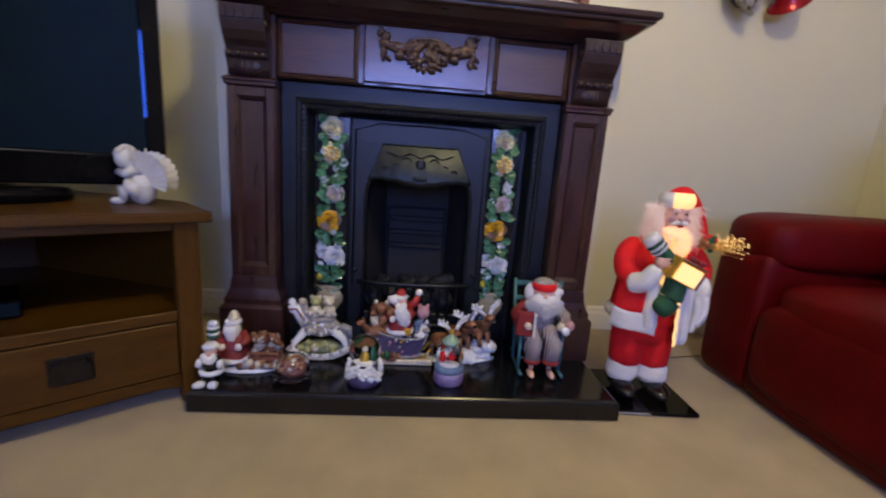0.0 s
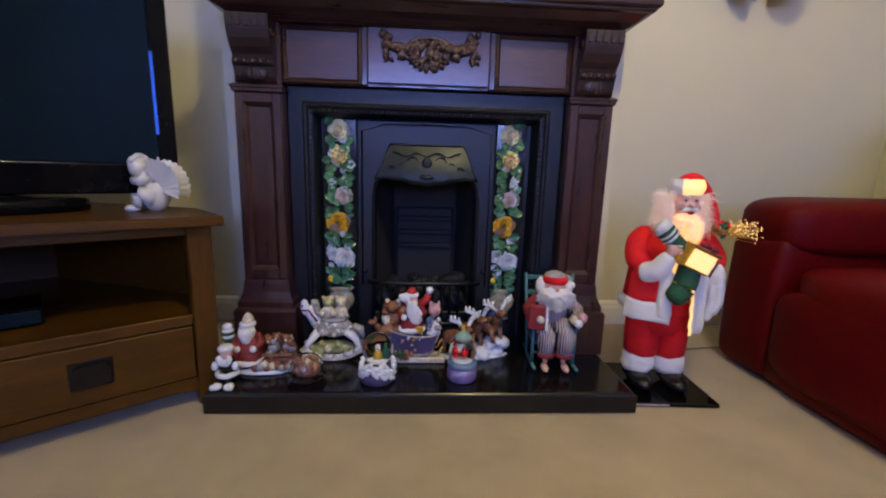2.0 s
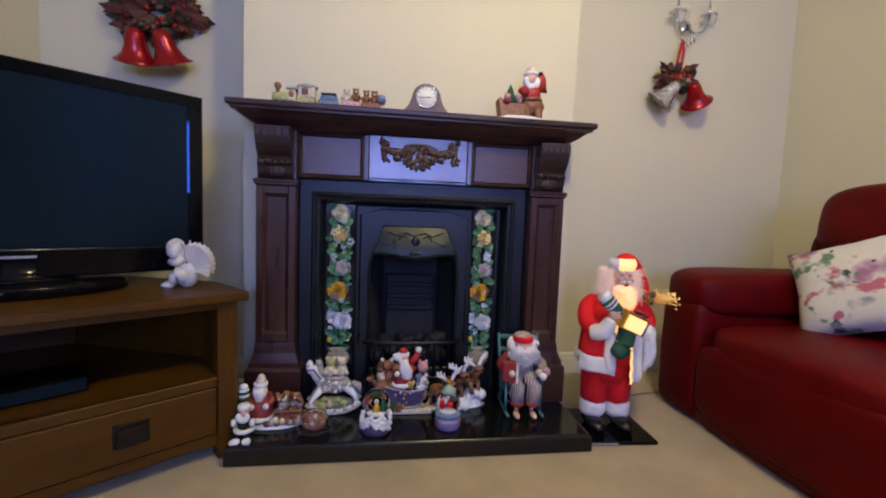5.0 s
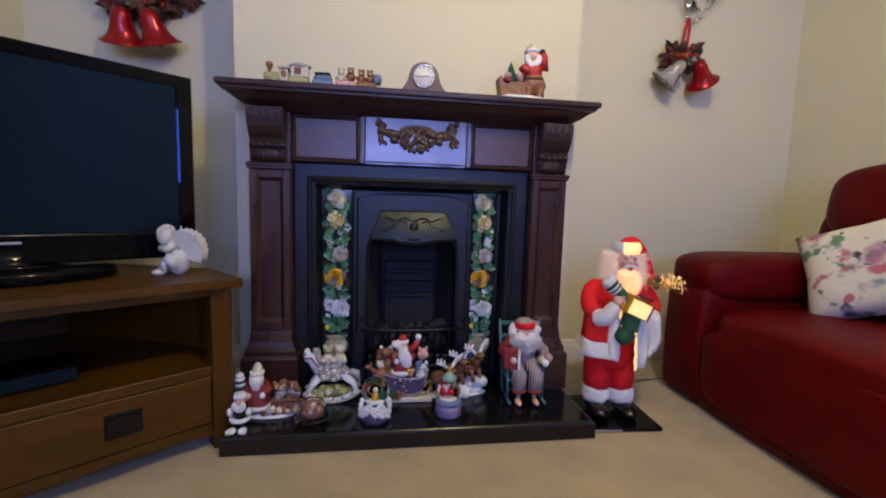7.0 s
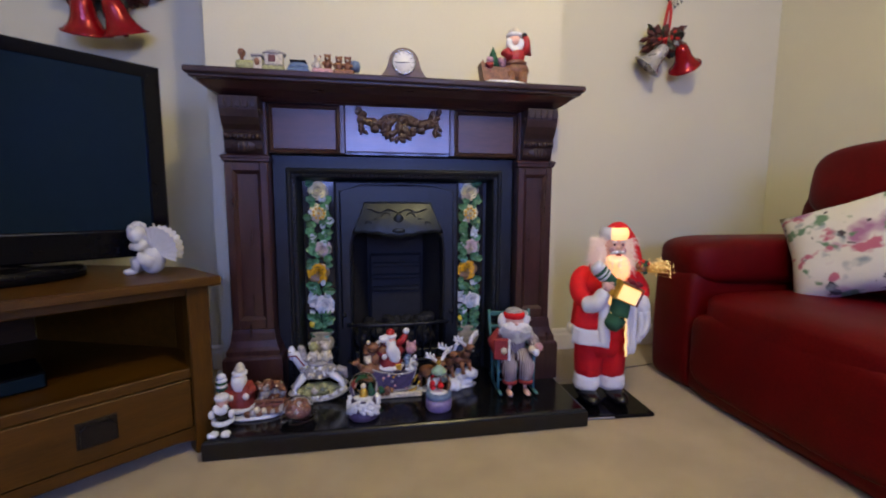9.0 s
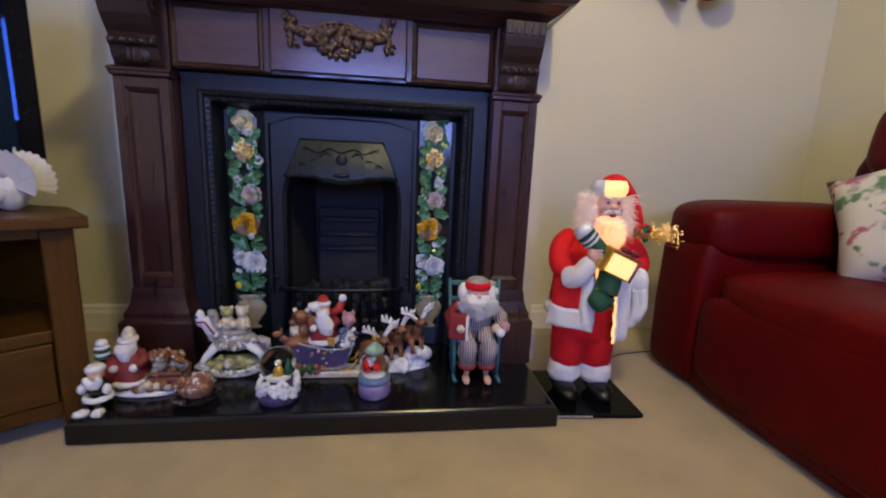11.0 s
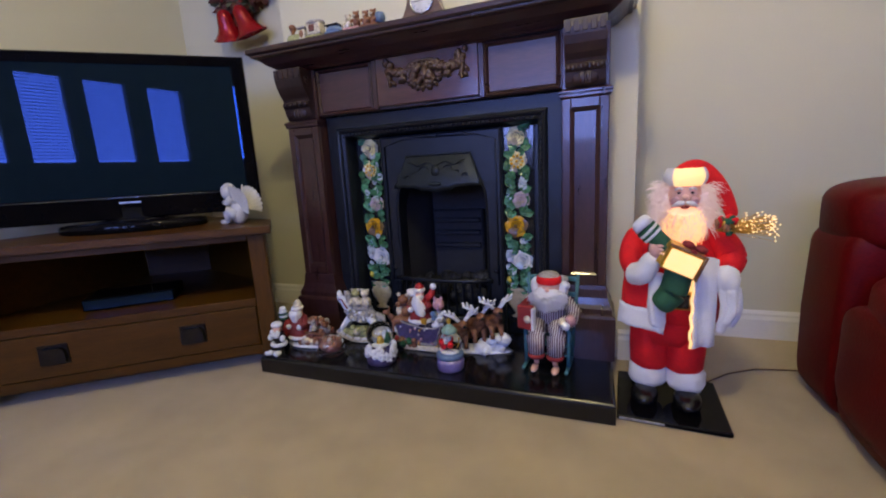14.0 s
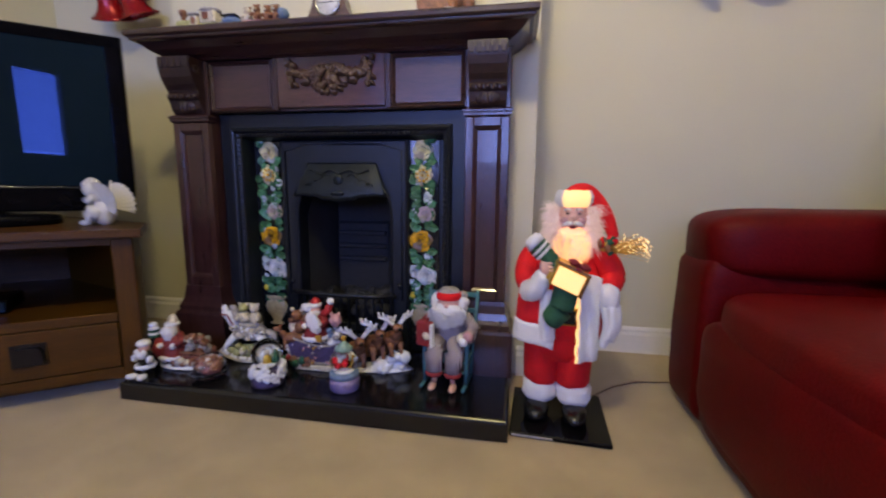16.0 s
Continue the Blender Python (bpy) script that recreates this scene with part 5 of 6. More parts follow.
for sy in (-0.034, 0.034):            # sled runners and rails
    g.tube([(-0.010, sy, 0.030), (0.020, sy, 0.018), (0.085, sy, 0.018), (0.110, sy, 0.034)], 0.005, BR, seg=6)
    g.box((0.050, sy, 0.046), (0.098, 0.006, 0.012), 0.002, BRR)
    g.box((0.050, sy, 0.064), (0.098, 0.006, 0.010), 0.002, BR)
g.box((0.050, 0, 0.040), (0.100, 0.066, 0.024), 0.004, BRR)
for k in range(34):
    g.ball((rnd.uniform(0.004, 0.098), rnd.uniform(-0.030, 0.030), rnd.uniform(0.056, 0.108)), rnd.uniform(0.008, 0.015), rnd.choice((BR, BRR, BRR, CR, GY, BR)), None, 9, 7, 0.45, 5)
for x, z in ((0.020, 0.112), (0.046, 0.122), (0.078, 0.116)):
    g.ball((x, -0.016, z), (0.013, 0.012, 0.013), BR, None, 10, 8, 0.1, 5)
    for e in (-1, 1):
        g.ball((x + e * 0.010, -0.016, z + 0.011), 0.0045, BR, None, 6, 5)
    g.ball((x, -0.028, z - 0.003), 0.005, CR, None, 6, 5)
for k in range(10):
    g.ball((-0.02 + 0.014 * k, -0.040, 0.022 + 0.004 * (k % 3)), (0.014, 0.012, 0.013), rnd.choice((BR, CR, GY)), None, 9, 7, 0.4, 5)
figure("sled_figurine", g, pose(-0.468, 1.335, HT, 0, 0, 3), "painted resin bearded figure with a laden sled on snow", "figurine", "hearth figurines")

# shelf sitter with dangling shoes at the edge of the hearth
g = Geo()
g.ball((0, 0.012, 0.066), (0.030, 0.026, 0.034), BK, None, 14, 10, 0.1, 4)
fur_ring(g, (0, 0.006, 0.040), 0.031, 0.028, 0.009, SN, 14)
g.ball((0, 0.006, 0.112), 0.021, SK, None, 12, 8)
for k in range(9):
    a = -1.3 + 2.6 * k / 8
    g.ball((0.017 * math.sin(a), -0.012, 0.100 - 0.017 * math.cos(a)), (0.011, 0.009, 0.014), SN, None, 7, 6, 0.2, 5)
g.lathe([(0.025, 0.122), (0.026, 0.132), (0.018, 0.140)], (0, 0.006, 0), SN, seg=12)
for s in (-1, 1):
    g.ball((s * 0.034, -0.006, 0.070), (0.012, 0.014, 0.016), SN, None, 8, 6)
    g.tube([(s * 0.014, -0.005, 0.040), (s * 0.016, -0.020, 0.025), (s * 0.016, -0.024, 0.012)], 0.009, BK, seg=8)
    g.ball((s * 0.020, -0.034, 0.010), (0.017, 0.020, 0.011), SN, None, 10, 7)
    g.ball((s * 0.030, -0.046, 0.012), (0.009, 0.009, 0.010), SN, None, 8, 6)
figure("sitting_figurine", g, pose(-0.548, 1.225, HT) @ Matrix.Diagonal((0.92, 0.92, 0.94, 1)), "small black and white bearded sitting figure with white shoes", "figurine", "hearth figurines")
# striped ornament that peeps out behind
g = Geo()
g.lathe([(0.012, 0), (0.014, 0.10), (0.010, 0.115)], (0, 0, 0), BK, seg=10)
for k in range(4):
    g.lathe([(0.017, 0.118 + k * 0.010), (0.020, 0.122 + k * 0.010), (0.017, 0.126 + k * 0.010)], (0, 0, 0), SN if k % 2 else GR, seg=12)
g.ball((0, 0, 0.165), (0.016, 0.016, 0.012), SN, None, 10, 7)
figure("lamp_post_ornament", g, pose(-0.572, 1.300, HT), "small dark lamp-post ornament with a striped green and white top", "ornament", "hearth figurines")

# rocking horse with riders
g = Geo()
prof = [(0.118 * math.sin(a), 0.118 - 0.112 * math.cos(a)) for a in [-1.15 + 2.3 * k / 16 for k in range(17)]]
for s in (-1, 1):
    g.tube([(x, s * 0.032, z * 0.62 + 0.006) for x, z in prof], 0.010, CR, seg=7)
for k in range(-2, 3):
    g.tube([(k * 0.035, -0.032, 0.012 + 0.0012 * k * k * 5), (k * 0.035, 0.032, 0.012 + 0.0012 * k * k * 5)], 0.006, GY, seg=6)
g.ball((0.0, 0, 0.040), (0.085, 0.030, 0.026), OL, None, 16, 8, 0.2, 5)
for k in range(16):
    g.ball((rnd.uniform(-0.07, 0.07), rnd.uniform(-0.034, -0.02), rnd.uniform(0.030, 0.066)), rnd.uniform(0.009, 0.014), rnd.choice((OL, OL, CR)), None, 8, 6, 0.25, 5)
g.ball((0.005, 0, 0.118), (0.070, 0.034, 0.036), GY, None, 16, 10, 0.1, 4)
for s in (-1, 1):
    g.tube([(-0.048, s * 0.02, 0.11), (-0.082, s * 0.028, 0.070), (-0.100, s * 0.030, 0.036)], [0.016, 0.011, 0.010], SN, seg=7)
    g.tube([(0.050, s * 0.02, 0.11), (0.085, s * 0.028, 0.080), (0.100, s * 0.030, 0.040)], [0.018, 0.012, 0.010], SN, seg=7)
g.tube([(-0.050, 0, 0.132), (-0.078, 0, 0.172), (-0.086, 0, 0.198)], [0.026, 0.020, 0.017], SN, seg=9)
g.ball((-0.098, -0.004, 0.196), (0.015, 0.013, 0.030), SN, pose(0, 0, 0), 10, 8)
for k in range(8):
    g.ball((-0.064 + 0.004 * k, 0.0, 0.212 - 0.012 * k), (0.012, 0.015, 0.012), GY, None, 8, 6, 0.3, 5)
for k in range(40):                   # snow, tack and trimmings
    x = rnd.uniform(-0.06, 0.07)
    g.ball((x, -0.030 + 0.008 * rnd.random(), 0.096 + rnd.uniform(0, 0.05)), (rnd.uniform(0.006, 0.013), 0.006, rnd.uniform(0.004, 0.009)), rnd.choice((SN, SN, CR, GY, OL)), None, 7, 5, 0.35, 5)
for k in range(18):
    a = -1.0 + 2.0 * k / 17
    g.ball((0.112 * math.sin(a), -0.036, (0.118 - 0.112 * math.cos(a)) * 0.62 + 0.016), 0.007, SN if k % 3 else GY, None, 7, 5, 0.3, 5)
g.ball((-0.104, -0.016, 0.204), 0.0035, BK, None, 6, 5)
g.tube([(-0.110, -0.014, 0.186), (-0.080, -0.022, 0.190), (-0.050, -0.030, 0.150)], 0.003, MA, seg=5)
g.tube([(0.072, 0, 0.122), (0.098, 0, 0.110), (0.106, 0, 0.075)], [0.012, 0.016, 0.008], GY, seg=7)
g.ball((0.005, 0, 0.150), (0.050, 0.036, 0.014), GY, None, 14, 7)
for x, mt in ((-0.016, CR), (0.030, CR)):
    g.ball((x, -0.006, 0.178), (0.022, 0.022, 0.028), mt, None, 12, 8, 0.1, 4)
    g.ball((x, -0.010, 0.218), (0.019, 0.018, 0.019), OL if x < 0 else CR, None, 12, 8)
    for s in (-1, 1):
        g.ball((x + s * 0.015, -0.008, 0.232), (0.007, 0.005, 0.008), CR, None, 7, 5)
        g.tube([(x + s * 0.014, -0.014, 0.190), (x + s * 0.022, -0.032, 0.172)], 0.008, mt, seg=6)
figure("rocking_horse_figurine", g, pose(-0.255, 1.425, HT, 0, 0, 3), "cream resin rocking horse with bear riders on the hearth", "figurine", "hearth figurines")

# sleigh with driver
g = Geo()
g.ball((0.02, 0.0, 0.006), (0.118, 0.050, 0.012), SN, None, 24, 8, 0.10, 3)
g.span(-0.07, 0.125, -0.050, -0.030, 0.000, 0.022, 0.006, CR)
body = [(-0.100, 0.095), (-0.092, 0.055), (-0.065, 0.032), (0.050, 0.030), (0.078, 0.045), (0.092, 0.085), (0.100, 0.112), (0.070, 0.100), (0.020, 0.098), (-0.040, 0.110), (-0.075, 0.122)]
g.prism(body, -0.042, 0.042, PU)
for s in (-1, 1):
    g.tube([(-0.110, s * 0.036, 0.040), (-0.07, s * 0.036, 0.018), (0.06, s * 0.036, 0.016), (0.10, s * 0.036, 0.030), (0.115, s * 0.036, 0.06)], 0.0045, GO, seg=6)
    g.tube([(x, s * 0.043, z) for x, z in body], 0.004, GY, seg=6)
little_man(g, 0.000, 0.0, 0.112, 1.0, MA, SC)
g.tube([(0.022, 0, 0.205), (0.050, -0.004, 0.225), (0.062, -0.006, 0.250)], [0.015, 0.015, 0.012], SC, seg=8)
g.ball((0.064, -0.006, 0.264), (0.014, 0.012, 0.014), SN, None, 9, 7)
for k in range(26):
    g.ball((rnd.uniform(-0.10, -0.03), rnd.uniform(-0.03, 0.03), rnd.uniform(0.115, 0.198)), rnd.uniform(0.013, 0.020), rnd.choice((BR, BR, BR, CR)), None, 8, 6, 0.25, 5)
g.ball((-0.068, -0.020, 0.206), (0.022, 0.020, 0.020), BR, None, 12, 8, 0.1, 4)
for s in (-1, 1):
    g.ball((-0.068 + s * 0.020, -0.016, 0.226), 0.009, CR, None, 8, 6)
for k in range(22):
    g.ball((rnd.uniform(0.055, 0.105), rnd.uniform(-0.042, 0.02), rnd.uniform(0.105, 0.165)), rnd.uniform(0.008, 0.013), rnd.choice((SN, PU, GY, SN, BL)), None, 8, 6, 0.3, 5)
g.ball((0.084, -0.010, 0.192), (0.024, 0.022, 0.024), PK, None, 12, 8, 0.2, 5)
for s in (-1, 1):
    g.ball((0.084 + s * 0.014, -0.012, 0.214), (0.007, 0.006, 0.012), PK, None, 7, 6)
g.box((0.030, -0.046, 0.128), (0.024, 0.008, 0.026), 0.002, GO)
animal(g, -0.085, -0.03, 0.075, 0.75, BR, 195, False)
g.ball((0, 0, 0), (0.027, 0.015, 0.048), W_, pose(0.010, -0.040, 0.186, 8, -14, 0), 16, 12, 0.18, 5)
g.ball((0, 0, 0), (0.022, 0.014, 0.016), W_, pose(-0.026, -0.020, 0.238, 0, 20, 0), 12, 8, 0.18, 5)
for k in range(30):
    g.ball((rnd.uniform(-0.11, 0.11), -0.044 - 0.004 * rnd.random(), rnd.uniform(0.030, 0.120)), rnd.uniform(0.003, 0.006), rnd.choice((GO, SN, PK, GY)), None, 6, 5)
for k in range(14):
    g.ball((rnd.uniform(-0.12, 0.02), rnd.uniform(-0.055, -0.03), rnd.uniform(0.012, 0.05)), rnd.uniform(0.010, 0.016), rnd.choice((BR, GR, GR, MA, BR)), None, 8, 6, 0.3, 5)
figure("sleigh_figurine", g, pose(0.030, 1.425, HT), "painted resin bearded driver in a purple sleigh full of toys", "figurine", "hearth figurines")

# reindeer team leaping from a snow drift
g = Geo()
g.ball((0, 0, 0.004), (0.105, 0.042, 0.010), SN, None, 22, 7, 0.12, 3)
for k in range(20):
    u = k / 19
    g.ball((0.00 + 0.080 * u, rnd.uniform(-0.03, 0.02), 0.012 + 0.070 * u * rnd.random()), rnd.uniform(0.014, 0.022), SN, None, 8, 6, 0.3, 5)
for x, y, z, tilt in ((-0.062, -0.016, 0.020, 4), (-0.008, 0.012, 0.034, 8), (0.048, -0.004, 0.056, 12)):
    sub = Geo()
    animal(sub, 0, 0, 0, 0.98, BR, 0)
    tm = pose(x, y, z, 0, -tilt, -66) @ Matrix.Diagonal((0.95, 1.1, 1.0, 1))
    g.v, off = g.v + [tuple(tm @ Vector(p)) for p in sub.v], len(g.v)
    g.f += [[i + off for i in f] for f in sub.f]
    g.m += sub.m
    g.s += sub.s
figure("reindeer_figurine", g, pose(0.268, 1.445, HT, 0, 0, 8) @ Matrix.Diagonal((1.28, 1.1, 1.06, 1)), "brown resin reindeer team with white antlers on a snow drift", "figurine", "hearth figurines")

# doll in a teal rocking chair
DC = pose(0.548, 1.415, HT, 0, 0, -4) @ Matrix.Diagonal((0.9, 0.9, 0.9, 1))
chair = thing("rocking_chair", DC, "small teal painted wooden rocking chair on the hearth", "chair")
TEAL = PMATS[TE]
for s in (-1, 1):
    part("rocker", Geo().tube([(s * 0.082, y, 0.008 + 0.5 * y * y) for y in (-0.12, -0.08, -0.04, 0, 0.04, 0.08, 0.12)], 0.007, seg=8), TEAL, chair)
    part("back_post", Geo().tube([(s * 0.082, 0.045, 0.012), (s * 0.086, 0.058, 0.12), (s * 0.100, 0.086, 0.352)], 0.007, seg=8), TEAL, chair)
    part("front_leg", Geo().tube([(s * 0.082, -0.062, 0.012), (s * 0.084, -0.062, 0.165)], 0.007, seg=8), TEAL, chair)
    part("armrest", Geo().span(s * 0.084 - 0.010, s * 0.084 + 0.010, -0.080, 0.068, 0.165, 0.175, 0.003), TEAL, chair)
part("seat", Geo().span(-0.086, 0.086, -0.070, 0.056, 0.096, 0.108, 0.004), TEAL, chair)
for z, dy in ((0.334, 0.083), (0.270, 0.076), (0.200, 0.068)):
    part("back_slat", Geo().span(-0.092, 0.092, dy - 0.005, dy + 0.005, z - 0.010, z + 0.010, 0.003), TEAL, chair)
part("stretcher", Geo().tube([(-0.082, -0.062, 0.060), (0.082, -0.062, 0.060)], 0.005, seg=8), TEAL, chair)

g = Geo()
for s in (-1, 1):
    g.tube([(s * 0.034, 0.020, 0.045), (s * 0.042, -0.055, 0.060), (s * 0.040, -0.088, 0.040), (s * 0.036, -0.092, -0.030)], [0.038, 0.040, 0.038, 0.030], STR, seg=12)
    fur_ring(g, (s * 0.036, -0.092, -0.038), 0.024, 0.024, 0.010, MA, 12)
    g.tube([(s * 0.036, -0.090, -0.040), (s * 0.036, -0.090, -0.074)], 0.010, SK, seg=8)
    g.ball((s * 0.040, -0.108, -0.086), (0.014, 0.036, 0.012), SK, None, 12, 8)
    g.tube([(s * 0.056, 0.010, 0.165), (s * 0.098, -0.010, 0.120), (s * 0.090, -0.060, 0.100), (s * 0.066, -0.088, 0.106)], [0.026, 0.028, 0.026, 0.020], MA if s < 0 else STR, seg=10)
    g.ball((s * 0.066, -0.092, 0.106), (0.019, 0.018, 0.018), CR, None, 10, 7)
g.ball((0, 0.012, 0.105), (0.064, 0.054, 0.085), STR, None, 18, 12)
g.box((-0.055, -0.098, 0.110), (0.066, 0.030, 0.098), 0.006, MA, pose(0, 0, 0, 0, 0, -14))
g.box((-0.018, -0.108, 0.110), (0.010, 0.026, 0.090), 0.002, SN, pose(0, 0, 0, 0, 0, -14))
g.ball((0.078, -0.108, 0.098), (0.017, 0.014, 0.017), SN, None, 10, 7)
g.ball((0.094, -0.096, 0.118), (0.020, 0.016, 0.022), PK, None, 10, 7, 0.2, 5)
g.ball((0, -0.012, 0.222), (0.044, 0.042, 0.046), SK, None, 16, 10)
g.ball((0, -0.056, 0.216), (0.009, 0.008, 0.008), SK, None, 8, 6)
rnd = random.Random(12)
g.ball((0, -0.036, 0.178), (0.064, 0.032, 0.050), W_, None, 18, 12, 0.15, 6)
for s in (-1, 1):
    g.ball((s * 0.052, 0.0, 0.212), (0.022, 0.026, 0.040), W_, None, 12, 9, 0.2, 6)
for k in range(900):                  # fine strands of beard and hair
    a, r = rnd.uniform(-2.3, 2.3), rnd.uniform(0.2, 1)
    x, z = 0.062 * math.sin(a) * r, 0.190 - 0.040 * math.cos(a) * r
    if abs(x) < 0.028 and z > 0.196:
        continue
    y = -0.068 + 0.044 * abs(x) / 0.066
    ln, c = rnd.uniform(0.012, 0.028), rnd.uniform(-0.012, 0.012)
    g.tube([(x, y, z), (x * 1.15 + c, y - 0.014, z - ln * 0.4), (x * 1.25 - c, y - 0.018, z - ln)], [0.0026, 0.0021, 0.0008], W_, seg=3)
g.lathe([(0.046, 0.236), (0.049, 0.244), (0.049, 0.256), (0.046, 0.262)], (0, -0.012, 0), R_, seg=20)
g.ball((0, -0.004, 0.256), (0.044, 0.042, 0.026), GY, None, 18, 12, 0.12, 6)
g.ball((0.050, 0.006, 0.246), (0.022, 0.020, 0.018), GY, None, 12, 9, 0.15, 5)
g.ball((0.068, -0.010, 0.226), 0.014, W_, None, 12, 9, 0.15, 5)
figure("sitting_doll", g, DC @ pose(0, 0, 0.103), "white bearded doll in striped nightclothes sitting with a red book", "doll")


# ---- snow globes ----
def shell(c, rad):
    """Thin hollow glass ball."""
    g = Geo().ball(c, rad, 0, None, 28, 18)
    inner = Geo().ball(c, [a - 0.005 for a in rad], 0, None, 28, 18)
    return g.add(inner.v, [f[::-1] for f in inner.f], 0, True)


def globe(m, r, height, base_mat, label):
    gl = thing("snow_globe", m, label, "snow globe", "snow globes")
    glass_ob = part("glass_ball", Geo().ball((0, 0, height), (r, r, r), 0, None, 32, 22), WATER, gl)
    glass_ob.visible_shadow = False
    return gl


gl = globe(pose(-0.076, 1.262, HT), 0.052, 0.110, PMATS[SN], "snow globe on a white blossom and dark blue base")
part("base", Geo().lathe([(0.052, 0), (0.056, 0.004), (0.056, 0.022), (0.050, 0.030), (0.046, 0.058)], (0, 0, 0), seg=28), PMATS[PU], gl)
g = Geo()
rnd = random.Random(6)
for k in range(26):
    a, z = 6.283 * k / 26 + rnd.uniform(-0.1, 0.1), rnd.uniform(0.024, 0.066)
    for j in range(5):
        b = 6.283 * j / 5
        g.ball(((0.053 - 0.05 * max(0, z - 0.045)) * math.cos(a) - 0.009 * math.sin(a) * math.cos(b), (0.053 - 0.05 * max(0, z - 0.045)) * math.sin(a) + 0.009 * math.cos(a) * math.cos(b), z + 0.010 * math.sin(b)), (0.0088, 0.0060, 0.0088), 0, None, 7, 5, 0.3, 6)
part("blossom_wreath", g, PMATS[SN], gl, fix=False)
g = Geo().ball((0, 0, 0.072), (0.038, 0.038, 0.012), SN, None, 16, 7).lathe([(0.012, 0.078), (0.010, 0.098), (0.004, 0.108)], (0, 0, 0), GO, seg=10)
g.ball((0, 0, 0.112), 0.008, CR, None, 8, 6).lathe([(0.014, 0.080), (0.002, 0.118)], (0.018, 0.012, 0), GR, seg=9)
part("scene_inside", g, PMATS, gl, fix=False)

gl = globe(pose(0.206, 1.275, HT), 0.047, 0.100, PMATS[PU], "snow globe with a purple base and green domed top")
LILAC = material("iridescent_lilac_resin", (0.20, 0.16, 0.34), 0.3, dark=0.7, scale=30, fine=90, coat=0.5)
part("base", Geo().lathe([(0.046, 0), (0.050, 0.006), (0.051, 0.030), (0.047, 0.044)], (0, 0, 0), seg=28), LILAC, gl)
part("collar", Geo().lathe([(0.046, 0.0445), (0.050, 0.050), (0.050, 0.060), (0.043, 0.066)], (0, 0, 0), seg=28), PMATS[BL], gl)
SAGE = material("painted_sage_resin", (0.22, 0.36, 0.30), 0.5, dark=0.75, scale=40, fine=120)
part("cap", Geo().lathe([(0.028, 0.138), (0.030, 0.146), (0.022, 0.156), (0.010, 0.166), (0.006, 0.172)], (0, 0, 0), seg=20), SAGE, gl)
part("finial", Geo().ball((0, 0, 0.180), (0.009, 0.009, 0.011), 0, None, 10, 8), PMATS[GO], gl)
g = Geo().ball((0, 0, 0.066), (0.036, 0.036, 0.010), SN, None, 16, 7)
for k in range(9):
    g.ball((rnd.uniform(-0.022, 0.022), rnd.uniform(-0.022, 0.015), rnd.uniform(0.075, 0.110)), rnd.uniform(0.008, 0.013), rnd.choice((GO, SN, BR, R_, CR)), None, 8, 6, 0.2, 5)
part("scene_inside", g, PMATS, gl, fix=False)

gl = thing("glass_dome_ornament", pose(-0.308, 1.262, HT), "clear glass dome over a brown nest in a faceted dish", "ornament")
part("dish", Geo().lathe([(0.034, 0), (0.040, 0.003), (0.055, 0.013), (0.063, 0.022), (0.057, 0.026)], (0, 0, 0), seg=36, wave=0.05, waves=12, smooth=False), CRYSTAL, gl)
nest = Geo().ball((0, 0, 0.040), (0.044, 0.040, 0.026), BRR, None, 18, 10, 0.2, 6)
for k in range(44):
    a, r = rnd.uniform(0, 6.28), 0.041 * rnd.random() ** 0.5
    nest.ball((r * math.cos(a), r * math.sin(a), 0.034 + rnd.uniform(0, 0.034)), rnd.uniform(0.008, 0.013), rnd.choice((BR, BR, BRR, GY)), None, 8, 6, 0.45, 5)
part("contents", nest, PMATS, gl, fix=False)
dome = part("dome", shell((0, 0, 0.046), (0.053, 0.053, 0.044)), CLEAR, gl, fix=False)
dome.visible_shadow = False

# ---- on the mantel shelf ----
MZ = 1.322


def wheels(wagon, xs, y, r):
    for x in xs:
        for sy in (-1, 1):
            wheel = part("wheel", Geo().lathe([(r, -0.003), (r, 0.003)], (0, 0, 0), BK, pose(x, sy * y, r, 90, 0, 0), seg=14), PMATS, wagon)
            part("hub", Geo().lathe([(r * 0.35, -0.0045), (r * 0.35, 0.0045)], (0, 0, 0), GO, pose(x, sy * y, r, 90, 0, 0), seg=8), PMATS, wheel)


def seated_bear(wagon, x, z, mt, ear):
    g = Geo().ball((x, 0, z), (0.015, 0.014, 0.016), mt, None, 12, 8, 0.1, 5).ball((x, -0.003, z + 0.021), (0.012, 0.012, 0.012), mt, None, 12, 8, 0.1, 5)
    g.ball((x, -0.014, z + 0.018), (0.005, 0.004, 0.004), CR, None, 7, 5)
    for e in (-1, 1):
        g.ball((x + e * 0.009, -0.002, z + 0.031), 0.0042, ear, None, 7, 5)
        g.tube([(x + e * 0.012, -0.006, z + 0.008), (x + e * 0.016, -0.018, z - 0.002)], 0.005, mt, seg=6)
    part("bear", g, PMATS, wagon, fix=False)


def train_thing(name, x, k, label):
    return thing(name, pose(x, 1.500, MZ) @ Matrix.Diagonal((k, 1.25, 1.2, 1)), label, "ornament", "mantel train")


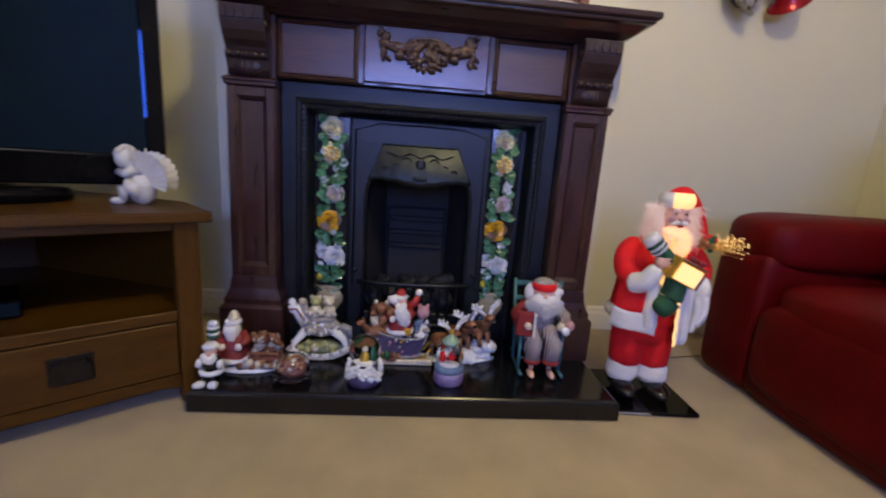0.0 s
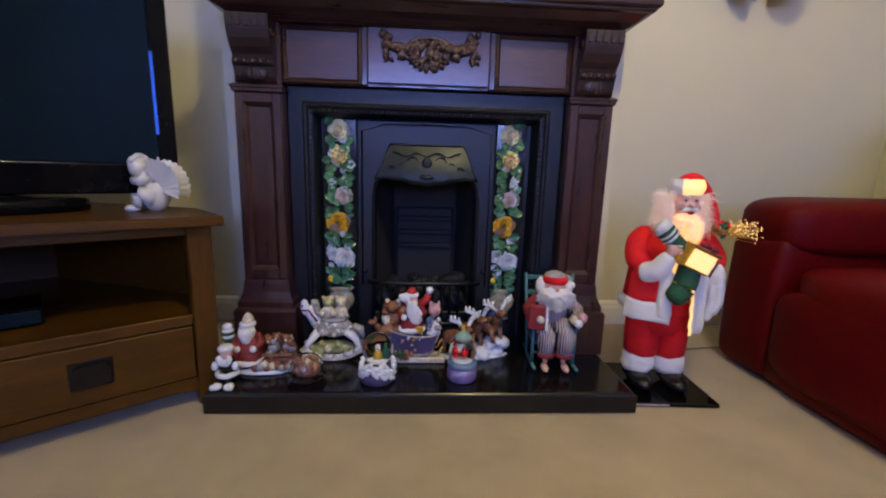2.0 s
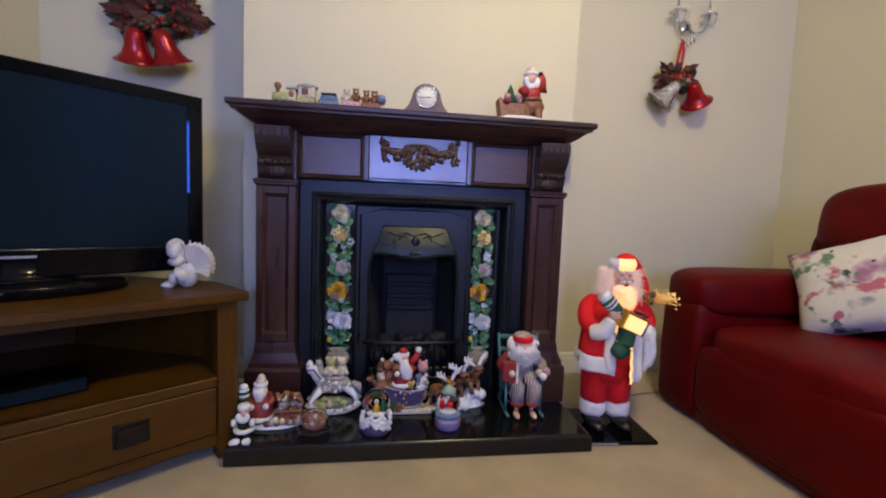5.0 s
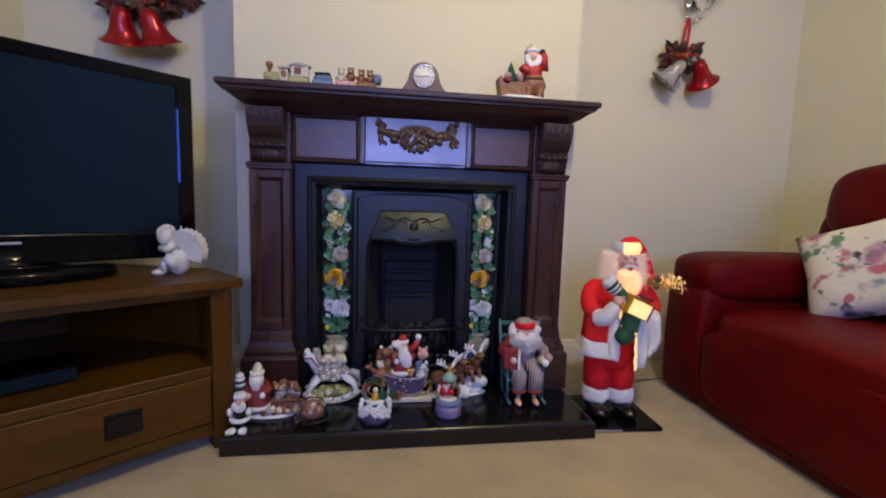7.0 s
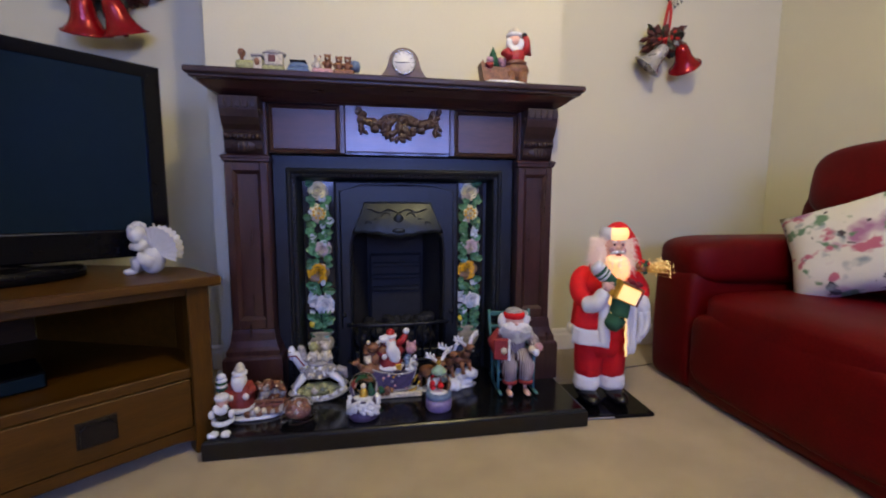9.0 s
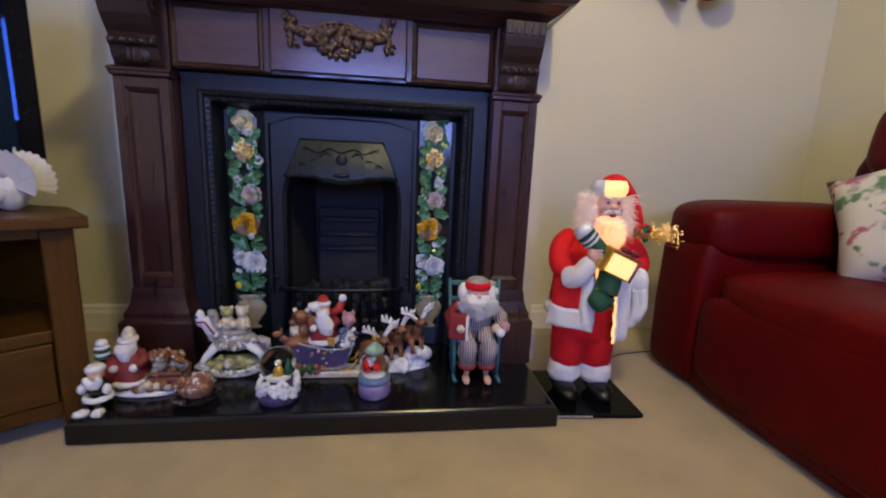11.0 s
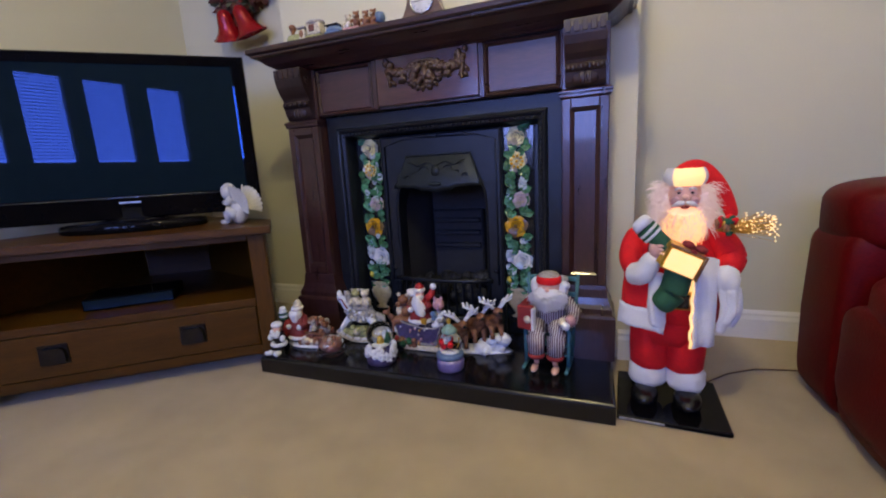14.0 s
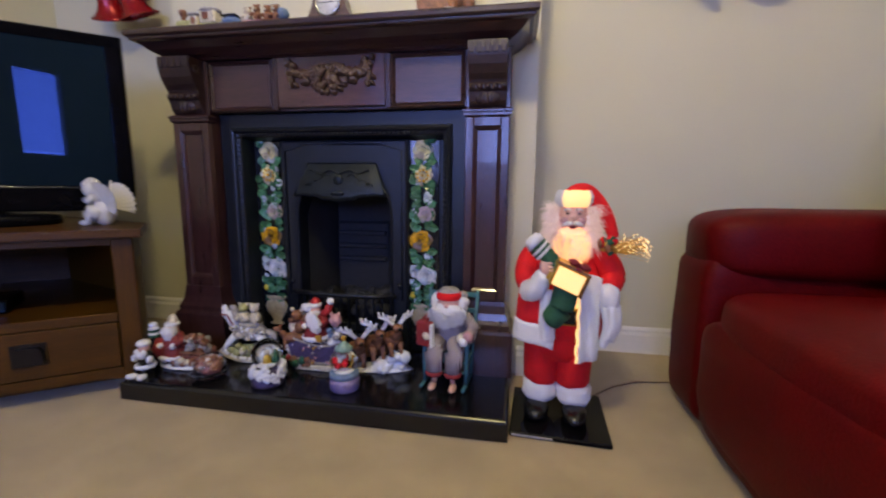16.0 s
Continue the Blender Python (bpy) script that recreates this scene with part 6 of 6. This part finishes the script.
engine = train_thing("train_engine", -0.478, 1.0, "toy train engine in olive and cream on the mantel shelf")
part("chassis", Geo().span(-0.045, 0.045, -0.018, 0.018, 0.006, 0.020, 0.003, OL), PMATS, engine)
part("boiler", Geo().lathe([(0.016, -0.036), (0.018, -0.030), (0.018, 0.030), (0.014, 0.036)], (0, 0, 0), OL, pose(-0.012, 0, 0.032, 0, 90, 0), seg=16), PMATS, engine)
part("funnel", Geo().lathe([(0.006, 0), (0.007, 0.014), (0.013, 0.022), (0.014, 0.030), (0.008, 0.036)], (-0.030, 0, 0.046), BR, seg=12), PMATS, engine)
cabin = part("cab", Geo().span(0.014, 0.044, -0.019, 0.019, 0.020, 0.058, 0.003, CR), PMATS, engine)
part("roof", Geo().span(0.008, 0.050, -0.023, 0.023, 0.058, 0.064, 0.003, GY), PMATS, cabin)
part("window", Geo().ball((0.028, -0.019, 0.042), (0.010, 0.003, 0.012), BR, None, 10, 7), PMATS, cabin)
wheels(engine, (-0.03, 0.0, 0.03), 0.020, 0.010)

for kind_of, x, mt, label in (("cab", -0.395, OL, "cream cab wagon of the toy train"), ("load", -0.305, BL, "blue open wagon of the toy train with a dark load"),
                              ("bears", -0.215, PK, "lilac wagon of the toy train carrying bears"), ("barrel", -0.135, BR, "brown wagon of the toy train with a blue barrel")):
    wagon = train_thing("train_wagon", x, 1.05, label)
    part("body", Geo().span(-0.038, 0.038, -0.020, 0.020, 0.008, 0.034, 0.006, mt), PMATS, wagon)
    wheels(wagon, (-0.022, 0.022), 0.022, 0.009)
    if kind_of == "cab":
        cabin = part("cab", Geo().span(-0.028, 0.034, -0.018, 0.018, 0.034, 0.072, 0.004, CR), PMATS, wagon)
        g = Geo().ball((0.003, 0, 0.073), (0.040, 0.024, 0.010), GY, None, 14, 8, 0.15, 5)
        part("roof", g, PMATS, cabin)
        part("window", Geo().span(-0.014, 0.010, -0.021, -0.017, 0.044, 0.064, 0.002, BRR), PMATS, cabin)
    elif kind_of == "load":
        part("cover", Geo().ball((0, 0, 0.040), (0.036, 0.018, 0.014), BL, None, 14, 8), PMATS, wagon)
        for k in range(6):
            part("log", Geo().tube([(-0.028, -0.015 + k * 0.006, 0.052 + 0.002 * (k % 2)), (0.028, -0.015 + k * 0.006, 0.053)], 0.0032, BK, seg=6), PMATS, wagon)
    elif kind_of == "bears":
        seated_bear(wagon, -0.018, 0.042, CR, BR)
        seated_bear(wagon, 0.018, 0.048, BR, BR)
    else:
        seated_bear(wagon, -0.018, 0.044, BR, BRR)
        seated_bear(wagon, 0.014, 0.044, BR, BRR)
        part("barrel", Geo().lathe([(0.016, 0), (0.020, 0.014), (0.016, 0.028)], (0.040, 0, 0.034), BL, seg=14), PMATS, wagon)

clock = thing("mantel_clock", pose(0.096, 1.500, MZ), "brown napoleon-hat mantel clock with a round cream dial", "clock")
outline = [(-0.112, 0), (-0.110, 0.012), (-0.094, 0.020), (-0.080, 0.034), (-0.069, 0.052), (-0.062, 0.070)] + [(-0.060 * math.cos(a), 0.076 + 0.056 * math.sin(a)) for a in [math.pi * k / 14 for k in range(1, 14)]] + \
          [(0.062, 0.070), (0.069, 0.052), (0.080, 0.034), (0.094, 0.020), (0.110, 0.012), (0.112, 0)]
part("case", Geo().prism(outline, -0.028, 0.028), WALNUT, clock)
part("plinth", Geo().span(-0.118, 0.118, -0.033, 0.033, 0, 0.009, 0.003), WALNUT, clock)
face = part("dial", Geo().lathe([(0.041, 0), (0.041, 0.003)], (0, 0, 0), 0, pose(0, -0.028, 0.076, 90, 0, 0), seg=40), DIAL, clock)
part("bezel", Geo().lathe([(0.041, 0), (0.046, 0.002), (0.048, 0.006), (0.044, 0.009), (0.041, 0.006), (0.041, 0)], (0, 0, 0), 0, pose(0, -0.028, 0.076, 90, 0, 0), seg=40), CHROME, clock)
part("hour_hand", Geo().box((0.010, -0.0325, 0.0765), (0.022, 0.001, 0.0032), 0.0003), PMATS[BK], face)
part("minute_hand", Geo().box((-0.015, -0.0340, 0.074), (0.032, 0.001, 0.0024), 0.0003), PMATS[BK], face)
for k in range(12):
    a = k * math.pi / 6
    part("hour_mark", Geo().box((0, 0, 0), (0.002, 0.0008, 0.007), 0.0002, 0, pose(0.034 * math.sin(a), -0.0318, 0.076 + 0.034 * math.cos(a), 0, math.degrees(a), 0)), PMATS[BK], face)

g = Geo()
g.ball((0, 0, 0.008), (0.112, 0.050, 0.024), SN, None, 22, 8, 0.1, 3)
g.prism([(-0.080, 0.024), (0.012, 0.024), (0.018, 0.062), (0.008, 0.074), (-0.072, 0.074), (-0.084, 0.096), (-0.090, 0.088)], -0.026, 0.026, BR)
g.lathe([(0.026, 0), (0.018, 0.022), (0.020, 0.024), (0.011, 0.045), (0.012, 0.047), (0.001, 0.075)], (-0.042, 0, 0.078), GR, seg=12, wave=0.10, waves=6)
for k in range(14):
    g.ball((rnd.uniform(-0.075, 0.0), rnd.uniform(-0.034, 0.0), rnd.uniform(0.040, 0.100)), rnd.uniform(0.009, 0.014), rnd.choice((BR, PK, CR, MA)), None, 8, 6, 0.3, 5)
g.ball((0.040, -0.004, 0.072), (0.046, 0.030, 0.036), BR, None, 12, 8, 0.1, 4)
for s in (-1, 1):
    for x in (0.015, 0.060):
        g.tube([(x, s * 0.014, 0.06), (x + 0.004, s * 0.014, 0.014)], [0.018, 0.013], BR, seg=7)
g.ball((0.036, -0.004, 0.120), (0.034, 0.028, 0.040), SC, None, 14, 10, 0.05, 4)
g.tube([(0.058, -0.006, 0.135), (0.076, -0.012, 0.130), (0.072, -0.014, 0.175), (0.066, -0.014, 0.190)], [0.015, 0.016, 0.013, 0.011], SC, seg=8)
g.ball((0.064, -0.014, 0.194), 0.011, BK, None, 8, 6)
g.tube([(0.012, -0.01, 0.138), (-0.008, -0.03, 0.122), (0.010, -0.038, 0.106)], [0.014, 0.015, 0.012], SC, seg=8)
fur_ring(g, (0.036, -0.004, 0.094), 0.033, 0.027, 0.008, BR, 12)
g.ball((0.030, -0.010, 0.178), (0.022, 0.020, 0.022), SK, None, 12, 8)
for k in range(14):
    a = -1.6 + 3.2 * k / 13
    g.ball((0.030 + 0.021 * math.sin(a), -0.020, 0.166 - 0.024 * math.cos(a)), (0.012, 0.010, 0.014), SN, None, 7, 6, 0.2, 5)
fur_ring(g, (0.030, -0.008, 0.194), 0.020, 0.018, 0.008, SN, 10)
g.ball((0.032, -0.004, 0.202), (0.023, 0.021, 0.022), CR, None, 12, 8)
figure("sledge_figurine", g, pose(0.515, 1.500, MZ) @ Matrix.Diagonal((1.2, 1.2, 1.10, 1)), "red-coated bearded figure with a small tree sledge on the mantel", "figurine")

# ---- white cherub on the television cabinet ----
g = Geo()
g.ball((0.0, 0, 0.050), (0.046, 0.040, 0.052), 0, None, 18, 12)
g.ball((-0.012, 0, 0.095), (0.036, 0.032, 0.036), 0, None, 16, 10)
g.ball((-0.046, -0.004, 0.130), (0.031, 0.029, 0.031), 0, None, 18, 12)
rnd = random.Random(9)
for k in range(30):
    a, b = rnd.uniform(0, 6.28), rnd.uniform(0.1, 1.4)
    g.ball((-0.042 + 0.029 * math.cos(a) * math.sin(b), -0.002 + 0.029 * math.sin(a) * math.sin(b), 0.134 + 0.029 * math.cos(b)), 0.009, 0, None, 7, 5)
for s in (-1, 1):
    g.tube([(0.005, s * 0.026, 0.035), (-0.038, s * 0.028, 0.062), (-0.052, s * 0.026, 0.050), (-0.050, s * 0.024, 0.014)], [0.026, 0.021, 0.018, 0.013], 0, seg=10)
    g.ball((-0.068, s * 0.024, 0.010), (0.026, 0.013, 0.011), 0, None, 12, 8)
    g.tube([(-0.010, s * 0.034, 0.108), (-0.030, s * 0.040, 0.088), (-0.062, s * 0.018, 0.092)], [0.016, 0.014, 0.011], 0, seg=9)
    nr, na = 7, 45                    # scalloped wing, like a shell
    for face in (0, 1):
        vs = []
        for i in range(nr + 1):
            for j in range(na + 1):
                u, v = i / nr, j / na
                a = radians(96 - 112 * v)
                ridge = math.cos(v * 9 * 6.283)
                rr = (0.012 + 0.074 * u) * (1 + 0.035 * ridge * u) * (0.86 + 0.14 * math.sin(math.pi * v))
                vs.append((0.006 + 0.012 * v + rr * math.cos(a), s * (0.020 + 0.030 * u + 0.002 * ridge * u + 0.004 * face), 0.078 - 0.016 * v + rr * math.sin(a)))
        fs = [[i * (na + 1) + j, i * (na + 1) + j + 1, (i + 1) * (na + 1) + j + 1, (i + 1) * (na + 1) + j] for i in range(nr) for j in range(na)]
        g.add(vs, fs, 0, True)
    g.tube([(0.006 + (0.012 + 0.086 * u) * 0.86 * math.cos(radians(96)), s * (0.022 + 0.030 * u), 0.078 + (0.012 + 0.086 * u) * 0.86) for u in (0, 0.25, 0.5, 0.75, 1.0)], [0.009, 0.008, 0.006, 0.005, 0.003], 0, seg=7)
ob = part("cherub_statue", g, BISQUE, fix=False)
ob.matrix_world = pose(-0.785, 1.345, 0.606, 0, 0, 12) @ Matrix.Diagonal((0.86, 0.95, 1.05, 1))
tagged(ob, "white bisque crouching cherub statuette with feathered wings on the cabinet", "statuette")


# ---- wall lights and bell decorations on the alcove wall ----
def wall_light(x, z, group):
    lt = thing("wall_light", pose(x, YN, z), "unlit twin-arm crystal and chrome wall light", "wall light", group)
    part("back_plate", Geo().lathe([(0.042, 0), (0.045, 0.006), (0.030, 0.016), (0.012, 0.026)], (0, 0, 0), 0, pose(0, 0, 0, 90, 0, 0), seg=24), CHROME, lt)
    part("stem", Geo().tube([(0, -0.02, -0.02), (0, -0.035, 0.03), (0.004, -0.03, 0.10), (0.016, -0.03, 0.125)], [0.006, 0.007, 0.005, 0.003], seg=8), CRYSTAL, lt)
    for s in (-1, 1):
        arm = part("arm", Geo().tube([(0, -0.025, 0), (s * 0.035, -0.045, -0.040), (s * 0.075, -0.060, -0.030), (s * 0.098, -0.068, 0.015), (s * 0.098, -0.070, 0.040)], 0.0048, seg=8), CHROME, lt)
        part("drip_dish", Geo().lathe([(0.010, 0), (0.030, 0.003), (0.044, 0.012), (0.046, 0.015), (0.030, 0.008), (0.010, 0.006)], (s * 0.098, -0.070, 0.040), seg=24, wave=0.05, waves=10), CRYSTAL, arm)
        part("candle_tube", Geo().lathe([(0.0085, 0.048), (0.0085, 0.100), (0.004, 0.106), (0.006, 0.118), (0.001, 0.135)], (s * 0.098, -0.070, 0), seg=14), CHROME, arm)
        for k in range(6):
            a = 6.283 * k / 6
            part("crystal_drop", Geo().lathe([(0.001, -0.036), (0.0065, -0.024), (0.004, -0.006), (0.001, 0)], (s * 0.098 + 0.040 * math.cos(a), -0.070 + 0.040 * math.sin(a), 0.046), seg=6, smooth=False), CRYSTAL, arm)
        part("bead_swag", Geo().tube([(s * 0.098, -0.07, 0.035), (s * 0.075, -0.06, -0.035), (s * 0.04, -0.05, -0.055), (0.0, -0.04, -0.03)], 0.0035, seg=6), CRYSTAL, arm)
    for k in range(5):
        part("crystal_drop", Geo().lathe([(0.001, -0.062), (0.009, -0.044), (0.005, -0.010), (0.001, 0)], ((k - 2) * 0.020, -0.040, -0.030 - 0.014 * (2 - abs(k - 2))), seg=6, smooth=False), CRYSTAL, lt)
    return lt


wall_light(-1.237, 2.055, "wall lights")
wall_light(1.640, 2.055, "wall lights")
BELL = [(0.004, 0), (0.020, -0.004), (0.034, -0.020), (0.040, -0.045), (0.046, -0.080), (0.058, -0.110), (0.076, -0.132), (0.086, -0.140), (0.083, -0.144), (0.070, -0.132), (0.050, -0.105)]


def bell(parent, m, mat, k=1.0):
    b = part("bell", Geo().lathe([(r * k, z * k) for r, z in BELL], (0, 0, 0), 0, m, seg=32), mat, parent)
    part("rim", Geo().tube([m @ Vector((0.0855 * k * math.cos(a), 0.0855 * k * math.sin(a), -0.141 * k)) for a in [6.283 * j / 32 for j in range(33)]], 0.004 * k, seg=6), mat, b)
    part("clapper", Geo().tube([m @ Vector((0, 0, -0.08 * k)), m @ Vector((0, 0, -0.135 * k)), m @ Vector((0, 0, -0.152 * k))], [0.003, 0.004, 0.012], seg=8), mat, b)
    return b


def spray(g, c, rx, rz, n, size, rnd, mats):
    """Cluster of pointed, folded leaves."""
    for k in range(n):
        a, r = rnd.uniform(0, 6.283), rnd.random() ** 0.6
        x, z = c[0] + rx * r * math.cos(a) * 0.8, c[2] + rz * r * math.sin(a) * 0.8
        m = pose(x, c[1] - 0.045 * rnd.random(), z, rnd.uniform(-50, 50), 90 - math.degrees(a) + rnd.uniform(-50, 50), 0)
        ln, wd = size * rnd.uniform(0.7, 1.25), size * rnd.uniform(0.24, 0.36)
        vs = [(0, 0, 0)]
        for j in range(1, 5):
            u = j / 5
            w = wd * math.sin(math.pi * u) * (1.0 if j % 2 else 0.72)
            vs += [(-w, 0.012 * u, u * ln), (0, -0.006, u * ln), (w, 0.012 * u, u * ln)]
        vs.append((0, 0.006, ln))
        fs = [[0, 2, 1], [0, 3, 2]]
        for j in range(3):
            o = 1 + 3 * j
            fs += [[o, o + 1, o + 4, o + 3], [o + 1, o + 2, o + 5, o + 4]]
        fs += [[10, 11, 13], [11, 12, 13]]
        g.add(vs, fs, rnd.choice(mats), False, m)


deco = thing("bell_decoration", pose(-1.190, YN - 0.005, 1.80), "two red bells under a bunch of dark russet leaves", "decoration", "bell decorations")
rnd = random.Random(31)
g = Geo()
spray(g, (0, -0.03, 0.035), 0.215, 0.105, 190, 0.085, rnd, (0, 1, 1, 1, 1))
part("foliage", g, [HOLLY, RUSSET], deco, "dark russet and green silk leaves", fix=False)
for k in range(14):
    part("berry", Geo().ball((rnd.uniform(-0.15, 0.15), -0.075, rnd.uniform(-0.03, 0.10)), 0.009, 0, None, 10, 7), RIBBON, deco)
bell(deco, pose(-0.034, -0.160, -0.085, 24, 9, 0), REDBELL, 1.04)
bell(deco, pose(0.070, -0.160, -0.082, 24, -11, 0), REDBELL, 1.04)
part("hanging_ribbon", Geo().tube([(0, -0.04, 0.06), (-0.02, -0.045, 0.14), (-0.045, -0.04, 0.225)], 0.004, seg=6), RIBBON, deco)

deco = thing("bell_decoration", pose(1.575, YN - 0.005, 1.74), "red and silver bells hanging on a red ribbon", "decoration", "bell decorations")
g = Geo()
spray(g, (-0.010, -0.045, 0.010), 0.110, 0.060, 70, 0.065, rnd, (0, 1, 1))
part("foliage", g, [HOLLY, RUSSET], deco, "dark green holly sprig", fix=False)
bell(deco, pose(-0.038, -0.125, -0.042, 24, 38, 0), SILVERBELL, 0.94)
bell(deco, pose(0.040, -0.135, -0.036, 24, -38, 0), REDBELL, 0.92)
g = Geo()
for s in (-1, 1):
    path = [(0.010 * s, -0.046, 0.0), (0.016 * s + 0.010, -0.050, 0.08), (0.012 * s + 0.018, -0.052, 0.16), (0.022, -0.050, 0.225)]
    g.loft([[(x - 0.008, y, z), (x + 0.008, y, z), (x + 0.008, y - 0.002, z), (x - 0.008, y - 0.002, z)] for x, y, z in path])
part("ribbon", g, RIBBON, deco, fix=False)
for k in range(8):
    part("berry", Geo().ball((rnd.uniform(-0.07, 0.05), -0.10, rnd.uniform(-0.03, 0.05)), 0.009, 0, None, 10, 7), RIBBON, deco)

# ---- floral cushion on the sofa ----
g = Geo()
n = 18
vs, fs = [], []
for side in (-1, 1):
    for i in range(n + 1):
        for j in range(n + 1):
            u, v = i / n * 2 - 1, j / n * 2 - 1
            t = (max(0, 1 - u ** 4) * max(0, 1 - v ** 4)) ** 0.55
            k = 1 + 0.05 * (abs(u) * abs(v)) ** 2 - 0.045 * ((1 - abs(u)) + (1 - abs(v))) * (max(abs(u), abs(v)) ** 6)
            vs.append((0.235 * u * k, side * 0.080 * t * (1 + 0.12 * noise.noise(Vector((u * 2, v * 2, side)))), 0.235 * v * k))
for side in range(2):
    o = side * (n + 1) ** 2
    for i in range(n):
        for j in range(n):
            a = o + i * (n + 1) + j
            fs.append([a, a + 1, a + n + 2, a + n + 1])
g.add(vs, fs, 0, True)
cush = part("cushion", g, FLORAL)
bm = bmesh.new()
bm.from_mesh(cush.data)
bmesh.ops.remove_doubles(bm, verts=bm.verts, dist=0.0005)
bmesh.ops.recalc_face_normals(bm, faces=bm.faces)
bm.to_mesh(cush.data)
bm.free()
cush.matrix_world = pose(1.850, 1.100, 0.690, -22, -21, -70) @ Matrix.Diagonal((1.0, 1.0, 0.84, 1))
tagged(cush, "white cotton cushion printed with purple flowers leaning on the sofa", "cushion")

# ---- flex of the tall doll ----
cable = tagged(part("power_cable", Geo().tube([(1.02, 1.46, 0.012), (1.08, 1.52, 0.005), (1.16, 1.60, 0.005), (1.26, 1.66, 0.005), (1.38, 1.68, 0.005), (1.52, 1.70, 0.005), (1.72, 1.76, 0.005)], 0.0026, seg=6), CABLE), "thin brown power cable lying on the carpet", "cable")
